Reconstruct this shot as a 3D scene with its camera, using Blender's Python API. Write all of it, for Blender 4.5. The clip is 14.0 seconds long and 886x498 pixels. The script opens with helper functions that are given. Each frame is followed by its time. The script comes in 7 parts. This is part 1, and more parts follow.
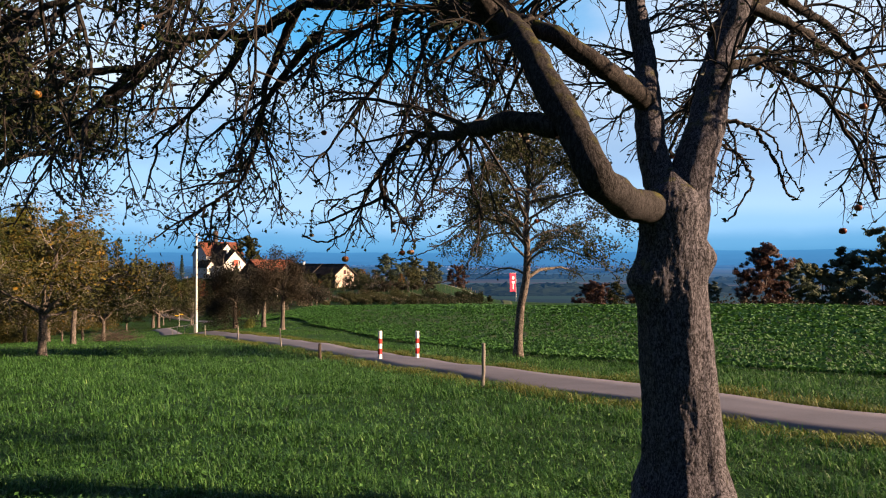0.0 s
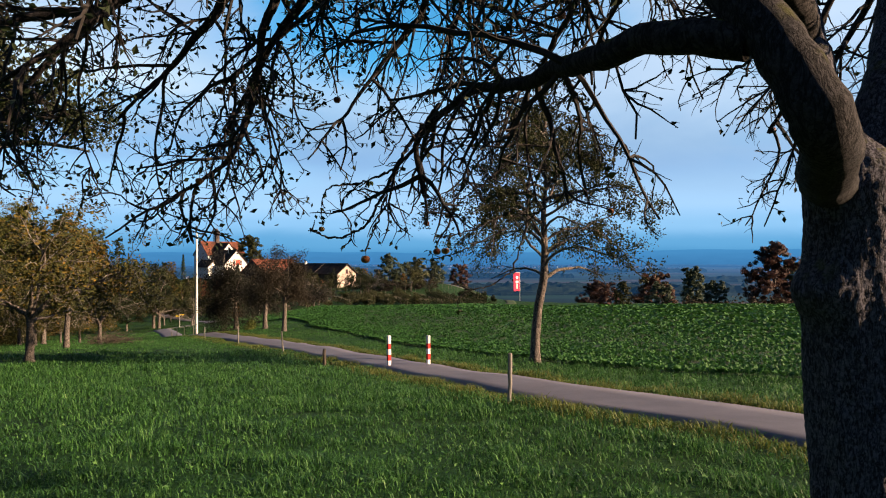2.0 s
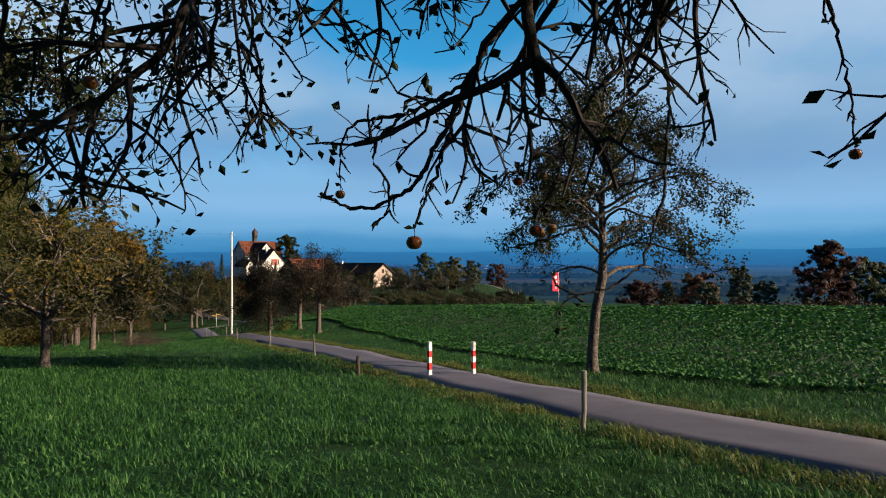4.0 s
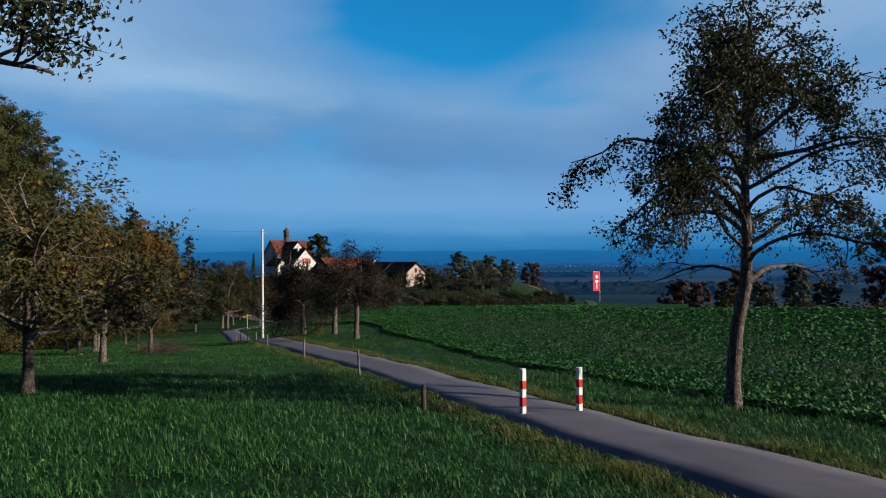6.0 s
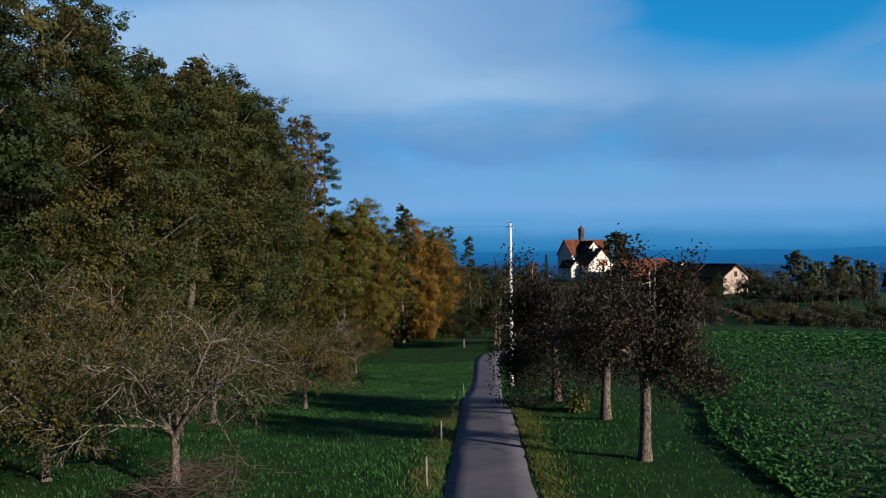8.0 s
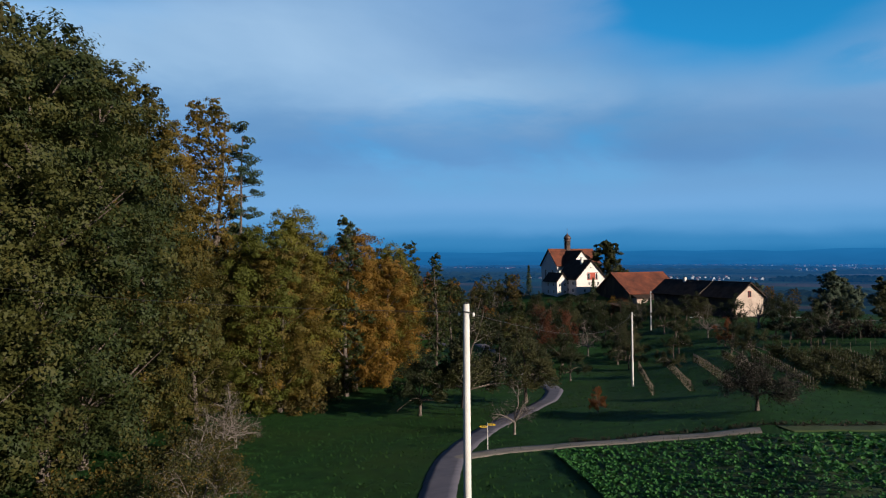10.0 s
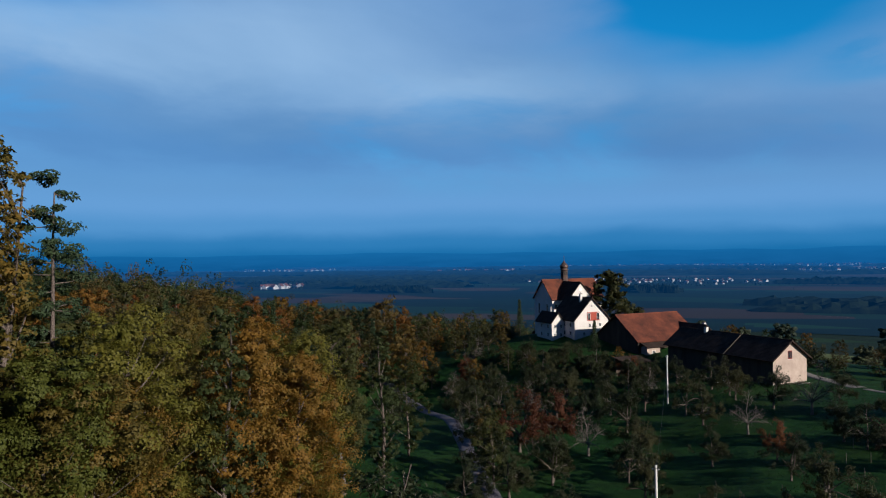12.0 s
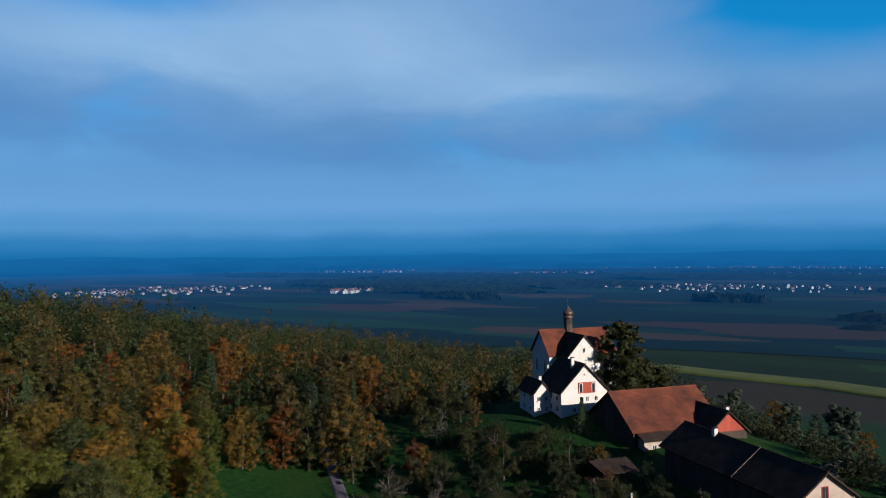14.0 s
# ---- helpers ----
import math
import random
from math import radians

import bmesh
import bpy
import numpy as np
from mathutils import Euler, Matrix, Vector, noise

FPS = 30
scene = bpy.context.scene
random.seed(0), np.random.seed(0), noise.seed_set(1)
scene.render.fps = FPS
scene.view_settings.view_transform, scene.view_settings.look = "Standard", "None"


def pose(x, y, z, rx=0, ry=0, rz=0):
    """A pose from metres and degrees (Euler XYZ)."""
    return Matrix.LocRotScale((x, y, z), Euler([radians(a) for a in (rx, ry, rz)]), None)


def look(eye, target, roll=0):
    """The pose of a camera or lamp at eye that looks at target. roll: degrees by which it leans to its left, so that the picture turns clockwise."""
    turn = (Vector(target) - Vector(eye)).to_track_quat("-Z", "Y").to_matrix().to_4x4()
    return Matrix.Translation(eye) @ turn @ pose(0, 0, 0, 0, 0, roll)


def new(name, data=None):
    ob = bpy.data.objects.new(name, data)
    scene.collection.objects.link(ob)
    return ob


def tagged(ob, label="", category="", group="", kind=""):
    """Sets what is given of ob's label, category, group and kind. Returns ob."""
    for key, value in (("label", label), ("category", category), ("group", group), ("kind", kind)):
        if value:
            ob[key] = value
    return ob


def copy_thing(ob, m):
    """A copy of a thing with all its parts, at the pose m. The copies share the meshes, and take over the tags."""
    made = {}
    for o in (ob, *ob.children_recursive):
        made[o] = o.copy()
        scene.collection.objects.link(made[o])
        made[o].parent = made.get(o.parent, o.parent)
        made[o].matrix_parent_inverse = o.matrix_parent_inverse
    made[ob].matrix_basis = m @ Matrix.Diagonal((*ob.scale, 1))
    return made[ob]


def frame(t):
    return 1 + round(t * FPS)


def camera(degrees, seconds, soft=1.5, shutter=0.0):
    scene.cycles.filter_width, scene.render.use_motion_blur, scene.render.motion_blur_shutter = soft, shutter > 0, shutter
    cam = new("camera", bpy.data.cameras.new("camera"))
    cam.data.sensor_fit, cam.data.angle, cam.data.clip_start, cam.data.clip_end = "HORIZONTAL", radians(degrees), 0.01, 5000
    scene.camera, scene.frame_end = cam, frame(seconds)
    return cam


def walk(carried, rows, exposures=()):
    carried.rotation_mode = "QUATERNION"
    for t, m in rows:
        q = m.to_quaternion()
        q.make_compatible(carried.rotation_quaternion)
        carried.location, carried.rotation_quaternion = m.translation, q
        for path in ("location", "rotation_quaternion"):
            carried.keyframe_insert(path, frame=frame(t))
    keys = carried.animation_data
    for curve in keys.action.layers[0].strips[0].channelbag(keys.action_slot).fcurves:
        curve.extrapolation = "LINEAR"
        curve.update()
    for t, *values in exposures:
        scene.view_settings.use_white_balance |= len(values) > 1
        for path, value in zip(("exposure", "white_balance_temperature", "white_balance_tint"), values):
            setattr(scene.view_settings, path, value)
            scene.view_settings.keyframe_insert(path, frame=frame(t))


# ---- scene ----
cam = camera(64.5, 14.0, 1.1)
METRES, EYE, TILT, LEAN, TURN = 160.0, 1.6, 0.7, 0.0, 0.0
ROWS = [
    (0.0, 0.0, 0.0, 0.0, -0.0, 0.0, 0.0),
    (0.5, -0.0007, 0.0022, -0.0001, 0.03, -0.02, 0.02),
    (1.0, -0.0014, 0.0046, -0.0001, 0.07, -0.03, 0.03),
    (1.5, -0.0018, 0.0073, -0.0, 0.11, -0.03, -0.01),
    (2.0, -0.0024, 0.0103, -0.0001, 0.13, -0.05, 0.06),
    (2.5, -0.0028, 0.0135, -0.0003, 0.51, -0.06, 0.07),
    (3.0, -0.0031, 0.017, -0.0006, 1.26, -0.03, 0.08),
    (5.3, -0.0074, 0.0384, -0.0011, 4.96, -0.16, 0.1),
    (5.5, -0.0082, 0.0406, -0.0012, 5.12, -0.17, 0.1),
    (6.0, -0.0157, 0.0598, -0.0016, 5.47, -0.14, 0.26),
    (6.5, -0.0215, 0.0931, -0.0015, 12.72, 0.06, 0.5),
    (7.0, -0.0266, 0.1299, -0.0009, 17.01, 0.08, 0.7),
    (7.5, -0.0361, 0.1808, -0.001, 27.34, 0.18, 0.83),
    (8.0, -0.0512, 0.2368, -0.0006, 29.83, 0.05, 0.84),
    (8.2, -0.0586, 0.2604, -0.0004, 29.9, 0.12, 0.95),
    (9.25, -0.1075, 0.3490, 0.0150, 29.40, 0.07, 0.79),
    (10.3, -0.1352, 0.4444, 0.0302, 27.83, -0.07, 0.68),
    (10.5, -0.1413, 0.4585, 0.0365, 27.68, -0.12, 0.68),
    (11.0, -0.1609, 0.5038, 0.0514, 27.78, -0.07, 0.82),
    (11.5, -0.1791, 0.5663, 0.0675, 28.05, -0.01, 1.03),
    (12.0, -0.1897, 0.6362, 0.0893, 28.3, -0.05, 1.15),
    (12.5, -0.1884, 0.7112, 0.1117, 28.86, -0.02, 1.16),
    (13.0, -0.1766, 0.7879, 0.1309, 30.67, 0.04, 1.11),
    (13.5, -0.1617, 0.8662, 0.1475, 32.95, 0.06, 1.14),
    (14.0, -0.1449, 0.945, 0.1608, 35.15, -0.01, 1.14),
]
walk(cam, [(t, pose(0, 0, EYE, TILT, LEAN, TURN) @ pose(METRES * x, METRES * y, METRES * z, 90 + pitch, roll, yaw)) for t, x, y, z, yaw, pitch, roll in ROWS],
     exposures=[(0.0, 1.38, 8600, 22), (1.5, 1.3, 8400, 20), (3.0, 0.95, 7700, 14), (5.5, 0.36, 6400, 10), (6.5, 0.25, 6000, 10), (7.5, 0.22, 5950, 10), (8.0, 0.36, 6150, 10), (10.5, 0.34, 6250, 10), (11.5, 0.24, 5950, 10), (12.5, 0.08, 5700, 10), (14.0, 0.18, 5800, 10)])

SUN_AZ, SUN_EL = (0.984, -0.18), 20.0
# ---- world, sun, exposure ----
world = bpy.data.worlds.new("sky")
scene.world = world
world.use_nodes = True


class Nodes:
    """Short spelling for node trees."""

    def __init__(self, tree):
        self.t = tree
        tree.nodes.clear()

    def add(self, kind, values=(), operation="", feature="", distance=""):
        n = self.t.nodes.new(kind)
        if operation:
            n.operation = operation
        if feature:
            n.feature = feature
        if distance:
            n.distance = distance
        for key, value in dict(values).items():
            if isinstance(value, bpy.types.NodeSocket):
                self.t.links.new(value, n.inputs[key])
            else:
                n.inputs[key].default_value = value
        return n

    def math(self, op, a, b=0.0, c=0.0):
        return self.add("ShaderNodeMath", {0: a, 1: b, 2: c}, operation=op).outputs[0]

    def ramp(self, fac, stops, ease="LINEAR"):
        n = self.add("ShaderNodeValToRGB", {0: fac})
        n.color_ramp.interpolation = ease
        el = n.color_ramp.elements
        while len(el) < len(stops):
            el.new(0.5)
        for e, (at, col) in zip(el, stops):
            e.position = at
            e.color = (*col, 1) if len(col) == 3 else col
        return n.outputs[0]

    def mix(self, fac, a, b, mode="MIX"):
        n = self.add("ShaderNodeMix")
        n.data_type, n.blend_type = "RGBA", mode
        for s, v in ((n.inputs[0], fac), (n.inputs[6], a), (n.inputs[7], b)):
            if isinstance(v, bpy.types.NodeSocket):
                self.t.links.new(v, s)
            else:
                s.default_value = (*v, 1) if isinstance(v, tuple) and len(v) == 3 else v
        return n.outputs[2]

    def noise(self, vec, scale, detail=4.0, rough=0.55, warp=0.0):
        return self.add("ShaderNodeTexNoise", {"Vector": vec, "Scale": scale, "Detail": detail, "Roughness": rough, "Distortion": warp}).outputs["Fac"]


def build_sky():
    n = Nodes(world.node_tree)
    d = n.add("ShaderNodeTexCoord").outputs["Generated"]
    xyz = n.add("ShaderNodeSeparateXYZ", {0: d})
    x, y, z = xyz.outputs
    sky = n.add("ShaderNodeTexSky")
    sky.sky_type, sky.sun_disc, sky.sun_elevation, sky.sun_rotation = "NISHITA", False, radians(SUN_EL), math.atan2(SUN_AZ[0], SUN_AZ[1])
    sky.altitude, sky.air_density, sky.dust_density, sky.ozone_density = 500.0, 1.0, 0.3, 2.0
    blue = n.mix(1.0, sky.outputs[0], (0.12, 0.90, 1.24), "MULTIPLY")
    az = n.math("ARCTAN2", n.math("MULTIPLY", x, -1.0), y)
    # stratus: soft masses drawn out along the horizon
    flat = n.add("ShaderNodeCombineXYZ", {0: x, 1: y, 2: n.math("MULTIPLY", z, 3.0)}).outputs[0]
    big = n.noise(n.add("ShaderNodeVectorMath", {0: flat, 1: (3.1, 1.7, 0.37)}, operation="ADD").outputs[0], 2.2, 3.0, 0.45, 0.2)
    fine = n.noise(flat, 5.0, 6.0, 0.56, 0.3)

    def clearing(az0, az_w, z0, z_w):
        p = n.math("POWER", n.math("DIVIDE", n.math("SUBTRACT", az, az0), az_w), 2.0)
        q = n.math("POWER", n.math("DIVIDE", n.math("SUBTRACT", z, z0), z_w), 2.0)
        return n.math("EXPONENT", n.math("MULTIPLY", n.math("ADD", p, q), -1.0))

    # the masses drift off their places by soft noise
    az = n.math("MULTIPLY_ADD", n.math("SUBTRACT", big, 0.5), 0.34, az)
    lift = n.math("ADD", n.math("MULTIPLY", n.math("SUBTRACT", fine, 0.5), 0.09), n.math("MULTIPLY", n.math("SUBTRACT", big, 0.5), 0.08))
    real_z, z = z, n.math("ADD", z, lift)

    def total(*items):
        out = items[0]
        for v in items[1:]:
            out = n.math("ADD", out, v)
        return out

    gap = total(clearing(0.15, 0.15, 0.32, 0.08), clearing(0.10, 0.18, 0.42, 0.09), n.math("MULTIPLY", clearing(-0.06, 0.17, 0.33, 0.055), 0.75), n.math("MULTIPLY", clearing(1.05, 0.16, 0.37, 0.06), 0.8), n.math("MULTIPLY", clearing(-0.03, 0.09, 0.235, 0.03), 0.55))
    body = n.math("SUBTRACT", n.math("ADD", n.math("MULTIPLY", big, 0.8), n.math("MULTIPLY", fine, 0.85)), n.math("MULTIPLY", gap, 0.92))
    cover = n.ramp(body, [(-0.14, (0, 0, 0)), (0.84, (1, 1, 1))], "EASE")
    bright = total(clearing(0.72, 0.24, 0.30, 0.065), n.math("MULTIPLY", clearing(0.44, 0.22, 0.222, 0.04), 0.95), n.math("MULTIPLY", clearing(1.02, 0.2, 0.275, 0.04), 0.9), n.math("MULTIPLY", clearing(-0.35, 0.3, 0.30, 0.10), 0.7))
    zz = n.math("MULTIPLY_ADD", az, -0.03, z)
    shade = n.ramp(zz, [(0.05, (1.2, 3.0, 5.3)), (0.085, (1.25, 2.8, 4.95)), (0.125, (1.02, 2.28, 4.3)), (0.165, (1.12, 2.35, 4.2)), (0.22, (1.35, 2.65, 4.5)), (0.30, (1.4, 2.7, 4.7)), (0.6, (1.4, 2.7, 4.5))], "EASE")
    shade = n.mix(n.math("MULTIPLY", n.math("MINIMUM", bright, 1.0), 0.85), shade, (2.85, 4.25, 5.8))
    streak = n.noise(n.add("ShaderNodeCombineXYZ", {0: x, 1: y, 2: n.math("MULTIPLY_ADD", real_z, 2.4, n.math("MULTIPLY", x, 0.5))}).outputs[0], 3.2, 5.0, 0.5, 0.3)
    shade = n.mix(1.0, shade, n.ramp(streak, [(0.28, (0.86, 0.90, 0.93)), (0.72, (1.14, 1.10, 1.07))]), "MULTIPLY")
    cloudy = n.mix(n.math("MULTIPLY", cover, 0.95), blue, shade)
    z = real_z
    # a blue bank of haze low over the plain, with a pale strip above it
    wisp = n.math("ADD", z, n.math("MULTIPLY", n.math("SUBTRACT", fine, 0.5), 0.022))
    haze = n.ramp(wisp, [(0.0, (0.17, 1.40, 3.2)), (0.020, (0.36, 1.85, 3.85)), (0.044, (0.95, 2.68, 4.9)), (0.072, (1.4, 3.12, 5.4)), (0.10, (1.35, 2.95, 5.1)), (0.14, (1.2, 2.6, 4.8))], "EASE")
    low = n.ramp(z, [(0.07, (1, 1, 1)), (0.16, (0, 0, 0))], "EASE")
    out = n.mix(low, cloudy, haze)
    # thinner cloud towards the sun
    sunward = n.ramp(n.math("ADD", n.math("MULTIPLY", x, 0.8), 0.5), [(0.25, (1, 1, 1)), (0.75, (1.0, 0.97, 0.97))], "EASE")
    veil = n.ramp(z, [(0.03, (0, 0, 0)), (0.09, (1, 1, 1))], "EASE")
    out = n.mix(veil, out, n.mix(1.0, out, sunward, "MULTIPLY"))
    # clear deep sky overhead
    out = n.mix(n.ramp(z, [(0.42, (0, 0, 0)), (0.62, (1, 1, 1))], "EASE"), out, (0.22, 0.62, 1.5))
    # the sky is clear beyond both ends of the cloud bank
    round_ = n.math("ARCTAN2", n.math("MULTIPLY", x, -1.0), y)
    open_left = n.ramp(n.math("MULTIPLY", round_, 0.25), [(0.31, (0, 0, 0)), (0.40, (1, 1, 1))], "EASE")
    open_right = n.ramp(n.math("MULTIPLY", round_, -0.25), [(0.19, (0, 0, 0)), (0.32, (1, 1, 1))], "EASE")
    out = n.mix(n.math("MAXIMUM", open_left, open_right), out, (0.20, 0.56, 1.35))
    bg = n.add("ShaderNodeBackground", {0: out, 1: 0.1})
    n.add("ShaderNodeOutputWorld", {0: bg.outputs[0]})


build_sky()
sun = new("sun", bpy.data.lights.new("sun", "SUN"))
sun.data.energy, sun.data.angle, sun.data.color = 5.5, radians(0.6), (1.0, 0.84, 0.66)
sun.matrix_world = look((SUN_AZ[0] * 300, SUN_AZ[1] * 300, 300 * math.tan(radians(SUN_EL))), (0, 0, 0))


# ---- materials ----
def material(name):
    m = bpy.data.materials.new(name)
    m.use_nodes = True
    return m, Nodes(m.node_tree)


def finish(n, col, rough=0.8, metal=0.0, bump=None, strength=0.4, distance=0.02, translucent=0.0, spec=0.3):
    vals = {"Base Color": col if isinstance(col, bpy.types.NodeSocket) else (*col, 1), "Roughness": rough, "Metallic": metal, "Specular IOR Level": spec}
    if bump is not None:
        vals["Normal"] = n.add("ShaderNodeBump", {"Height": bump, "Strength": strength, "Distance": distance}).outputs[0]
    s = n.add("ShaderNodeBsdfPrincipled", vals).outputs[0]
    if translucent:
        tr = n.add("ShaderNodeBsdfTranslucent", {0: vals["Base Color"]}).outputs[0]
        s = n.add("ShaderNodeMixShader", {0: translucent, 1: s, 2: tr}).outputs[0]
    n.add("ShaderNodeOutputMaterial", {0: s})


def mottled(name, a, b, scale=3.0, rough=0.8, fine=40.0, strength=0.4, distance=0.02, metal=0.0, spec=0.3, stretch=(1, 1, 1)):
    """Two tones at two scales with a fine relief."""
    m, n = material(name)
    co = n.add("ShaderNodeTexCoord").outputs["Object"]
    co = n.add("ShaderNodeVectorMath", {0: co, 1: stretch}, operation="MULTIPLY").outputs[0]
    big, small = n.noise(co, scale, 5.0, 0.6), n.noise(co, fine, 4.0, 0.6)
    f = n.ramp(n.math("ADD", n.math("MULTIPLY", big, 0.6), n.math("MULTIPLY", small, 0.4)), [(0.36, (0, 0, 0)), (0.64, (1, 1, 1))])
    finish(n, n.mix(f, a, b), rough, metal, small, strength, distance, spec=spec)
    return m


def leafy(name, stops, translucent=0.35, rough=0.65, by_tree=0.62, by_leaf=0.24, by_patch=0.5, start=0.18, patch_size=0.55):
    """Leaves: the tone goes from tree to tree and from leaf to leaf."""
    m, n = material(name)
    tree = n.add("ShaderNodeObjectInfo").outputs["Random"]
    geo = n.add("ShaderNodeNewGeometry")
    co = n.add("ShaderNodeTexCoord").outputs["Object"]
    patch = n.noise(co, patch_size, 3.0, 0.6)
    f = n.math("ADD", n.math("MULTIPLY", tree, by_tree), n.math("ADD", n.math("MULTIPLY", geo.outputs["Random Per Island"], by_leaf), n.math("MULTIPLY", patch, by_patch)))
    col = n.ramp(n.math("SUBTRACT", f, start), stops)
    finish(n, col, rough, translucent=translucent, spec=0.25)
    return m


def build_ground_material():
    m, n = material("meadow_and_plain")
    co = n.add("ShaderNodeNewGeometry").outputs["Position"]
    xyz = n.add("ShaderNodeSeparateXYZ", {0: co})
    big, mid, small = n.noise(co, 0.07, 4.0, 0.55), n.noise(co, 0.8, 5.0, 0.6), n.noise(co, 14.0, 5.0, 0.65)
    g = n.ramp(n.math("ADD", n.math("MULTIPLY", mid, 0.5), n.math("MULTIPLY", small, 0.5)),
               [(0.36, (0.0040, 0.018, 0.004)), (0.52, (0.010, 0.042, 0.008)), (0.68, (0.024, 0.076, 0.015))])
    g = n.mix(n.ramp(big, [(0.45, (0, 0, 0)), (0.65, (0.45, 0.45, 0.45))]), g, (0.022, 0.040, 0.006))
    # the plain: a patchwork of tilled fields, pastures and stubble
    vor = n.add("ShaderNodeTexVoronoi", {"Vector": n.add("ShaderNodeVectorMath", {0: co, 1: (0.0046, 0.0120, 0.0)}, operation="MULTIPLY").outputs[0], "Scale": 1.0, "Randomness": 0.9}, distance="MANHATTAN")
    pick = n.add("ShaderNodeSeparateColor", {0: vor.outputs["Color"]}).outputs[0]
    # field tones darkened and blued, with cloud shade and haze painted in
    plain = n.ramp(pick, [(0.0, (0.006, 0.017, 0.013)), (0.34, (0.009, 0.025, 0.016)), (0.52, (0.034, 0.023, 0.022)), (0.60, (0.010, 0.027, 0.016)), (0.84, (0.044, 0.031, 0.028)), (0.90, (0.016, 0.042, 0.018))], "CONSTANT")
    plain = n.mix(n.math("MULTIPLY", n.noise(co, 0.02, 4.0), 0.6), plain, (0.016, 0.036, 0.02))
    far = n.ramp(n.math("MULTIPLY", xyz.outputs[2], -0.02), [(0.62, (0, 0, 0)), (0.9, (1, 1, 1))])
    col = n.mix(far, g, plain)
    finish(n, col, 0.9, 0, n.math("ADD", small, n.math("MULTIPLY", mid, 2.0)), 0.6, 0.08, spec=0.1)
    return m


M_GROUND = build_ground_material()
M_GRASS = leafy("grass_blades", [(0.0, (0.006, 0.028, 0.006)), (0.35, (0.016, 0.070, 0.014)), (0.65, (0.042, 0.140, 0.030)), (0.85, (0.095, 0.22, 0.055)), (1.0, (0.22, 0.32, 0.12))], 0.3, 0.6, 0.0, 0.62, 0.75, 0.20, 1.7)
M_PASTURE = leafy("pasture_blades", [(0.0, (0.007, 0.026, 0.004)), (0.5, (0.015, 0.052, 0.008)), (1.0, (0.045, 0.095, 0.018))], 0.3, 0.8, 0.2, 0.3, 0.8, 0.15, 0.25)
M_DRYGRASS = leafy("verge_grass", [(0.0, (0.032, 0.075, 0.009)), (0.5, (0.07, 0.11, 0.018)), (1.0, (0.18, 0.16, 0.05))], 0.3, 0.6)
M_BEET = leafy("beet_leaves", [(0.0, (0.010, 0.052, 0.012)), (0.5, (0.024, 0.100, 0.020)), (1.0, (0.055, 0.160, 0.032))], 0.25, 0.5, 0.0, 0.8, 0.35, 0.1)
M_ASPHALT = mottled("asphalt", (0.070, 0.066, 0.084), (0.116, 0.109, 0.133), 0.9, 0.85, 60.0, 0.25, 0.006)
# lighter grass tones, grazing sunlight painted into the colour
M_SUNSTRIP = mottled("painted_sun_meadow", (0.045, 0.066, 0.012), (0.085, 0.105, 0.020), 0.06, 0.95, 1.5, 0.4, 0.1)
M_TRACK = mottled("grassy_track", (0.014, 0.036, 0.006), (0.040, 0.055, 0.018), 0.8, 0.95, 25.0, 0.5, 0.03)
M_GRAVEL = mottled("gravel_track", (0.13, 0.115, 0.10), (0.22, 0.195, 0.165), 1.2, 0.9, 30.0, 0.4, 0.02)


def build_bark(name, dark, light, moss, scale):
    """Furrowed bark: long crooked plates between dark cracks."""
    m, n = material(name)
    co = n.add("ShaderNodeTexCoord").outputs["Object"]
    long = n.add("ShaderNodeVectorMath", {0: co, 1: (1.0, 1.0, 0.30)}, operation="MULTIPLY").outputs[0]
    furrow = n.math("ABSOLUTE", n.math("SUBTRACT", n.noise(long, scale, 5.0, 0.6, 0.6), 0.5))
    plate = n.ramp(furrow, [(0.0, (0, 0, 0)), (0.07, (1, 1, 1))])
    cross = n.ramp(n.noise(co, scale * 1.3, 5.0, 0.7, 0.4), [(0.40, (0, 0, 0)), (0.58, (1, 1, 1))])
    grain = n.noise(co, scale * 4.0, 6.0, 0.7)
    col = n.mix(n.math("MULTIPLY", n.math("MULTIPLY", plate, n.math("ADD", grain, 0.3)), n.math("ADD", n.math("MULTIPLY", cross, 0.65), 0.35)), dark, light)
    z = n.add("ShaderNodeSeparateXYZ", {0: n.add("ShaderNodeNewGeometry").outputs["Normal"]}).outputs[2]
    lichen = n.math("MULTIPLY", n.ramp(n.noise(co, scale * 0.28, 4.0, 0.6), [(0.50, (0, 0, 0)), (0.62, (1, 1, 1))]), n.ramp(z, [(0.35, (0, 0, 0)), (0.8, (1, 1, 1))]))
    col = n.mix(lichen, col, moss)
    h = n.math("ADD", n.math("MULTIPLY", plate, 0.6), n.math("ADD", n.math("MULTIPLY", grain, 0.35), n.math("MULTIPLY", cross, 0.4)))
    finish(n, col, 0.9, 0, h, 0.5, 0.010, spec=0.12)
    return m


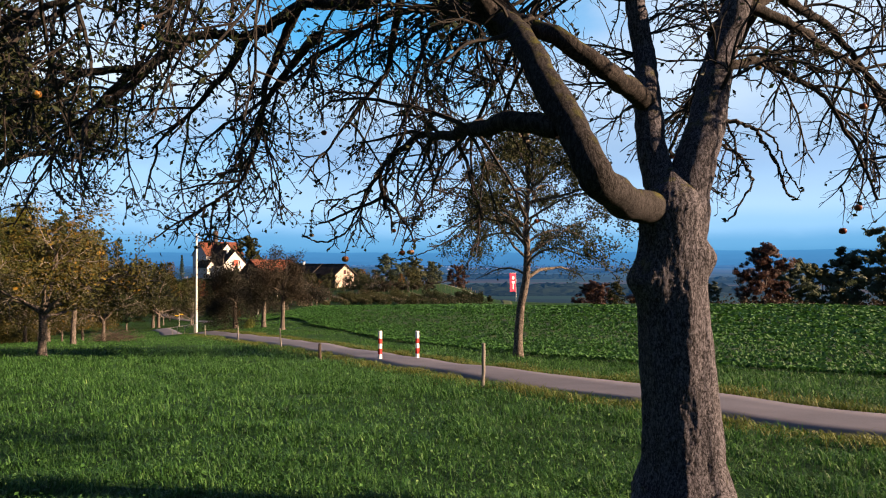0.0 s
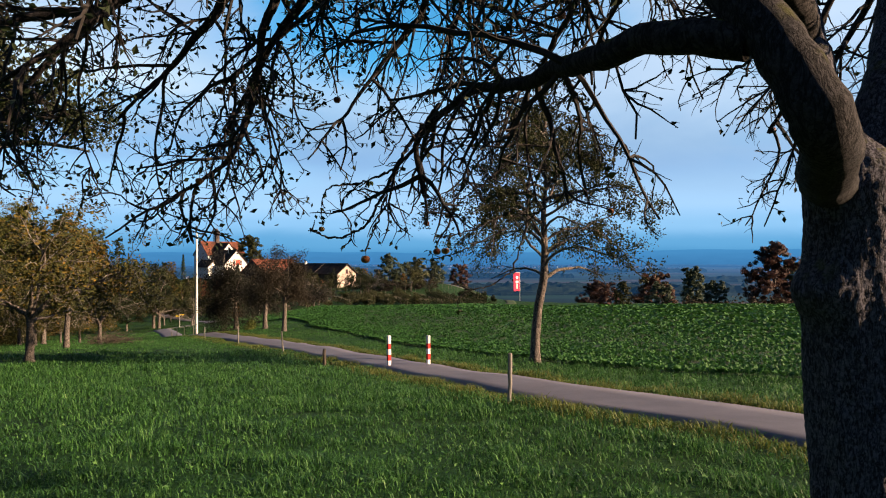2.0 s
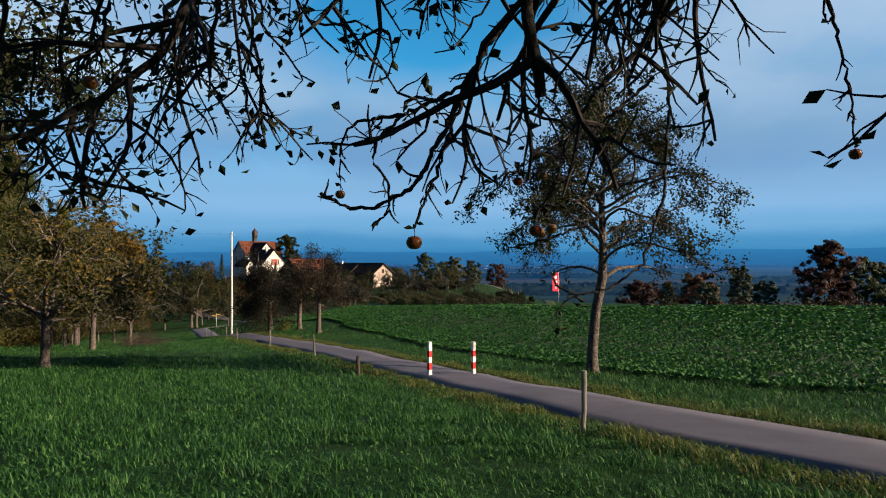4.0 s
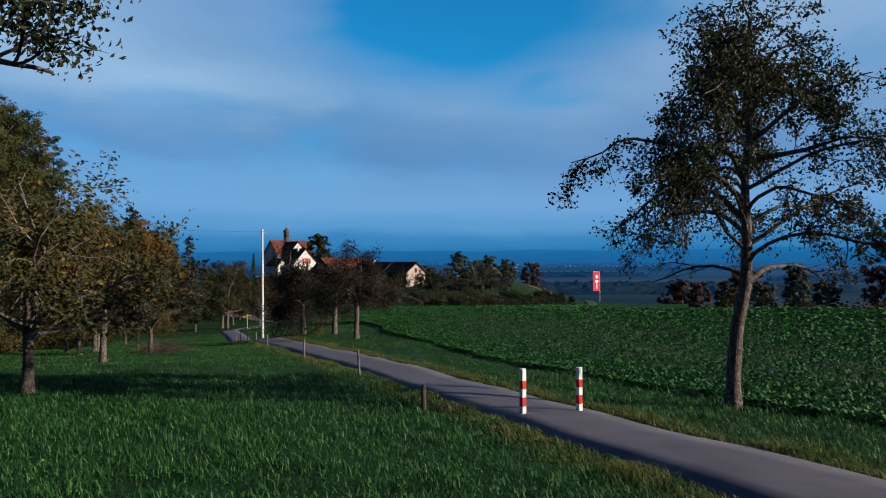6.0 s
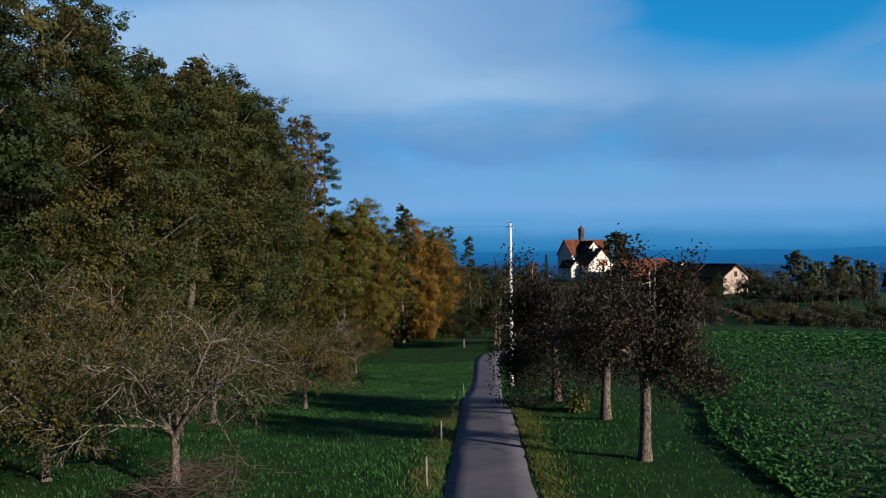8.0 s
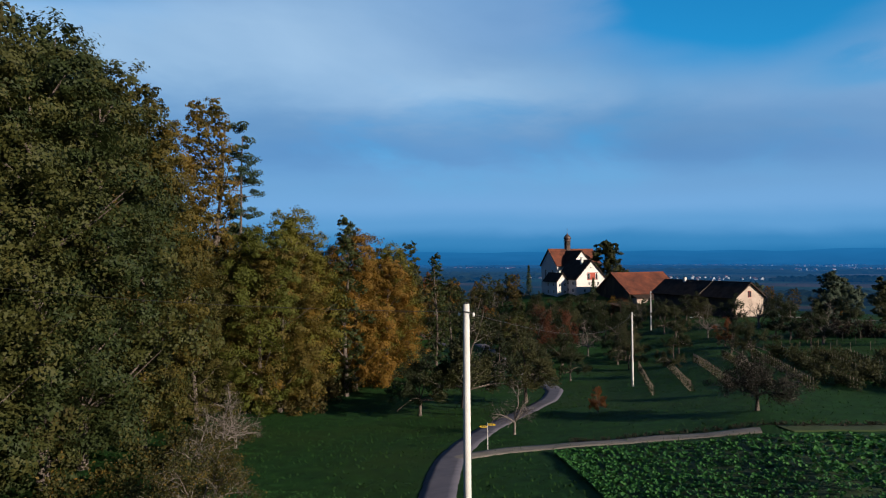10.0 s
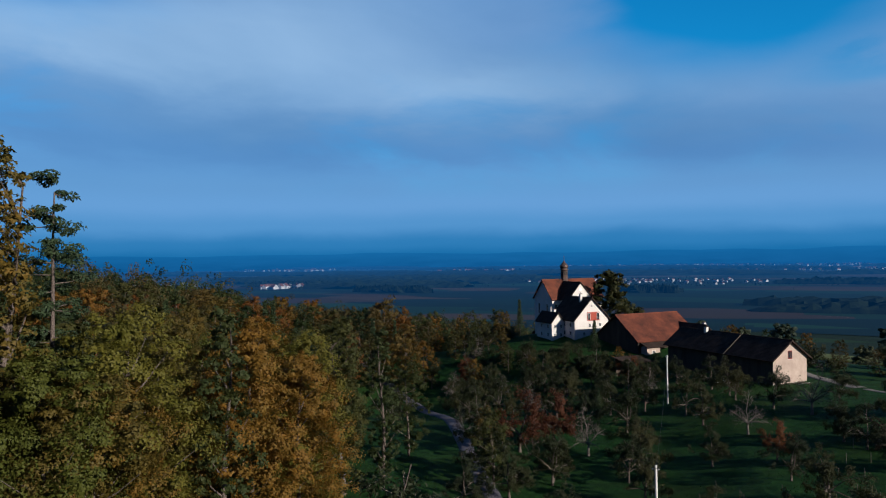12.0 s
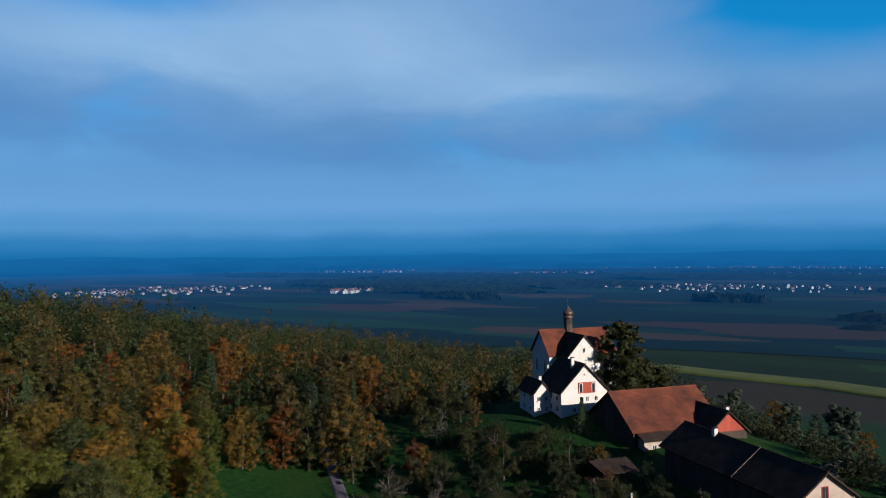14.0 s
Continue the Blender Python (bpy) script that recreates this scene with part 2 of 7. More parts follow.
M_BARK = build_bark("apple_bark", (0.006, 0.005, 0.005), (0.155, 0.145, 0.170), (0.08, 0.08, 0.012), 44.0)
# limb bark darker than the trunk's: the crown's shade is painted into it
M_SHADEDLIMB = build_bark("shaded_limb_bark", (0.007, 0.006, 0.006), (0.055, 0.049, 0.051), (0.08, 0.08, 0.012), 36.0)
M_LIMB = build_bark("limb_bark", (0.006, 0.005, 0.005), (0.060, 0.050, 0.048), (0.07, 0.07, 0.012), 26.0)
M_TWIG = mottled("twig_bark", (0.010, 0.008, 0.007), (0.032, 0.025, 0.022), 8.0, 0.85, 90.0, 0.3, 0.004)
M_TRUNK = build_bark("orchard_bark", (0.022, 0.018, 0.016), (0.25, 0.205, 0.18), (0.08, 0.085, 0.02), 14.0)
M_PALETWIG = mottled("lichened_twigs", (0.060, 0.052, 0.047), (0.23, 0.20, 0.18), 3.0, 0.9, 40.0, 0.3, 0.004)
M_LEAF_NEAR = leafy("apple_leaves", [(0.0, (0.008, 0.014, 0.004)), (0.6, (0.018, 0.030, 0.007)), (1.0, (0.06, 0.05, 0.012))], 0.2)
M_LEAF_ORCHARD = leafy("orchard_leaves", [(0.0, (0.012, 0.019, 0.005)), (0.4, (0.028, 0.034, 0.008)), (0.72, (0.055, 0.051, 0.011)), (0.88, (0.14, 0.090, 0.016)), (1.0, (0.38, 0.18, 0.02))], 0.3, 0.65, 0.28, 0.46, 0.5, 0.1)
M_LEAF_YELLOW = leafy("yellow_orchard_leaves", [(0.0, (0.020, 0.026, 0.006)), (0.5, (0.052, 0.048, 0.009)), (1.0, (0.17, 0.10, 0.013))], 0.3, 0.65, 0.2, 0.5, 0.5, 0.1)
# tones lifted and blued: haze painted on the trees beyond the field
M_LEAF_FIELD = leafy("field_tree_leaves", [(0.0, (0.040, 0.062, 0.044)), (0.5, (0.068, 0.092, 0.056)), (1.0, (0.115, 0.112, 0.048))], 0.3)
M_LEAF_DARK = leafy("brown_orchard_leaves", [(0.0, (0.012, 0.013, 0.009)), (0.5, (0.025, 0.023, 0.015)), (1.0, (0.052, 0.036, 0.023))], 0.25)
WOODY = {"by_tree": 0.62, "by_leaf": 0.12, "by_patch": 0.70, "start": 0.22, "patch_size": 0.2}
M_LEAF_WOOD = leafy("autumn_wood_leaves", [(0.0, (0.012, 0.024, 0.007)), (0.25, (0.026, 0.042, 0.009)), (0.45, (0.052, 0.056, 0.012)), (0.62, (0.056, 0.044, 0.014)), (0.76, (0.085, 0.062, 0.012)), (0.89, (0.160, 0.082, 0.010)), (0.97, (0.140, 0.048, 0.010)), (1.0, (0.10, 0.032, 0.011))], 0.3, 0.65, 0.98, 0.10, 0.18, 0.13, 0.2)
M_LEAF_GREENWOOD = leafy("green_wood_leaves", [(0.0, (0.016, 0.028, 0.008)), (0.4, (0.032, 0.046, 0.012)), (0.75, (0.064, 0.064, 0.015)), (1.0, (0.105, 0.072, 0.016))], 0.3, **WOODY)
M_LEAF_GOLD = leafy("golden_leaves", [(0.0, (0.030, 0.036, 0.008)), (0.3, (0.085, 0.070, 0.012)), (0.65, (0.19, 0.105, 0.012)), (1.0, (0.18, 0.068, 0.012))], 0.3, **WOODY)
M_LEAF_ORANGE = leafy("orange_leaves", [(0.0, (0.042, 0.046, 0.010)), (0.4, (0.110, 0.078, 0.012)), (0.75, (0.20, 0.100, 0.012)), (1.0, (0.18, 0.060, 0.011))], 0.3, **WOODY)
M_LEAF_PEAR = leafy("pear_leaves", [(0.0, (0.012, 0.018, 0.006)), (0.6, (0.030, 0.038, 0.011)), (1.0, (0.085, 0.066, 0.016))], 0.3, 0.6, 0.0, 0.6, 0.5, 0.1)
M_LEAF_LIME = leafy("yellow_green_leaves", [(0.0, (0.030, 0.046, 0.008)), (0.5, (0.074, 0.084, 0.011)), (1.0, (0.130, 0.112, 0.014))], 0.3, **WOODY)
M_LEAF_DULL = leafy("dull_green_leaves", [(0.0, (0.011, 0.018, 0.007)), (0.5, (0.025, 0.034, 0.011)), (1.0, (0.058, 0.054, 0.018))], 0.25, **WOODY)
M_LEAF_RUST = leafy("rust_leaves", [(0.0, (0.06, 0.022, 0.012)), (0.5, (0.11, 0.040, 0.014)), (1.0, (0.18, 0.075, 0.018))], 0.3)
# reds lifted paler, with the haze beyond the field painted in
M_LEAF_MAROON = leafy("maroon_leaves", [(0.0, (0.048, 0.028, 0.024)), (0.5, (0.092, 0.044, 0.034)), (1.0, (0.135, 0.072, 0.034))], 0.3)
M_NEEDLE = leafy("fir_needles", [(0.0, (0.018, 0.036, 0.017)), (1.0, (0.046, 0.070, 0.026))], 0.1)
M_PLASTER = mottled("white_plaster", (0.58, 0.555, 0.53), (0.70, 0.675, 0.65), 0.5, 0.9, 9.0, 0.2, 0.01)
M_PINKPLASTER = mottled("rose_plaster", (0.33, 0.26, 0.22), (0.50, 0.41, 0.35), 0.5, 0.9, 7.0, 0.2, 0.01)
M_REDTILE = mottled("weathered_red_tiles", (0.042, 0.017, 0.013), (0.21, 0.062, 0.032), 0.28, 0.85, 5.0, 0.5, 0.04)
M_DARKTILE = mottled("dark_roof_tiles", (0.022, 0.017, 0.015), (0.060, 0.042, 0.035), 0.5, 0.95, 5.0, 0.5, 0.04, spec=0.1)
M_BARNWOOD = mottled("old_barn_boards", (0.034, 0.027, 0.022), (0.090, 0.068, 0.052), 0.6, 0.9, 12.0, 0.4, 0.01, stretch=(1, 1, 0.15))
M_REDWOOD = mottled("red_painted_boards", (0.26, 0.045, 0.03), (0.40, 0.085, 0.055), 0.7, 0.8, 12.0, 0.3, 0.01, stretch=(1, 1, 0.15))
M_COPPER = mottled("brown_copper", (0.06, 0.045, 0.042), (0.15, 0.10, 0.085), 1.5, 0.5, 12.0, 0.2, 0.01, metal=0.4)
M_POST = mottled("grey_fence_wood", (0.13, 0.118, 0.105), (0.29, 0.262, 0.23), 4.0, 0.85, 40.0, 0.4, 0.006, stretch=(1, 1, 0.2))
M_STAKE = mottled("weathered_stakes", (0.09, 0.075, 0.06), (0.22, 0.185, 0.15), 4.0, 0.9, 40.0, 0.4, 0.006, stretch=(1, 1, 0.2))
M_POLE = mottled("pale_concrete", (0.50, 0.49, 0.47), (0.68, 0.67, 0.64), 1.0, 0.8, 25.0, 0.2, 0.005)
M_WHITE = mottled("white_paint", (0.72, 0.71, 0.69), (0.84, 0.83, 0.81), 5.0, 0.45, 40.0, 0.1, 0.002)
M_RED = mottled("signal_red_paint", (0.50, 0.02, 0.02), (0.64, 0.035, 0.03), 5.0, 0.45, 40.0, 0.1, 0.002)
M_BANNER = mottled("red_banner_cloth", (0.55, 0.02, 0.06), (0.70, 0.04, 0.09), 2.0, 0.8, 30.0, 0.2, 0.004)
M_YELLOW = mottled("yellow_enamel", (0.62, 0.42, 0.03), (0.75, 0.52, 0.05), 6.0, 0.5, 30.0, 0.1, 0.002)
M_BLACK = mottled("dark_rubber", (0.02, 0.02, 0.02), (0.045, 0.045, 0.045), 4.0, 0.7, 30.0, 0.2, 0.003)
M_WIRE = mottled("cable", (0.03, 0.03, 0.03), (0.06, 0.06, 0.06), 3.0, 0.6, 20.0, 0.1, 0.002)
M_GLASS = mottled("window_glass", (0.02, 0.024, 0.03), (0.035, 0.04, 0.05), 1.0, 0.08, 8.0, 0.02, 0.001, spec=0.8)
M_APPLE = leafy("apple_skin", [(0.0, (0.10, 0.016, 0.012)), (0.5, (0.16, 0.04, 0.016)), (1.0, (0.28, 0.15, 0.03))], 0.0, 0.35)
M_FIELDSOIL = mottled("weedy_field_soil", (0.007, 0.018, 0.004), (0.022, 0.050, 0.008), 2.5, 0.95, 18.0, 0.6, 0.05)


def hazy(name, stops, scale, flat_cells):
    """Distance: dull ground; blue haze is painted as glow, thickening away from the village."""
    m, n = material(name)
    co = n.add("ShaderNodeNewGeometry").outputs["Position"]
    if flat_cells:
        v = n.add("ShaderNodeTexVoronoi", {"Vector": n.add("ShaderNodeVectorMath", {0: co, 1: (0.0034, 0.0105, 0.0)}, operation="MULTIPLY").outputs[0], "Scale": 1.0, "Randomness": 0.9}, distance="MANHATTAN")
        pick = n.add("ShaderNodeSeparateColor", {0: v.outputs["Color"]}).outputs[0]
        col = n.ramp(pick, stops, "CONSTANT")
        col = n.mix(n.math("MULTIPLY", n.noise(co, 0.012, 5.0), 0.4), col, (0.012, 0.030, 0.018))
    else:
        col = n.ramp(n.noise(co, scale, 5.0, 0.6), stops)
    # painted haze: the base darkens and a blue emission grows with distance
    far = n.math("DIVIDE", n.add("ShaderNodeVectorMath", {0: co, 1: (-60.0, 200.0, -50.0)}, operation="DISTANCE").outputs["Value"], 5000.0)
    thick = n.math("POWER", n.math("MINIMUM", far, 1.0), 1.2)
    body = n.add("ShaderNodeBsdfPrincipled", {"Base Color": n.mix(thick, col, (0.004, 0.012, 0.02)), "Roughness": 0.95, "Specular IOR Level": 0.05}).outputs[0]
    haze_glow = n.add("ShaderNodeEmission", {0: (0.010, 0.098, 0.275, 1), 1: thick}).outputs[0]
    n.add("ShaderNodeOutputMaterial", {0: n.add("ShaderNodeAddShader", {0: body, 1: haze_glow}).outputs[0]})
    return m


M_PLAIN = hazy("fields_painted_haze", [(0.0, (0.004, 0.012, 0.009)), (0.30, (0.009, 0.028, 0.013)), (0.46, (0.044, 0.026, 0.015)), (0.58, (0.005, 0.016, 0.010)), (0.78, (0.056, 0.036, 0.021)), (0.87, (0.013, 0.042, 0.016))], 0.0, True)
M_FARWOOD = hazy("woods_painted_haze", [(0.35, (0.004, 0.009, 0.006)), (0.65, (0.010, 0.018, 0.010))], 0.05, False)
M_FARWALL = hazy("walls_painted_haze", [(0.35, (0.26, 0.28, 0.30)), (0.65, (0.52, 0.56, 0.60))], 0.03, False)
M_FARROOF = hazy("roofs_painted_haze", [(0.35, (0.09, 0.045, 0.035)), (0.65, (0.16, 0.075, 0.055))], 0.03, False)


def build_hill_material():
    """Plain glowing backdrop: distant hills with the haze painted in."""
    m, n = material("hills_painted_haze")
    co = n.add("ShaderNodeNewGeometry").outputs["Position"]
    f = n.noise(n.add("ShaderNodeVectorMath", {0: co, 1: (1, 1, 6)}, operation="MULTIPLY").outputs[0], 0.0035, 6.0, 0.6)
    # paler with height, a painted fade of the hills into the sky
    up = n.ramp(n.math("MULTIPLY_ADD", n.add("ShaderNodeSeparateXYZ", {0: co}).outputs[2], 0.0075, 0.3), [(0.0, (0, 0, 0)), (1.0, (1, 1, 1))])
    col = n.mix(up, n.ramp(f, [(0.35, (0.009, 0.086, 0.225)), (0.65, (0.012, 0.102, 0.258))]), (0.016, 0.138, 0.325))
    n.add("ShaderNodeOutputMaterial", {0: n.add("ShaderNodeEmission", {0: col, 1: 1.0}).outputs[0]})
    return m


M_HILL = build_hill_material()


# ---- geometry helpers ----
class Geo:
    """Collects vertices and faces for one mesh."""

    def __init__(self):
        self.v, self.f, self.n = [], [], 0

    def add(self, verts, faces):
        verts = np.asarray(verts, float).reshape(-1, 3)
        self.v.append(verts)
        self.f.extend((np.asarray(faces) + self.n).tolist())
        self.n += len(verts)
        return self

    def mesh(self, name, mat, smooth=False):
        me = bpy.data.meshes.new(name)
        me.from_pydata(np.concatenate(self.v).tolist(), [], self.f)
        if smooth:
            me.polygons.foreach_set("use_smooth", [True] * len(me.polygons))
        me.materials.append(mat)
        me.update()
        return me

    def tube(self, pts, radii, n=5, cap=False):
        p = np.asarray(pts, float)
        d = np.gradient(p, axis=0)
        d /= np.linalg.norm(d, axis=1)[:, None] + 1e-9
        ref = np.array((0.0, 0.0, 1.0)) if abs(d[0, 2]) < 0.9 else np.array((1.0, 0.0, 0.0))
        a = np.cross(d, ref)
        a /= np.linalg.norm(a, axis=1)[:, None] + 1e-9
        b = np.cross(a, d)
        th = np.arange(n) * 2 * np.pi / n
        r = np.asarray(radii, float)[:, None, None]
        ring = p[:, None] + r * (np.cos(th)[None, :, None] * a[:, None] + np.sin(th)[None, :, None] * b[:, None])
        i, j = np.meshgrid(np.arange(len(p) - 1), np.arange(n), indexing="ij")
        k = (j + 1) % n
        self.add(ring, np.stack((i * n + j, i * n + k, (i + 1) * n + k, (i + 1) * n + j), -1).reshape(-1, 4))
        if cap:
            base = self.n - len(p) * n
            self.f.append([base + q for q in range(n)][::-1])
            self.f.append([base + (len(p) - 1) * n + q for q in range(n)])
        return self

    def box(self, x0, x1, y0, y1, z0, z1):
        v = [(x, y, z) for z in (z0, z1) for y in (y0, y1) for x in (x0, x1)]
        return self.add(v, [(0, 2, 3, 1), (4, 5, 7, 6), (0, 1, 5, 4), (2, 6, 7, 3), (0, 4, 6, 2), (1, 3, 7, 5)])

    def leaves(self, centres, size, rng, narrow=0.55, flat=0.0, out=None, small=False):
        """One rhombic leaf of two folded triangles at each centre, or a small one of one; out: the way that the leaves face, more or less."""
        c = np.asarray(centres, float)
        k = len(c)
        if out is None:
            d = rng.normal(size=(k, 3))
            d[:, 2] = d[:, 2] * (1 - flat) - 0.3
            d /= np.linalg.norm(d, axis=1)[:, None]
            s = np.cross(d, rng.normal(size=(k, 3)))
        else:
            face = out + rng.normal(0, 0.26, (k, 3))
            d = np.cross(face, rng.normal(size=(k, 3)))
            d /= np.linalg.norm(d, axis=1)[:, None] + 1e-9
            s = np.cross(face, d)
        s /= np.linalg.norm(s, axis=1)[:, None] + 1e-9
        m = (size * rng.uniform(0.65, 1.3, k))[:, None]
        if small:
            v = np.stack((c - d * m * 0.5, c + d * m * 0.25 + s * m * narrow * 0.5, c + d * m * 0.4 - s * m * narrow * 0.5), 1)
            return self.add(v, np.arange(k * 3).reshape(-1, 3))
        up = np.cross(d, s) * m * 0.14
        v = np.stack((c, c + d * m * 0.5 + s * m * narrow * 0.5 + up, c + d * m, c + d * m * 0.5 - s * m * narrow * 0.5 + up), 1)
        q = np.arange(k)[:, None] * 4
        return self.add(v, np.concatenate((q + (0, 1, 2), q + (0, 2, 3))))


def part(name, me, parent=None, label="", at=None):
    ob = new(name, me)
    if parent is not None:
        ob.parent = parent
    if at is not None:
        ob.matrix_basis = at
    return tagged(ob, label) if label else ob


def thing(name, label, category, at, group="", kind=""):
    ob = new(name)
    ob.empty_display_size = 0.3
    ob.matrix_basis = at
    return tagged(ob, label, category, group, kind)


# ---- the lie of the land ----
def ease(v, a, b):
    t = np.clip((v - a) / (b - a), 0, 1)
    return t * t * (3 - 2 * t)


RIDGE_Y = (-4000, -200, 0, 15, 26, 34, 44, 61, 95, 112, 130, 145, 160, 175, 225, 262, 300, 380, 520, 700)
RIDGE_Z = (20, 6, 0.05, -1.2, -2.2, -2.8, -3.6, -4.4, -5.0, -7.0, -8.8, -9.4, -9.2, -8.2, -6.3, -8.8, -11, -30, -46, -52)
FINE_Y = np.arange(-4000, 760, 1.0)
FINE_Z = np.interp(FINE_Y, RIDGE_Y, RIDGE_Z)
FINE_Z = np.convolve(np.pad(FINE_Z, 4, "edge"), np.hanning(11)[1:-1] / np.hanning(11)[1:-1].sum(), "valid")
# the beet field runs on past the crest on the lane's side
FIELD_Y = (-4000, 61, 80, 95, 112, 130, 145, 160, 175, 225)
FIELD_LIFT = (0, 0, -0.1, -0.3, 0.7, 1.2, 1.1, 0.4, 0, 0)


def height(x, y):
    x, y = np.asarray(x, float), np.asarray(y, float)
    z = np.interp(y, FINE_Y, FINE_Z) + np.interp(y, FIELD_Y, FIELD_LIFT) * (1 - ease(x, 5, 30))
    z = z - 0.9 * np.exp(-(((x + 33) / 11) ** 2 + ((y - 89) / 15) ** 2))
    z = z - 6.5 * ease(x, 20, 62) * ease(y, 150, 225) * (1 - ease(y, 330, 500))
    z = z - 9.5 * ease(x, -4, 34) * ease(y, 172, 222) * (1 - ease(y, 330, 500))
    z = z - 1.3 * np.exp(-(((x - 24) / 20) ** 2 + ((y - 176) / 24) ** 2))
    d = np.maximum(0.0, -0.2 * y + 2 - x)
    z = z - (0.19 * 42 * (1 - np.exp(-d / 42)) - 0.07 * np.clip(d - 70, 0, 160)) * ease(y, 30, 100) * (1 - ease(y, 330, 500))
    z = z + 12.0 * np.exp(-1.1 * (((x + 99) / 44) ** 2 + ((y - 311) / 38) ** 2))
    z = z - 4.6 * np.exp(-(((x + 52) / 34) ** 2 + ((y - 210) / 42) ** 2))
    z = z - 7.0 * np.exp(-(((x + 125) / 40) ** 2 + ((y - 248) / 38) ** 2))
    z = z - ease(x, 60, 300) * 38 * ease(y, -100, 150) * (1 - ease(y, 300, 600))
    z = z + 0.05 * np.sin(x * 0.9 + np.sin(y * 0.37)) * np.sin(y * 0.7) * ease(np.abs(x) + np.abs(y), 3, 12)
    return np.maximum(z, -52 + 0.6 * np.sin(x * 0.004) * np.sin(y * 0.003))


def ground_z(x, y):
    return float(height(x, y))


def build_ground():
    def steps(lo, hi, fine0, fine1, step):
        a = np.arange(fine0, fine1 + 0.1, step)
        out, s = [fine1], step
        while out[-1] < hi:
            s *= 1.14
            out.append(min(hi, out[-1] + s))
        back, s = [fine0], step
        while back[-1] > lo:
            s *= 1.14
            back.append(max(lo, back[-1] - s))
        return np.array(sorted(set(back[1:]) | set(a.tolist()) | set(out[1:])))

    xs, ys = steps(-4900, 4900, -126, 80, 1.5), steps(-1500, 4900, -8, 340, 1.5)
    gx, gy = np.meshgrid(xs, ys)
    g = Geo()
    nx = len(xs)
    i, j = np.meshgrid(np.arange(len(ys) - 1), np.arange(nx - 1), indexing="ij")
    g.add(np.stack((gx, gy, height(gx, gy)), -1), np.stack((i * nx + j, i * nx + j + 1, (i + 1) * nx + j + 1, (i + 1) * nx + j), -1).reshape(-1, 4))
    tagged(part("ground", g.mesh("ground", M_GROUND, True)), "green meadow slopes falling to a wide farmed plain", "ground", kind="structure")
    # the distance: fields of the plain with painted haze, in a ring round the hill
    a = np.linspace(-math.pi, math.pi, 181)
    r = np.geomspace(560, 4850, 40)
    rr, aa = np.meshgrid(r, a)
    x, y = -60 + rr * np.sin(aa), 200 + rr * np.cos(aa)
    x, y = np.clip(x, -4890, 4890), np.clip(y, -1490, 4890)
    i, j = np.meshgrid(np.arange(180), np.arange(39), indexing="ij")
    q = np.stack((i * 40 + j, i * 40 + j + 1, (i + 1) * 40 + j + 1, (i + 1) * 40 + j), -1).reshape(-1, 4)
    mid = y[:, :].reshape(-1)[q].mean(axis=1)
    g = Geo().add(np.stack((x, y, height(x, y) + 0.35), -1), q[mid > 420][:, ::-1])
    tagged(part("backdrop", g.mesh("backdrop", M_PLAIN, True)), "farmed plain with ploughed and green fields, haze painted in", "backdrop", kind="structure")


build_ground()


def smooth_line(pts, step=0.8):
    """A smooth curve through a few plan points."""
    p = np.array(pts, float)
    s = np.concatenate(([0], np.cumsum(np.linalg.norm(np.diff(p, axis=0), axis=1))))
    u = np.arange(0, s[-1], step)
    q = np.stack([np.interp(u, s, p[:, k]) for k in (0, 1)], 1)
    w = 9
    ker = np.hanning(w + 2)[1:-1]
    ker /= ker.sum()
    return np.stack([np.convolve(np.pad(q[:, k], w // 2, "edge"), ker, "valid") for k in (0, 1)], 1)


def strip(name, pts, width, lift, mat, label, kind="structure", category="road"):
    c = smooth_line(pts)
    d = np.gradient(c, axis=0)
    d /= np.linalg.norm(d, axis=1)[:, None]
    nrm = np.stack((d[:, 1], -d[:, 0]), 1)
    rng = np.random.default_rng(3)
    rows = []
    for k in (-0.52, -0.5, -0.25, 0, 0.25, 0.5, 0.52):
        wob = rng.normal(0, 0.03, len(c)) if abs(k) >= 0.5 else 0
        q = c + nrm * (k * width + wob)[:, None] if abs(k) >= 0.5 else c + nrm * k * width
        z = height(q[:, 0], q[:, 1]) + (lift + 0.02 * (1 - (2 * k) ** 2) if abs(k) <= 0.5 else -0.12)
        rows.append(np.column_stack((q, z)))
    v = np.stack(rows, 1)
    m = v.shape[1]
    i, j = np.meshgrid(np.arange(len(c) - 1), np.arange(m - 1), indexing="ij")
    g = Geo().add(v, np.stack((i * m + j, (i + 1) * m + j, (i + 1) * m + j + 1, i * m + j + 1), -1).reshape(-1, 4)[:, ::-1])
    tagged(part(name, g.mesh(name, mat, True)), label, category, kind=kind)


ROAD = [(22, -19), (14.5, -4.5), (10.2, 3.4), (6.2, 9.8), (4.0, 13.6), (1.7, 18.2), (-0.6, 23.2), (-2.1, 26.6), (-4.6, 31.5), (-7.6, 38), (-10.7, 44.2), (-14.3, 50.5),
        (-18.4, 58.5), (-22.6, 66.9), (-28.4, 78.0), (-36, 94), (-43, 108), (-47.2, 117.5), (-49.6, 126), (-50.9, 134), (-51.5, 146), (-52.2, 155), (-55, 166), (-63, 178),
        (-76, 196), (-92, 220), (-106, 240), (-120, 254), (-138, 268), (-170, 292), (-230, 340)]
FARM_ROAD = [(-47.5, 118), (-45, 121.5), (-41, 124.0), (-33, 126.6), (-23.5, 128.2), (-17, 133), (-4, 141.5), (8, 152), (15.5, 168), (16.5, 190), (8, 216), (-8, 238), (-24, 256), (-34, 272), (-40, 292), (-30, 330), (20, 380)]
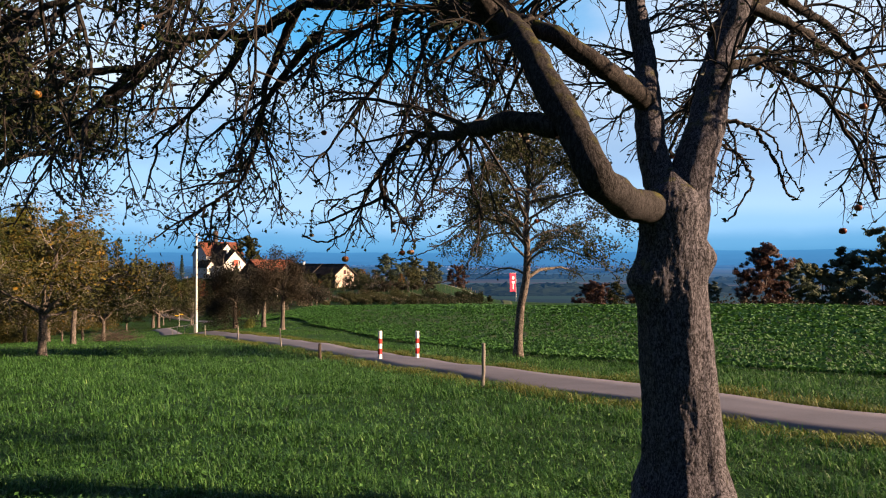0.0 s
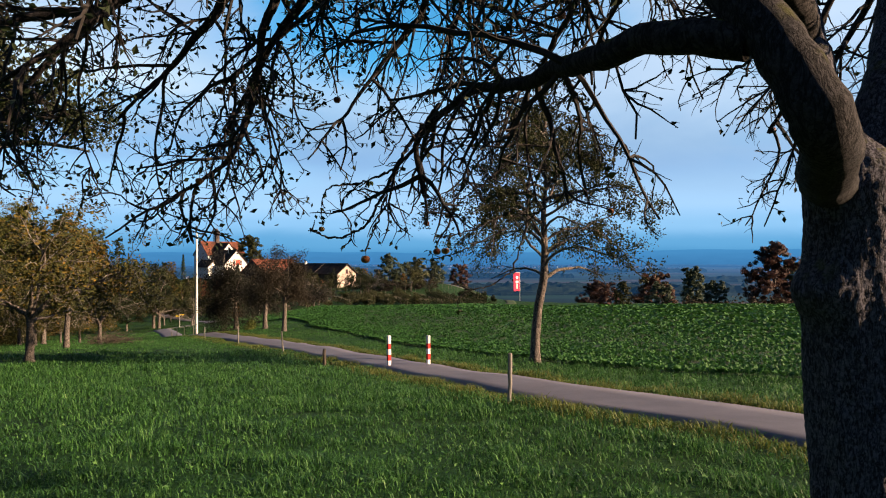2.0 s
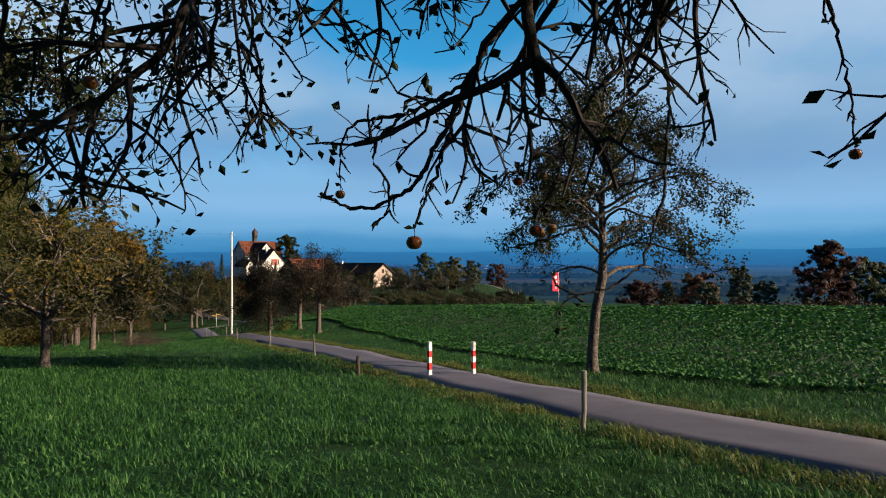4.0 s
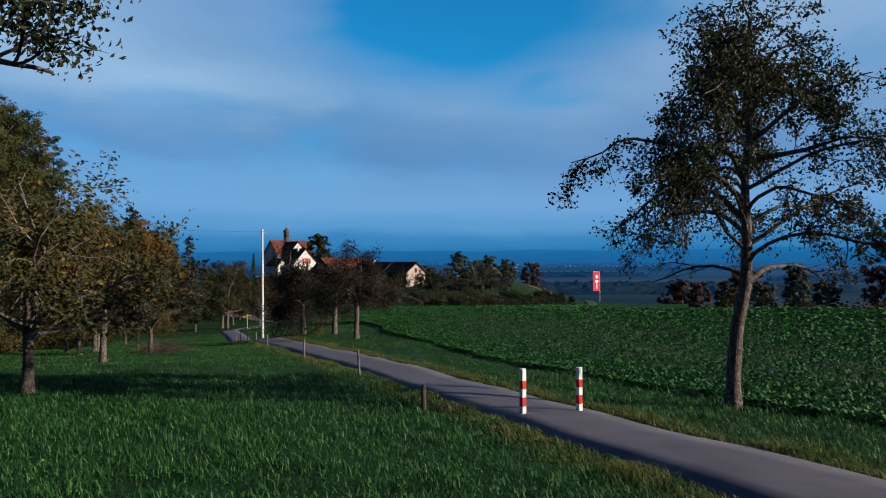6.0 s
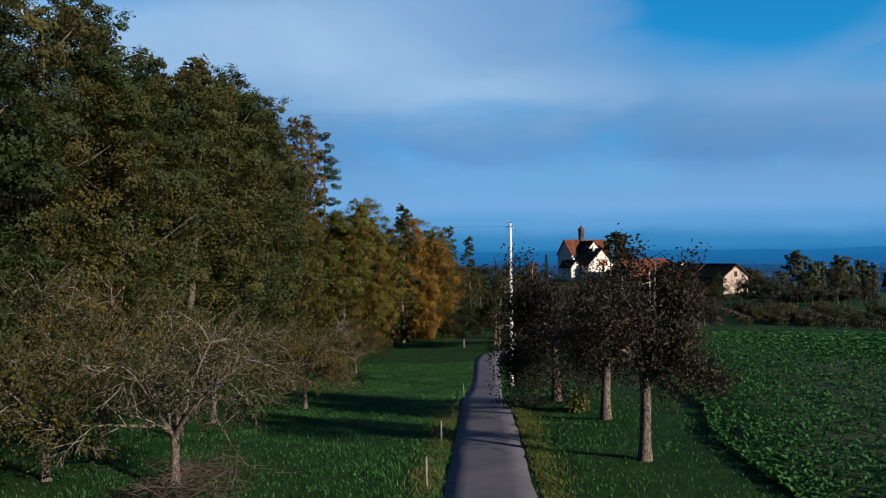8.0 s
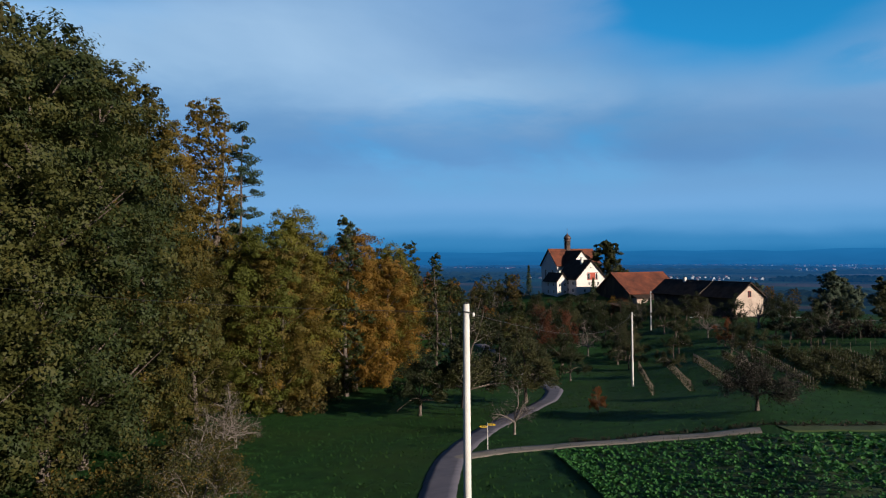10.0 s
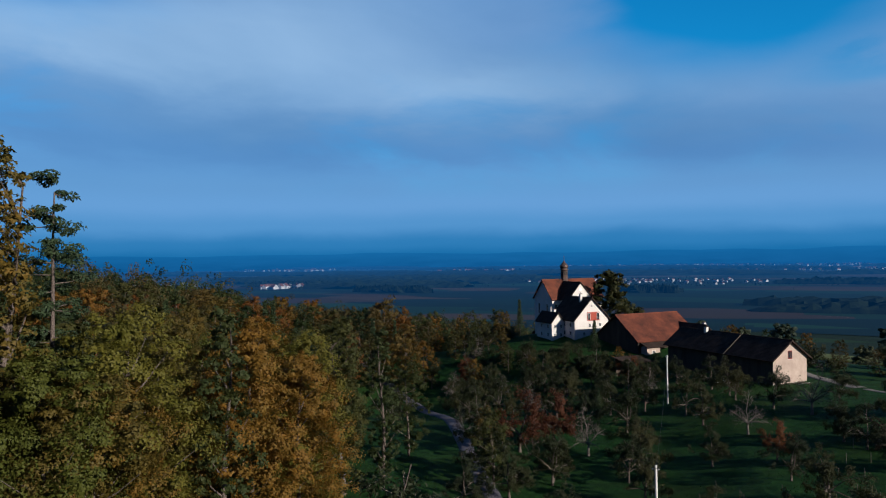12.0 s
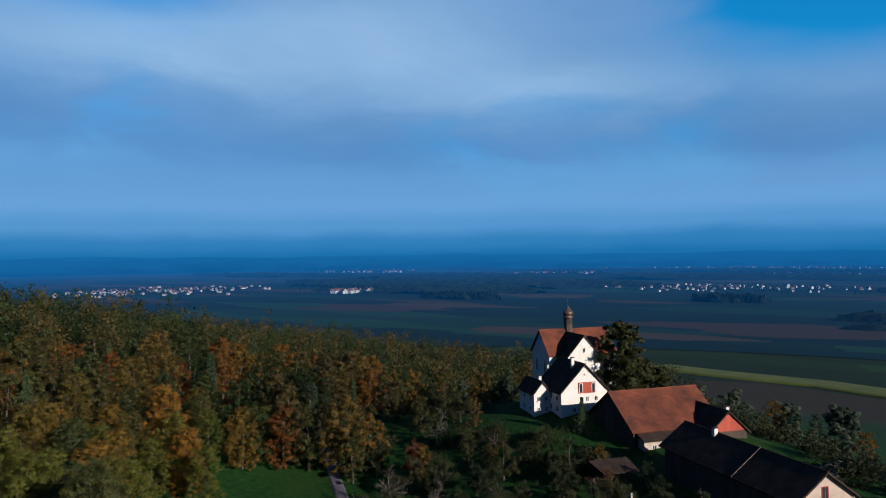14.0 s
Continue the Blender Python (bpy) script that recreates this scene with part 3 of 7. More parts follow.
strip("road", ROAD, 2.5, 0.05, M_ASPHALT, "narrow grey asphalt lane winding down the slope")
strip("field_lane", FARM_ROAD[:5], 2.4, 0.05, M_GRAVEL, "pale gravel lane branching off to the field")
strip("farm_track", FARM_ROAD[4:10], 2.4, 0.055, M_TRACK, "grass-grown farm track along the field")
strip("hill_path", FARM_ROAD[9:13], 1.3, 0.06, M_GRAVEL, "thin pale path up to the farm")
strip("farm_road", FARM_ROAD[12:], 2.6, 0.06, M_GRAVEL, "pale gravel farm lane beside the barn")


# ---- trees ----
def limb_path(pts, step=0.12):
    """A smooth spatial curve through a limb's bends."""
    p = np.array(pts, float)
    s = np.concatenate(([0], np.cumsum(np.linalg.norm(np.diff(p, axis=0), axis=1))))
    u = np.linspace(0, s[-1], max(4, int(s[-1] / step)))
    q = np.stack([np.interp(u, s, p[:, k]) for k in range(3)], 1)
    if len(q) > 6:
        for _ in range(2):
            q[1:-1] = (q[:-2] + 2 * q[1:-1] + q[2:]) / 4
    return q


def grow(rng, start, way, length, sag, gnarl, steps, keep=None):
    """A crooked shoot; sag pulls it down (minus: up)."""
    p, d = np.array(start, float), np.array(way, float)
    d /= np.linalg.norm(d)
    out = [p]
    for k in range(steps):
        d = d + rng.normal(0, gnarl, 3)
        d[2] -= sag
        d /= np.linalg.norm(d)
        p = p + d * length / steps
        if keep is not None and not keep(p):
            break
        out.append(p)
    return np.array(out)


def side_way(rng, d, spread):
    """A direction that leaves d by about spread radians."""
    a = np.cross(d, rng.normal(size=3))
    a /= np.linalg.norm(a) + 1e-9
    w = d * math.cos(spread) + a * math.sin(spread)
    return w / np.linalg.norm(w)


def branch_out(rng, geo, path, r0, plan, level, tips, keep=None, seg=0.07):
    """Shoots along a path, and shoots on those; plan: (count per metre, length, radius, sag, gnarl, sides, spread) by level."""
    if level >= len(plan) or len(path) < 3:
        return
    per, length, rad, sag, gnarl, sides, spread = plan[level]
    run = float(np.linalg.norm(np.diff(path, axis=0), axis=1).sum())
    count = int(per * run + rng.random())
    for _ in range(count):
        u = rng.uniform(0.18, 1.0)
        i = min(len(path) - 2, int(u * (len(path) - 1)))
        d = path[i + 1] - path[i]
        d = d / (np.linalg.norm(d) + 1e-9)
        ln = length * rng.uniform(0.5, 1.35) * (1.1 - 0.4 * u)
        q = grow(rng, path[i], side_way(rng, d, spread * rng.uniform(0.6, 1.3)), ln, sag * rng.uniform(0.4, 1.6), gnarl, max(3, min(9, int(ln / seg))), keep)
        if len(q) < 3:
            continue
        r = min(rad * rng.uniform(0.7, 1.2), r0 * 0.75)
        geo.tube(q, np.linspace(r, r * 0.4, len(q)), sides)
        tips.append((level, q))
        branch_out(rng, geo, q, r, plan, level + 1, tips, keep, seg)


FLIGHT = limb_path([(0, -1, 1.6), (0, 0, 1.6), (-0.5, 2.7, 1.6), (-1.3, 6.5, 1.5), (-2.6, 9.8, 1.5)], 0.25)


def clear_of_flight(p):
    return np.min(np.sum((FLIGHT - p) ** 2, axis=1)) > 0.16 and p[2] > 1.68


def build_near_tree():
    """The old apple tree that the view starts under."""
    rng = np.random.default_rng(11)
    base = Matrix.Translation((1.67, 5.1, ground_z(1.67, 5.1)))
    tree = thing("apple_tree", "old gnarled apple tree, nearly bare, with a few red apples", "tree", base)
    o = np.array(base.translation)
    # trunk: a leaning, knobbly column with a burl on the shaded side
    spine = limb_path([(1.74, 5.1, o[2] - 0.15), (1.72, 5.1, 0.35), (1.68, 5.1, 0.9), (1.64, 5.1, 1.4), (1.63, 5.09, 1.75), (1.64, 5.09, 2.08), (1.65, 5.1, 2.27)], 0.016) + np.array((0.05, 0.10, 0.0))
    g = Geo()
    n = 150
    th = np.arange(n) * 2 * np.pi / n
    rings = []
    for k, c in enumerate(spine):
        z = c[2]
        r = np.interp(z, [-0.1, 0.1, 0.5, 1.0, 1.4, 1.77, 1.96, 2.08, 2.18, 2.27], [0.36, 0.297, 0.272, 0.260, 0.247, 0.223, 0.24, 0.19, 0.09, 0.02])
        row = []
        for t in th:
            v = Vector((math.cos(t) * 2.2, math.sin(t) * 2.2, z * 1.6))
            f = 1 + 0.07 * noise.noise(v) + 0.025 * noise.noise(v * 3.1) + 0.02 * math.sin(5 * t + 1.5 * z) * max(0.2, 1 - z)
            ridge = abs(noise.noise(Vector((math.cos(t) * 9, math.sin(t) * 9, z * 9))))
            f += 0.035 * (0.4 - ridge)
            crack = abs(noise.noise(Vector((math.cos(t) * 20 + 0.8 * math.sin(z * 9), math.sin(t) * 20, z * 24))))
            f -= 0.026 * max(0.0, 1 - crack / 0.18)
            # burl
            da = math.atan2(math.sin(t - 3.5), math.cos(t - 3.5))
            f += 0.46 * math.exp(-((da / 0.6) ** 2) - ((z - 1.44) / 0.13) ** 2)
            db = math.atan2(math.sin(t + 0.45), math.cos(t + 0.45))
            f += 0.36 * math.exp(-((db / 0.5) ** 2) - ((z - 1.60) / 0.12) ** 2)
            row.append((c[0] + r * f * math.cos(t), c[1] + r * f * math.sin(t), z))
        rings.append(row)
    v = np.array(rings) - o
    i, j = np.meshgrid(np.arange(len(spine) - 1), np.arange(n), indexing="ij")
    k = (j + 1) % n
    g.add(v, np.stack((i * n + j, i * n + k, (i + 1) * n + k, (i + 1) * n + j), -1).reshape(-1, 4))
    part("trunk", g.mesh("trunk", M_BARK, True), tree, "thick dark trunk with cracked bark and a burl")

    limbs = [
        (0.124, 0.035, [(1.44, 4.48, 1.60), (1.42, 4.45, 1.80), (1.30, 4.40, 1.92), (1.12, 4.32, 1.97), (0.95, 4.30, 2.07), (0.83, 4.35, 2.28), (0.70, 4.45, 2.55), (0.55, 4.60, 2.86), (0.42, 4.75, 3.12), (0.10, 4.95, 3.30),
                        (-0.30, 5.05, 3.50), (-0.70, 5.2, 3.42), (-1.10, 5.3, 3.50), (-1.55, 5.45, 3.30), (-2.05, 5.5, 3.32), (-2.5, 5.7, 3.12), (-3.06, 5.8, 3.10), (-3.9, 6.1, 2.8)]),
        (0.05, 0.013, [(-1.10, 5.3, 3.50), (-1.40, 5.55, 3.0), (-1.48, 5.7, 2.6), (-1.65, 5.8, 2.25), (-1.95, 5.8, 2.05), (-2.12, 5.75, 1.9)]),
        (0.05, 0.013, [(-2.05, 5.5, 3.32), (-2.3, 5.2, 2.9), (-2.6, 5.1, 2.6), (-3.0, 5.2, 2.4)]),
        (0.045, 0.012, [(-0.30, 5.05, 3.50), (-0.45, 5.5, 3.05), (-0.75, 5.7, 2.75), (-1.0, 5.75, 2.45)]),
        (0.05, 0.013, [(2.3, 4.9, 3.5), (2.3, 5.6, 3.2), (2.2, 6.1, 2.8), (2.25, 6.4, 2.4)]),
        (0.075, 0.02, [(0.74, 4.42, 2.42), (0.53, 4.5, 2.47), (0.29, 4.7, 2.47), (0.02, 4.9, 2.44), (-0.22, 5.0, 2.49), (-0.39, 5.1, 2.36), (-0.54, 5.2, 2.22), (-0.48, 5.3, 1.98)]),
        (0.15, 0.05, [(1.44, 4.48, 1.55), (1.41, 4.47, 1.95), (1.34, 4.5, 2.35), (1.34, 4.55, 2.9), (1.28, 4.6, 3.3), (1.1, 4.8, 4.0), (0.9, 5.1, 4.8)]),
        (0.20, 0.06, [(1.45, 4.47, 1.5), (1.50, 4.45, 1.95), (1.61, 4.4, 2.5), (1.71, 4.4, 2.93), (1.79, 4.4, 3.25), (2.1, 4.6, 4.0), (2.6, 5.0, 4.6)]),
        (0.085, 0.02, [(1.33, 4.53, 2.60), (1.02, 4.6, 2.85), (0.78, 4.7, 3.06), (0.3, 5.0, 3.4), (-0.4, 5.6, 3.6), (-1.2, 6.2, 3.4), (-2.0, 6.6, 2.9)]),
        (0.08, 0.02, [(1.72, 4.4, 3.0), (2.3, 4.9, 3.5), (3.0, 5.5, 3.5), (3.7, 6.0, 3.1), (4.2, 6.3, 2.6)]),
        (0.07, 0.018, [(1.1, 4.8, 4.0), (1.0, 5.6, 4.1), (0.8, 6.4, 3.8), (0.5, 7.2, 3.3), (0.2, 7.8, 2.8)]),
        (0.07, 0.018, [(2.1, 4.6, 4.0), (2.4, 5.5, 4.2), (2.6, 6.4, 3.9), (2.6, 7.2, 3.3), (2.5, 7.8, 2.7)]),
        (0.08, 0.02, [(0.40, 4.8, 3.15), (0.0, 4.3, 3.5), (-0.8, 4.0, 3.55), (-1.8, 3.9, 3.3), (-2.8, 4.1, 2.8)]),
        (0.06, 0.016, [(-0.97, 5.4, 3.30), (-1.2, 6.0, 3.4), (-1.7, 6.8, 3.2), (-2.2, 7.4, 2.7)]),
        (0.055, 0.014, [(0.06, 5.0, 3.33), (-0.1, 5.9, 3.5), (-0.3, 6.8, 3.3), (-0.5, 7.5, 2.9)]),
        (0.06, 0.014, [(0.0, 4.3, 3.5), (-0.6, 3.6, 3.3), (-1.3, 3.3, 3.1), (-2.0, 3.3, 2.8)]),
        (0.07, 0.016, [(-0.8, 4.0, 3.55), (-1.4, 4.6, 3.5), (-2.2, 5.0, 3.6), (-3.2, 5.3, 3.3)]),
        (0.06, 0.015, [(1.79, 4.4, 3.25), (2.4, 4.7, 3.1), (3.0, 5.0, 2.9), (3.5, 5.3, 2.5)]),
        (0.05, 0.013, [(1.68, 4.4, 2.8), (2.1, 4.7, 2.95), (2.7, 5.0, 2.8), (3.1, 5.2, 2.4), (3.3, 5.3, 2.1)]),
        (0.05, 0.013, [(2.1, 4.6, 4.0), (2.9, 4.8, 3.7), (3.8, 5.2, 3.3), (4.4, 5.5, 2.8)]),
        (0.06, 0.015, [(1.79, 4.4, 3.25), (2.3, 3.9, 3.5), (3.0, 3.8, 3.4), (3.6, 4.0, 3.0)]),
        (0.055, 0.014, [(-1.55, 5.45, 3.30), (-1.9, 6.2, 3.25), (-2.4, 6.8, 3.05), (-3.0, 7.2, 2.75)]),
        (0.055, 0.014, [(-2.5, 5.7, 3.12), (-3.0, 6.4, 3.15), (-3.6, 7.0, 2.95), (-4.2, 7.4, 2.6)]),
    ]
    plan = [(6.0, 1.10, 0.017, 0.075, 0.17, 5, 1.0), (7.5, 0.46, 0.0075, 0.045, 0.24, 4, 0.95), (9.0, 0.15, 0.0038, 0.0, 0.30, 3, 0.9)]
    twigs, leaf_at, apple_at = Geo(), [], []
    for r0, r1, pts in limbs:
        # the limbs lean away from the lane's side as they rise
        p = np.array(pts) - (0, 0, 1.6)
        back = np.clip((p[:, 0] - 1.0) / 0.3, 0, 1)
        far = 1 + (0.10 + 0.04 * back + (0.05 + 0.09 * back) * np.clip(p[:, 2] - 0.4, 0, 1) + 0.13 * np.clip((0.6 - p[:, 0]) / 0.8, 0, 1)) * np.clip((7.5 - p[:, 1]) / 2.2, 0, 1)
        # the lowest limb swings out towards the meadow before it turns along the lane
        far = far * (1 - 0.17 * np.interp(p[:, 0], [-0.7, 0.1, 0.95, 1.32], [0, 1, 1, 0]) * np.clip((5.1 - p[:, 1]) / 0.4, 0, 1))
        q = limb_path([tuple(c) for c in p * far[:, None] + (0, 0, 1.6)], 0.06)
        # the thick limbs rise out of the trunk's middle
        q += np.array((0.06, 0.12, 0.0)) * (np.clip((q[:, 0] - 1.15) / 0.35, 0, 1) * np.clip((2.5 - q[:, 2]) / 0.5, 0, 1))[:, None]
        q[3:] += np.cumsum(rng.normal(0, 0.011, (len(q) - 3, 3)), axis=0) * 0.6
        rr = 0.97 * (r1 + (r0 - r1) * np.linspace(1, 0, len(q)) ** 1.5) * (1 + 0.07 * np.array([noise.noise(Vector(c * 5)) for c in q]))
        if r0 > 0.12:
            run = np.arange(len(q)) * 0.06
            rr = rr * np.interp(run, [0, 0.25, 0.5, 0.8], [0.9, 1.05, 1.05, 1.0]) * (1 + 0.06 * np.array([noise.noise(Vector(c * 9)) for c in q]))
        part("limb", Geo().tube(q - o, rr, 16).mesh("limb", M_BARK if r0 > 0.14 else M_SHADEDLIMB if r0 > 0.12 else M_LIMB, True), tree, "crooked limb with mossy bark" if r0 > 0.16 else "")
        tips = []
        branch_out(rng, twigs, q[int(len(q) * 0.16):], r1 * 1.5, plan, 0, tips, clear_of_flight)
        for level, t in tips:
            if level == 2 and rng.random() < (0.65 if t[-1][0] < -1.2 else 0.42 if t[-1][2] > 2.7 and t[-1][0] < 0.4 else 0.2):
                leaf_at.append(t[-1])
                if t[-1][0] < 0.6 and t[-1][2] > 2.5:
                    leaf_at.append(t[-2])
                if t[-1][0] < -1.2:
                    leaf_at.append(t[-1] + rng.normal(0, 0.05, 3))
            if level == 1 and rng.random() < 0.3:
                leaf_at.extend(t[-2:])
            if level <= 1 and rng.random() < 0.012 and t[-1][1] > 4.6:
                apple_at.append(t[-1])
    # the low apple-hung sprays in front
    sprays = [(0.017, [(-0.5, 7.5, 2.9), (-0.8, 7.52, 2.5), (-1.036, 7.57, 2.03), (-1.136, 7.66, 1.88), (-1.32, 7.79, 1.80), (-1.5, 7.88, 1.78), (-1.66, 7.87, 1.87)]),
              (0.012, [(-0.85, 7.52, 2.4), (-1.0, 7.5, 2.0), (-1.04, 7.49, 1.87), (-1.1, 7.47, 1.72), (-1.12, 7.46, 1.66)]),
              (0.011, [(-0.9, 7.55, 2.35), (-1.2, 7.72, 2.25), (-1.37, 7.8, 2.12), (-1.36, 7.8, 2.0), (-1.28, 7.8, 1.92), (-1.28, 7.8, 1.77), (-1.35, 7.8, 1.70)]),
              (0.009, [(-1.2, 7.72, 2.25), (-1.5, 7.88, 2.25), (-1.57, 7.9, 2.1), (-1.56, 7.9, 1.99), (-1.56, 7.9, 1.91)]),
              (0.013, [(0.2, 7.8, 2.8), (-0.2, 7.78, 2.4), (-0.38, 7.75, 2.1), (-0.42, 7.75, 1.88), (-0.5, 7.74, 1.79), (-0.53, 7.74, 1.72)]),
              (0.006, [(-0.38, 7.75, 2.1), (-0.5, 7.72, 2.05), (-0.60, 7.70, 2.0), (-0.62, 7.7, 1.95)]),
              (0.010, [(0.4, 7.1, 3.2), (0.75, 7.4, 2.7), (0.9, 7.5, 2.3), (0.92, 7.5, 2.05)]),
              (0.010, [(-1.9, 6.5, 2.9), (-2.1, 6.6, 2.5), (-2.2, 6.6, 2.2)]),
              (0.010, [(0.25, 8.5, 2.62), (-0.05, 8.45, 2.35), (-0.27, 8.41, 2.19), (-0.37, 8.4, 2.10), (-0.435, 8.4, 2.065)]),
              (0.006, [(-0.40, 8.4, 1.84), (-0.44, 8.4, 1.79), (-0.46, 8.4, 1.735)])]
    bare = [(0.006, [(-0.35, 8.4, 2.11), (-0.44, 8.38, 2.055), (-0.50, 8.38, 2.04), (-0.56, 8.38, 2.045)]),
            (0.005, [(-0.44, 8.38, 2.055), (-0.50, 8.38, 2.0), (-0.545, 8.38, 1.97)]),
            (0.009, [(0.15, 8.55, 2.05), (-0.2, 8.45, 1.87), (-0.38, 8.4, 1.825), (-0.47, 8.4, 1.815), (-0.545, 8.4, 1.79)]),
            (0.009, [(0.15, 8.55, 1.90), (-0.2, 8.45, 1.72), (-0.40, 8.4, 1.63), (-0.52, 8.4, 1.60), (-0.64, 8.4, 1.585)]),
            (0.016, [(1.91, 5.29, 2.72), (2.06, 5.32, 2.66), (2.29, 5.35, 2.61), (2.47, 5.38, 2.37), (2.57, 5.41, 2.11), (2.66, 5.44, 2.06)]),
            (0.013, [(1.9, 5.29, 2.46), (2.04, 5.32, 2.46), (2.19, 5.35, 2.4), (2.31, 5.38, 2.19), (2.22, 5.41, 2.03), (2.13, 5.44, 1.89)]),
            (0.009, [(2.26, 5.29, 2.6), (2.44, 5.32, 2.52), (2.55, 5.35, 2.27), (2.67, 5.38, 2.11)]),
            (0.009, [(2.04, 5.29, 2.66), (2.14, 5.32, 2.5), (2.17, 5.35, 2.27), (2.06, 5.38, 2.11)]),
            (0.012, [(0.40, 8.7, 2.6), (0.36, 8.72, 1.9), (0.22, 8.68, 1.48), (0.0, 8.6, 1.32), (-0.2, 8.57, 1.29), (-0.32, 8.57, 1.32), (-0.36, 8.57, 1.40)]),
            (0.006, [(-0.2, 8.57, 1.29), (-0.30, 8.57, 1.24), (-0.345, 8.57, 1.16), (-0.33, 8.57, 1.09)]),
            (0.005, [(-0.50, 8.4, 1.605), (-0.57, 8.4, 1.63), (-0.61, 8.4, 1.68)])]
    for r, pts in sprays + bare:
        q = limb_path(pts, 0.03) + np.array((0.08, 0.007, -0.01))
        q[1:-1] += rng.normal(0, 0.006, (len(q) - 2, 3))
        twigs.tube(q, np.linspace(r * 1.1, r * 0.5, len(q)) * (1 + rng.normal(0, 0.17, len(q))), 7)
        tips = []
        branch_out(rng, twigs, q, r, [(8.0, 0.14, 0.007, -0.02, 0.28, 5, 0.95), (8.0, 0.05, 0.005, 0.0, 0.3, 4, 0.9)], 0, tips, clear_of_flight, 0.03)
        leaf_at += [c[-1] for lv, c in tips if rng.random() < 0.10]
        leaf_at += [q[-1], q[-2], q[-1]]
        if pts[0][1] > 8.0:
            leaf_at += [c + rng.normal(0, 0.03, 3) for c in q[-9:]]
        if (r, pts) not in bare and abs(q[-1][2] - 1.86) > 0.005 and abs(q[-1][2] - 1.69) > 0.005:
            apple_at.insert(0, q[-1])
    apple_at.insert(0, np.array((-0.37, 7.757, 1.71)))
    twigs.v = [a - o for a in twigs.v]
    part("branchwork", twigs.mesh("branchwork", M_TWIG), tree, "tangle of thin drooping dark twigs")
    part("foliage", Geo().leaves(np.array(leaf_at) - o, 0.052, rng).mesh("foliage", M_LEAF_NEAR), tree, "sparse small withered leaves")
    # an apple: a dimpled sphere with a stalk
    a = Geo()
    m, k = 14, 9
    u = np.linspace(0, np.pi, k)
    rad = np.sin(u) * (1 + 0.06 * np.cos(u)) + 1e-3
    hz = np.cos(u) * 0.92 - 0.22 * np.exp(-((u / 0.35) ** 2)) + 0.16 * np.exp(-(((np.pi - u) / 0.35) ** 2))
    th = np.arange(m) * 2 * np.pi / m
    ring = np.stack((rad[:, None] * np.cos(th), rad[:, None] * np.sin(th), np.repeat(hz[:, None], m, 1)), -1) * 0.032
    i, j = np.meshgrid(np.arange(k - 1), np.arange(m), indexing="ij")
    jj = (j + 1) % m
    a.add(ring, np.stack((i * m + j, (i + 1) * m + j, (i + 1) * m + jj, i * m + jj), -1).reshape(-1, 4))
    apple = a.mesh("apple", M_APPLE, True)
    stalk = Geo().tube([(0, 0, 0.02), (0.003, 0, 0.035), (0.0, 0.002, 0.055)], [0.002, 0.0016, 0.002], 4).mesh("stalk", M_TWIG)
    for p in apple_at[:60]:
        s = rng.uniform(0.8, 1.25)
        ob = part("apple", apple, tree, "small red and yellow apple", Matrix.Translation(Vector(p - o) - Vector((0, 0, 0.055 * s))) @ Matrix.Scale(s, 4))
        part("stalk", stalk, ob)
    # root flare and suckers
    for ang in (0.4, 1.9, 3.3, 4.6, 5.6):
        w = np.array((math.cos(ang), math.sin(ang), 0))
        q = [w * 0.22 + (0, 0, 0.28), w * 0.36 + (0, 0, 0.1), w * 0.52 + (0, 0, 0.0), w * 0.75 + (0, 0, -0.1)]
        part("root", Geo().tube(limb_path(q, 0.06) + (0.05, 0, 0), np.linspace(0.12, 0.05, len(limb_path(q, 0.06))), 10).mesh("root", M_BARK, True), tree)


build_near_tree()


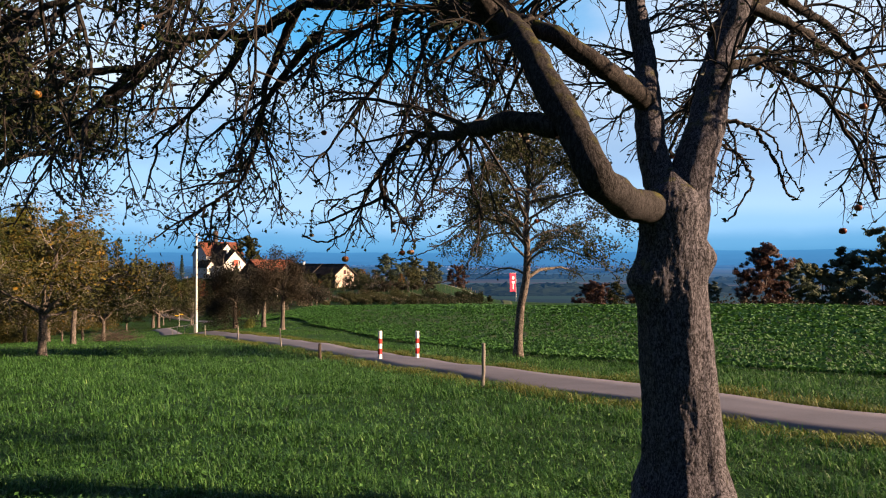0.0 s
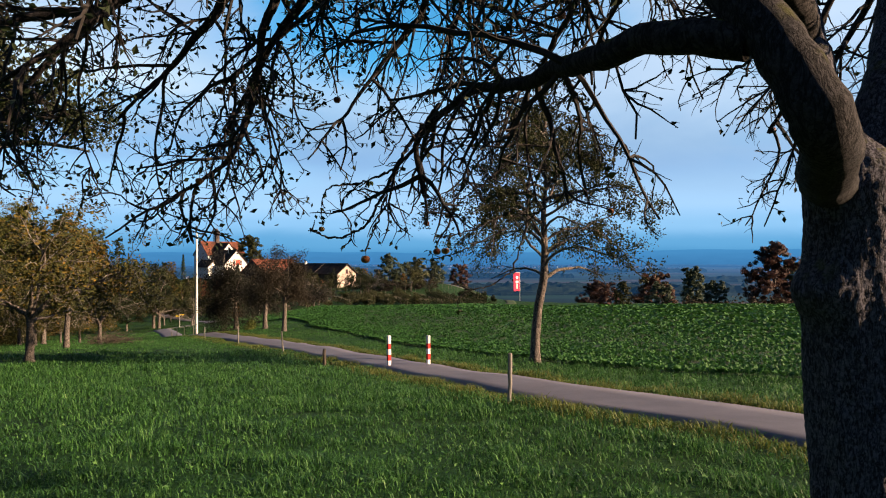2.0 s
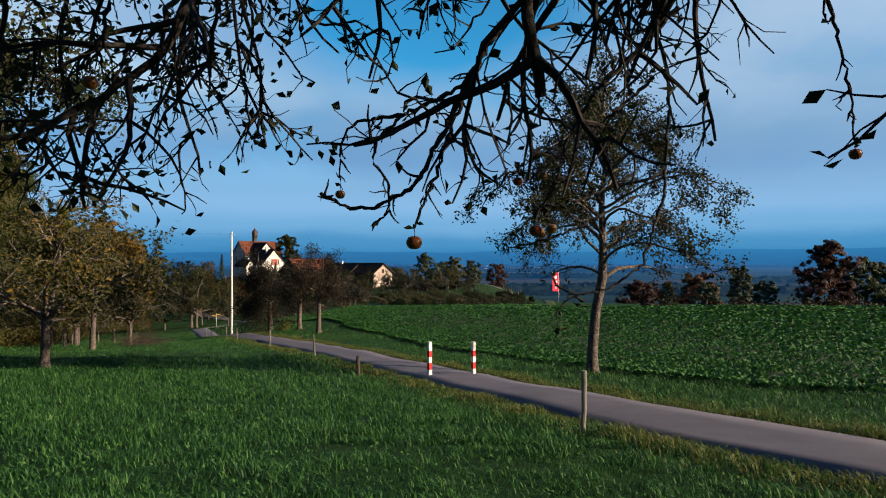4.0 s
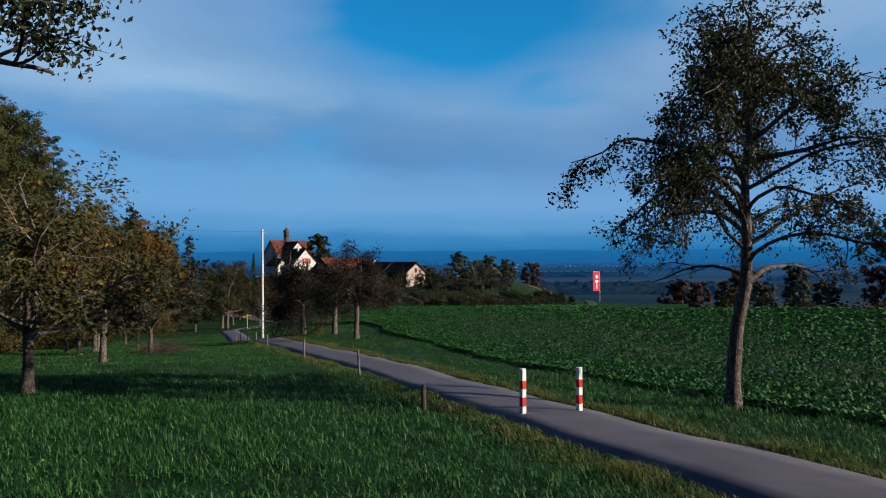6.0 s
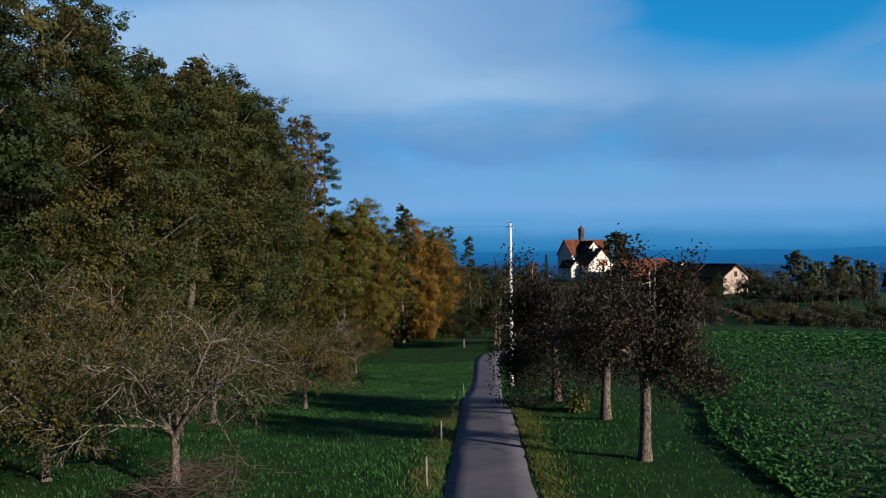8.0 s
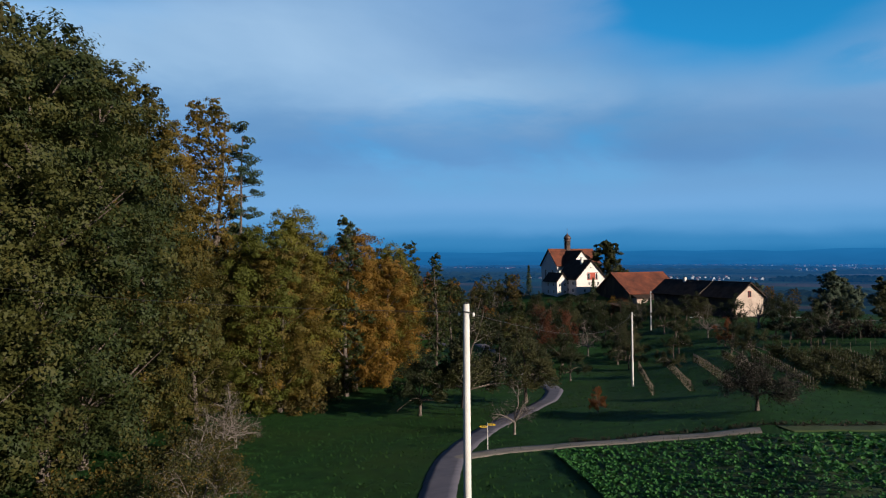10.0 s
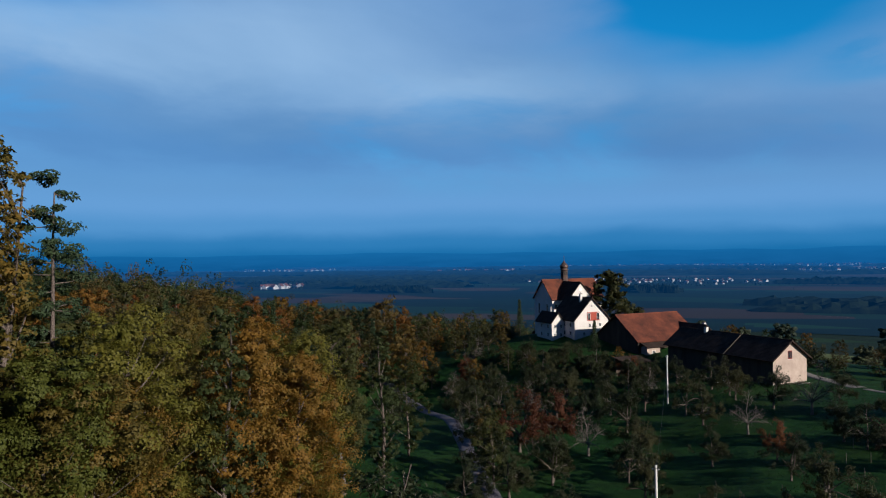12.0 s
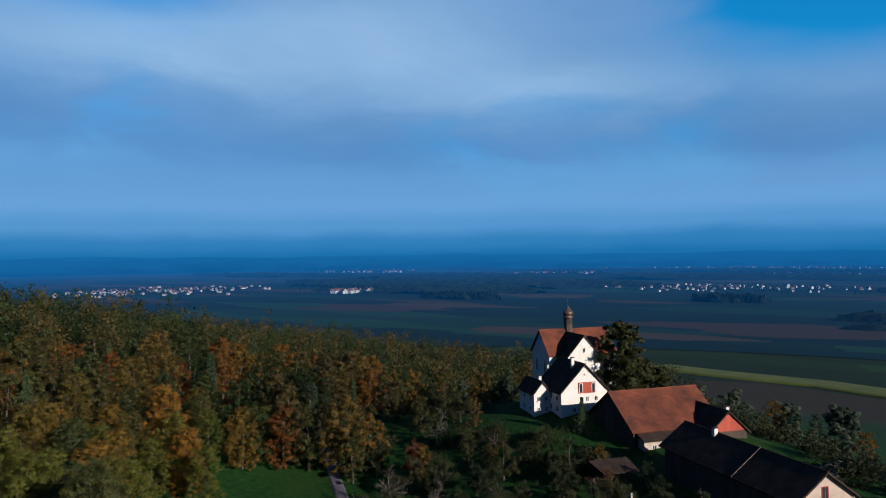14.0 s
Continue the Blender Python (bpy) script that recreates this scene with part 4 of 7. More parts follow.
def orchard_tree(name, label, seed, high, fork, crown, leaves, leaf_size, leaf_mat, wood_mat, sag, group, density=1.0, thick=0.16, twig_mat=None, lean=0.0, fill=0.16, skirt=0.85, lift=0.0):
    """A fruit tree: short stem, spreading limbs, twigs and single leaves. Built at the origin."""
    rng = np.random.default_rng(seed)
    tree = thing(name, label, "tree", Matrix.Identity(4), group)
    wood, twig = Geo(), Geo()
    stem = limb_path([(0, 0, -0.3), (0.02, 0.02, fork * 0.3), (0.05 + lean * 0.5, -0.03, fork * 0.7), (lean, 0.02, fork)], 0.15)
    rr = np.interp(stem[:, 2], [-0.3, 0.1, 0.4, fork], [thick * 1.7, thick * 1.25, thick, thick * 0.8]) * (1 + 0.08 * np.array([noise.noise(Vector(c * 3 + seed)) for c in stem]))
    wood.tube(stem, rr, 12)
    tips, top = [], stem[-1]
    count = 7
    floor = fork * skirt

    def above(p):
        return p[2] > floor + 0.25 * math.sin(p[0] * 2.3 + seed) * math.cos(p[1] * 1.9)

    for k in range(count + 1):
        a = k * 2 * np.pi / count + rng.uniform(-0.4, 0.4)
        rise = rng.uniform(0.5, 1.3) + lift if k < count else 6.0
        w = np.array((math.cos(a), math.sin(a), rise))
        ln = min(crown * rng.uniform(0.8, 1.15), 99) if k < count else (high - fork) * 0.8
        q = grow(rng, top - (0, 0, rng.uniform(0, 0.25) * fork), w, ln, (0.035 if k < count else 0) + sag * 0.15, 0.13, 12)
        wood.tube(q, np.linspace(thick * 0.55, thick * 0.13, len(q)), 7)
        branch_out(rng, twig, q[2:], thick * 0.3, [(2.2 * density, crown * 0.58, thick * 0.15, sag, 0.15, 3, 0.9), (2.4 * density, crown * 0.32, 0.014, sag, 0.2, 3, 0.85), (2.0 * density, 0.36, 0.008, sag * 0.7, 0.25, 3, 0.9)], 0, tips, above, 0.2)
    part("trunk", wood.mesh("trunk", wood_mat, True), tree)
    tagged(part("branchwork", twig.mesh("branchwork", twig_mat or M_TWIG), tree), kind="stuff")
    pts = np.concatenate([t[1:] for lv, t in tips if lv >= 1])
    pts = pts[rng.integers(0, len(pts), leaves)] + rng.normal(0, fill, (leaves, 3))
    face = pts - (0, 0, fork + (high - fork) * 0.35)
    face = face / (np.linalg.norm(face, axis=1)[:, None] + 1e-6) + rng.normal(0, 0.5, face.shape)
    part("crown", Geo().leaves(pts, leaf_size, rng, 0.6, out=face).mesh("crown", leaf_mat), tree)
    return tree


def plant(ob, x, y, turn=0.0, size=1.0, sink=0.0, label=""):
    m = Matrix.Translation((x, y, ground_z(x, y) - sink)) @ Matrix.Rotation(turn, 4, "Z")
    c = copy_thing(ob, m)
    c.scale = (size, size, size)
    return tagged(c, label) if label else c


def discard(ob):
    for o in (*ob.children_recursive, ob):
        bpy.data.objects.remove(o)


ORCHARD = "orchard trees on the meadow"


def pear_tree():
    """A tall pear with a straight leader, arching limbs and hanging twigs."""
    rng = np.random.default_rng(15)
    tree = thing("pear_tree", "slender old pear tree with drooping twigs and thin small leaves", "tree", Matrix.Translation((2.95, 27.5, ground_z(2.95, 27.5))))
    wood, twig, tips = Geo(), Geo(), []
    stem = limb_path([(-0.02, 0, -0.3), (0.0, 0, 0.9), (0.10, 0.02, 2.0), (0.32, 0.0, 3.1), (0.36, 0.05, 4.2), (0.30, 0.0, 5.4), (0.42, 0.05, 6.9), (0.36, 0.0, 8.5), (0.30, 0.0, 9.2)], 0.15)
    wood.tube(stem, np.interp(stem[:, 2], [-0.3, 0.1, 0.5, 3.0, 5.5, 7.8], [0.30, 0.22, 0.175, 0.15, 0.10, 0.03]) * (1 + 0.07 * np.array([noise.noise(Vector(c * 4)) for c in stem])), 14)
    for k in range(38):
        u = 3.0 + 5.6 * (k / 37) ** 0.85 + rng.uniform(-0.15, 0.15)
        at = stem[np.argmin(np.abs(stem[:, 2] - u))]
        a = k * 2.4 + rng.uniform(-0.4, 0.4)
        ln = np.interp(u, [3.0, 4.0, 5.5, 7.0, 7.8], [5.4, 5.4, 4.6, 3.4, 2.2]) * rng.uniform(0.72, 1.06) * (1.08 if math.cos(a) < -0.3 and u < 6 else 1.0)
        q = grow(rng, at, (math.cos(a), math.sin(a), rng.uniform(0.55, 1.15) + 0.1 * (u - 3)), ln, np.interp(u, [3, 5.5, 7.8], [0.13, 0.125, 0.08]) * rng.uniform(0.8, 1.2), 0.16, 12, lambda p: p[2] > 2.9)
        wood.tube(q, np.linspace(0.055 if k % 3 else 0.08, 0.012, len(q)), 7)
        branch_out(rng, twig, q[2:], 0.03, [(3.5, 1.3, 0.014, 0.12, 0.13, 4, 0.8), (3.5, 0.62, 0.008, 0.13, 0.16, 3, 0.75), (2.2, 0.26, 0.005, 0.05, 0.25, 3, 0.9)], 0, tips, lambda p: p[2] > 3.1, 0.12)
    part("trunk", wood.mesh("trunk", M_TRUNK, True), tree)
    part("branchwork", twig.mesh("branchwork", M_TWIG), tree)
    pts = np.concatenate([c[1:] for lv, c in tips])
    w = 0.25 + np.clip((pts[:, 2] - 3.2) / 3.5, 0, 1) ** 1.3 + 0.5 * (np.hypot(pts[:, 0], pts[:, 1]) > 3.3)
    pts = pts[rng.random(len(pts)) < w * 0.75]
    pts = pts[rng.integers(0, len(pts), 32000)] + rng.normal(0, 0.09, (32000, 3))
    part("crown", Geo().leaves(pts, 0.10, rng, 0.6).mesh("crown", M_LEAF_PEAR), tree)


pear_tree()


kinds = [orchard_tree("apple_tree", "apple tree with thinning yellow-green leaves on the meadow", 21, 8.2, 2.1, 3.9, 9500, 0.15, M_LEAF_ORCHARD, M_TRUNK, 0.05, ORCHARD, 1.0, 0.15, M_PALETWIG),
         orchard_tree("apple_tree", "spreading apple tree turning yellow on the meadow", 22, 7.8, 1.9, 3.8, 8500, 0.15, M_LEAF_ORCHARD, M_TRUNK, 0.06, ORCHARD, 1.0, 0.14, M_PALETWIG),
         orchard_tree("apple_tree", "old apple tree with pale lichened twigs and few leaves", 23, 6.6, 1.8, 3.7, 6000, 0.11, M_LEAF_ORCHARD, M_TRUNK, 0.055, ORCHARD, 1.0, 0.15, M_PALETWIG, lift=0.25),
         orchard_tree("pear_tree", "old pear tree with a high spreading crown on the meadow", 24, 12.5, 6.0, 3.9, 16000, 0.12, M_LEAF_DULL, M_TRUNK, 0.05, ORCHARD, 0.9, 0.22, skirt=1.0),
         orchard_tree("apple_tree", "young apple tree with yellow leaves and a clear stem", 25, 6.6, 2.5, 2.5, 5200, 0.12, M_LEAF_YELLOW, M_TRUNK, 0.05, ORCHARD, 1.5, 0.12, M_PALETWIG, skirt=1.0, lift=0.3)]
plant(kinds[0], -16.1, 28.2, 0.3, 1.0).scale = (1.08, 1.08, 0.88)
for x, y, k, turn, size in ((-12.3, 18.5, 3, 2.0, 1.0), (-21.2, 40.3, 4, 1.2, 1.22), (-27.7, 40.5, 0, 2.2, 0.95), (-24.9, 51.5, 2, 0.5, 0.9), (-28.6, 50.0, 1, 4.0, 0.85), (-32.6, 58.0, 2, 1.9, 1.05),
                            (-32.2, 54.2, 0, 3.3, 0.9), (-34.6, 61.7, 2, 2.6, 1.0), (-35.6, 69.4, 1, 5.0, 0.85), (-40.0, 71.0, 2, 4.4, 0.9), (-38, 47, 1, 0.8, 1.05), (-44, 58, 0, 1.4, 1.1), (-33, 33, 0, 2.9, 1.1),
                            (-46, 80, 2, 3.0, 0.95), (-52, 96, 1, 2.0, 0.9), (-24.0, 24, 1, 5.2, 1.05), (-42, 34, 2, 0.2, 1.1), (-50, 45, 1, 3.7, 1.1)):
    plant(kinds[k], x, y, turn, size)
dark = [orchard_tree("plum_tree", "dense dark red-brown fruit tree beside the lane", 31, 6.2, 2.3, 2.1, 12000, 0.11, M_LEAF_DARK, M_TRUNK, 0.07, "dark trees beside the lane", 1.1, 0.15, fill=0.22, lift=0.9, skirt=0.8),
        orchard_tree("plum_tree", "dense dark fruit tree with a low drooping crown", 32, 6.4, 2.0, 2.2, 12000, 0.11, M_LEAF_DARK, M_TRUNK, 0.09, "dark trees beside the lane", 1.1, 0.15, fill=0.24, lift=0.7, skirt=0.3)]
for x, y, k, turn, size in ((-13.9, 60.8, 0, 0.2, 1.24), (-17.3, 67.9, 1, 2.0, 1.42), (-21.8, 73.8, 1, 4.0, 1.6)):
    plant(dark[k], x, y, turn, size)


def wood_tree(name, label, seed, high, wide, clear, leaves, leaf_size, leaf_mat, group, limbs=7):
    """A tall woodland tree: tapered trunk, limbs, and a crown of clumps made of smaller tufts of leaves."""
    rng = np.random.default_rng(seed)
    tree = thing(name, label, "tree", Matrix.Identity(4), group)
    wood = Geo()
    stem = grow(rng, (0, 0, -0.5), (0, 0, 1), high * 0.93, -0.05, 0.03, 12)
    r0 = high * 0.012
    wood.tube(stem, np.linspace(r0 * 1.3, r0 * 0.15, len(stem)), 8)
    c, size = [], []
    for k in range(limbs * 3):
        u = clear + (0.97 - clear) * (k + rng.uniform(0.0, 1.0)) / (limbs * 3)
        spread = math.sin(math.pi * (u - clear + 0.16) / (1.20 - clear)) ** 0.65
        a = k * 2.4 + rng.uniform(-0.5, 0.5)
        ln = wide * spread * (rng.uniform(0.62, 0.92) if k % 4 else rng.uniform(0.1, 0.5))
        tip = np.array((math.cos(a) * ln, math.sin(a) * ln, u * high))
        if k % 3 == 0:
            at = stem[max(1, min(len(stem) - 1, int((u - ln * 0.5 / high) * 12 / 0.93)))]
            q = limb_path([at, at * 0.55 + tip * 0.45 - (0, 0, ln * 0.08), tip], ln * 0.2 + 0.1)
            wood.tube(q, np.linspace(r0 * 0.4, r0 * 0.07, len(q)), 5)
        c.append(tip)
        size.append(wide * rng.uniform(0.28, 0.44) * (0.6 + 0.4 * spread))
    c.append(stem[-1])
    size.append(wide * 0.16)
    c, size = np.array(c), np.array(size)
    # tufts on each clump, and leaves on each tuft
    m = 9
    d = rng.normal(size=(len(c), m, 3))
    d[..., 2] += 0.25
    d /= np.linalg.norm(d, axis=2)[..., None]
    tuft = (c[:, None] + d * size[:, None, None] * rng.uniform(0.55, 1.05, (len(c), m, 1)) * (1, 1, 0.75)).reshape(-1, 3)
    tsize = np.repeat(size, m) * rng.uniform(0.28, 0.52, len(c) * m)
    tface = d.reshape(-1, 3)
    pick = rng.integers(0, len(tuft), leaves)
    e = rng.normal(size=(leaves, 3))
    e /= np.linalg.norm(e, axis=1)[:, None]
    p = tuft[pick] + e * (tsize[pick] * rng.uniform(0.3, 1.1, leaves))[:, None] * (1, 1, 0.7)
    face = 0.7 * tface[pick] + 0.5 * e + (0, 0, 0.25)
    face /= np.linalg.norm(face, axis=1)[:, None] + 1e-6
    ok = p[:, 2] > high * clear * 0.3
    p, face = p[ok], face[ok]
    p[:, 2] *= np.where(p[:, 2] > high * 0.6, 1 + (high / np.quantile(p[:, 2], 0.998) - 1) * np.clip((p[:, 2] / high - 0.6) / 0.4, 0, 1), 1)
    part("trunk", wood.mesh("trunk", M_TRUNK, True), tree)
    part("crown", Geo().leaves(p, leaf_size, rng, 0.8, out=face, small=True).mesh("crown", leaf_mat), tree)
    return tree


def fir_tree(name, label, seed, high, wide, leaves, leaf_size, group):
    rng = np.random.default_rng(seed)
    tree = thing(name, label, "tree", Matrix.Identity(4), group)
    part("trunk", Geo().tube([(0, 0, -0.5), (0, 0, high * 0.5), (0, 0, high)], [high * 0.014, high * 0.008, 0.02], 7).mesh("trunk", M_TRUNK, True), tree)
    u = rng.random(leaves) ** 0.7
    layer = np.floor(u * 16) / 16 + rng.normal(0, 0.008, leaves)
    r = (1 - np.clip(layer, 0, 1)) * wide * rng.uniform(0.1, 1.0, leaves) ** 0.5
    a = rng.uniform(0, 2 * np.pi, leaves)
    star = 0.72 + 0.28 * np.cos(a * 7 + layer * 40)
    p = np.stack((np.cos(a) * r * star, np.sin(a) * r * star, high * (0.12 + 0.88 * layer) - r * 0.35), 1)
    part("crown", Geo().leaves(p, leaf_size, rng, 0.5).mesh("crown", M_NEEDLE), tree)
    return tree


WOOD = "trees of the autumn wood"


def pine_tree():
    """A forest pine: a bare stem under short level limbs that carry flat pads of needles."""
    rng = np.random.default_rng(46)
    tree = thing("pine_tree", "tall thin pine with a bare stem and flat green pads", "tree", Matrix.Identity(4), WOOD)
    wood, pads = Geo(), []
    stem = grow(rng, (0, 0, -0.5), (0, 0, 1), 36.0, -0.05, 0.025, 14)
    wood.tube(stem, np.linspace(0.42, 0.06, len(stem)), 8)
    for k in range(34):
        u = 0.62 + 0.37 * k / 33
        at = stem[min(len(stem) - 1, int(round(u * (len(stem) - 1))))] + (0, 0, rng.uniform(-1.0, 1.0))
        a = k * 2.4 + rng.uniform(-0.4, 0.4)
        ln = np.interp(u, [0.62, 0.74, 0.9, 1.0], [1.6, 2.6, 2.4, 1.0]) * rng.uniform(0.7, 1.2)
        tip = at + (math.cos(a) * ln, math.sin(a) * ln, rng.uniform(-0.2, 0.6))
        q = limb_path([at, at * 0.5 + tip * 0.5 - (0, 0, 0.15), tip], 0.5)
        wood.tube(q, np.linspace(0.07, 0.02, len(q)), 4)
        pads.append((tip, rng.uniform(0.75, 1.25)))
        pads.append((at * 0.4 + tip * 0.6 + rng.normal(0, 0.3, 3), rng.uniform(0.5, 0.8)))
    part("trunk", wood.mesh("trunk", M_TRUNK, True), tree)
    p, f = [], []
    for c, r in pads:
        e = rng.normal(size=(120, 3))
        e /= np.linalg.norm(e, axis=1)[:, None]
        p.append(c + e * r * (1, 1, 0.42) * rng.uniform(0.6, 1.0, (120, 1)))
        f.append(e + (0, 0, 0.5))
    part("crown", Geo().leaves(np.concatenate(p), 0.30, rng, 0.55, out=np.concatenate(f)).mesh("crown", M_NEEDLE), tree)
    return tree


near_wood = [wood_tree("beech_tree", label, 40 + k, h, w, c, 42000, 0.29, mat, WOOD, 20) for k, (h, w, c, mat, label) in
             enumerate(((34, 8.4, 0.05, M_LEAF_GREENWOOD, "tall dense woodland tree in dark green leaf"), (31, 7.8, 0.05, M_LEAF_GREENWOOD, "tall broad woodland tree in dull green leaf"),
                        (34, 7.0, 0.06, M_LEAF_GOLD, "tall woodland tree turning golden brown"), (28, 7.6, 0.04, M_LEAF_LIME, "rounded woodland tree in yellow-green leaf"), (25, 7.4, 0.04, M_LEAF_ORANGE, "rounded woodland tree in orange and red leaf")))]
near_wood.append(pine_tree())
near_wood.append(wood_tree("alder_tree", "narrow dark tree rising from the wood", 47, 26, 3.2, 0.05, 10000, 0.34, M_LEAF_GREENWOOD, WOOD, 16))
near_wood.append(wood_tree("beech_tree", "tall slender woodland tree with thin golden leaf", 48, 34, 3.7, 0.20, 17000, 0.32, M_LEAF_GOLD, WOOD, 36))
far_wood = [wood_tree("beech_tree", "woodland tree in autumn yellow, orange and green", 50 + k, h, w, c, 11500, 0.34, M_LEAF_WOOD, WOOD, 9) for k, (h, w, c) in enumerate(((20, 6.0, 0.08), (22, 5.6, 0.08), (18, 6.2, 0.06), (16, 4.6, 0.06)))]
far_wood.append(fir_tree("fir_tree", "dark fir standing in the autumn wood", 58, 22, 3.6, 1900, 0.7, WOOD))


def wood_edge(y):
    """Plan line of the wood's edge towards the lane."""
    return np.interp(y, [-40, 30, 60, 95, 120, 150, 172, 186, 204, 225, 247, 264, 300, 340, 420, 520], [-52, -54, -60, -68, -77, -83, -86, -90, -106, -126, -144, -139, -139, -156, -150, -120])


# the brightest crowns of the wood's middle
AUTUMN = [(-106, 175.5, 4, 22), (-120.6, 175.6, 2, 22), (-96.5, 177.5, 2, 21), (-113, 184, 4, 20), (-128, 186, 2, 20), (-98, 191, 1, 22), (-141, 199, 3, 18), (-109, 196, 1, 20), (-152, 210, 4, 18), (-134, 214, 2, 17), (-118, 206, 3, 17), (-170, 226, 2, 18), (-160, 240, 4, 17), (-182, 246, 4, 18)]


def build_wood():
    rng = np.random.default_rng(77)
    spots = []
    for gx in np.arange(-420, -48, 8.6):
        for gy in np.arange(-30, 520, 8.6):
            x, y = gx + rng.uniform(-3.4, 3.4), gy + rng.uniform(-3.4, 3.4)
            inside = wood_edge(y) - x
            if inside < 1.5 or inside > 270 or x < -60 - (y + 60) * 1.05 or any(math.hypot(x - a, y - b) < 6 for a, b, *_ in AUTUMN):
                continue
            spots.append((x, y, inside))
    spots.sort(key=lambda s: max(s[2] * 1.05, abs(s[1] - 212) * 0.72))
    rest = []
    for k, (x, y, inside) in enumerate(spots):
        tall = float(np.interp(y, [-30, 58, 68, 98, 108, 118, 125, 148, 158, 175, 190, 240], [24, 28, 35, 37, 38, 37, 27, 25, 23, 21, 17, 14])) * min(1.0, 0.93 + inside / 160) * rng.uniform(0.78, 1.08)
        if inside < 13 and 52 < y < 196 or k < 26:
            warm = np.interp(y, [80, 118, 135], [0.08, 0.4, 0.65])
            which = rng.integers(0, 2) if rng.random() > warm else (2 if y < 130 else rng.choice((3, 3, 3, 4)))
            plant(near_wood[which], x, y, rng.uniform(0, 6.28), tall / (34, 31, 34, 28, 25)[which], 0.2)
        elif k < 330 and y > 96:
            which = 4 if rng.random() < 0.10 else rng.integers(0, 4)
            plant(far_wood[which], x, y, rng.uniform(0, 6.28), tall / (20, 22, 18, 16, 20)[which] * (1.0 if y < 190 else rng.uniform(0.95, 1.3)), 0.2)
        else:
            rest.append((x, y))
    # the wood beyond, too far off to tell its trees apart
    tone = [Geo() for _ in range(5)]
    for x, y in rest:
        z, h, w = ground_z(x, y), rng.uniform(10, 21) + np.interp(x, [-330, -190], [6, 0]), rng.uniform(3.8, 6.4)
        c = rng.normal(0, 1, (12, 3)) * (w * 0.5, w * 0.5, h * 0.17) + (x, y, z + h * 0.66)
        d = rng.normal(size=(380, 3))
        d /= np.linalg.norm(d, axis=1)[:, None]
        p = c[rng.integers(0, 12, 380)] + d * (w * 0.42)
        t = tone[int(min(4, rng.random() ** 1.3 * 5))]
        t.leaves(p, 0.85, rng, 0.85, out=d, small=True)
        t.tube([(x, y, z - 0.3), (x + rng.uniform(-0.5, 0.5), y, z + h * 0.7)], [0.25, 0.08], 4)
    for k, t in enumerate(tone):
        tagged(part("far_wood", t.mesh("far_wood", M_LEAF_WOOD)), "dense autumn wood on the valley slope", "wood", kind="stuff")


build_wood()
for x, y, k, tall in AUTUMN:
    plant(near_wood[k], x, y, x * 1.9 + y, tall / (34, 31, 34, 28, 25)[k], 0.2)
for x, y, k, tall in ((-71, 191, 0, 11), (-77, 201.5, 1, 9), (-89, 198, 1, 15), (-131, 265.5, 3, 18), (-127, 263.5, 1, 11), (-140, 263, 0, 15), (-145, 260, 2, 14), (-136, 272, 1, 15), (-143, 268, 4, 16), (-150, 256, 0, 15), (-128, 271, 3, 12), (-150, 266, 1, 17)):
    plant(far_wood[k], x, y, x * 3.1, tall / (20, 22, 18, 16, 20)[k], 0.2)
for x, y, k, turn, tall in ((-94.2, 142.3, 5, 0.4, 39.0), (-94.7, 136.6, 7, 1.0, 42.5), (-94.0, 125.6, 7, 2.3, 41.5), (-86, 112, 0, 0.7, 37), (-91, 118.5, 2, 5.0, 40), (-84, 103, 1, 1.9, 37), (-97, 130, 2, 3.1, 38), (-86.4, 143.8, 3, 4.0, 27.6), (-83.4, 153.2, 6, 5.2, 27.2), (-87.0, 160.5, 4, 1.6, 25.5), (-83.5, 165.0, 4, 4.4, 21), (-90.5, 150.5, 2, 2.2, 24.5), (-83.0, 138.0, 4, 0.9, 22), (-95.0, 158.0, 2, 5.5, 26),
                            (-86.5, 168.0, 3, 3.3, 23.5), (-87.5, 178.6, 6, 0.1, 24), (-86.0, 186.0, 6, 2.0, 21.8), (-73, 100, 0, 0.9, 34), (-70, 90, 1, 2.9, 33), (-66, 79, 0, 4.2, 31)):
    plant(near_wood[k], x, y, turn, tall / (34, 31, 34, 28, 25, 36, 26, 34)[k], 0.2)

# single trees over the lower orchard, by the farm and behind the field
LOWER = "orchard trees in the hollow"
low = [orchard_tree("pear_tree", "old upright fruit tree with thin brown leaf in the hollow", 61, 9.0, 2.0, 2.8, 6500, 0.19, M_LEAF_DULL, M_TRUNK, 0.03, LOWER, 0.8, 0.16, M_PALETWIG),
       orchard_tree("apple_tree", "round apple tree with dull green leaf in the hollow", 62, 7.4, 1.7, 3.4, 4200, 0.21, M_LEAF_DULL, M_TRUNK, 0.06, LOWER, 0.8, 0.15),
       orchard_tree("apple_tree", "bare pale fruit tree in the hollow", 63, 8.0, 1.9, 3.1, 500, 0.16, M_LEAF_DARK, M_PALETWIG, 0.03, LOWER, 1.1, 0.17, M_PALETWIG),
       orchard_tree("cherry_tree", "rust-red fruit tree in the hollow", 64, 8.6, 1.9, 3.0, 4800, 0.22, M_LEAF_RUST, M_TRUNK, 0.03, LOWER, 0.8, 0.16)]
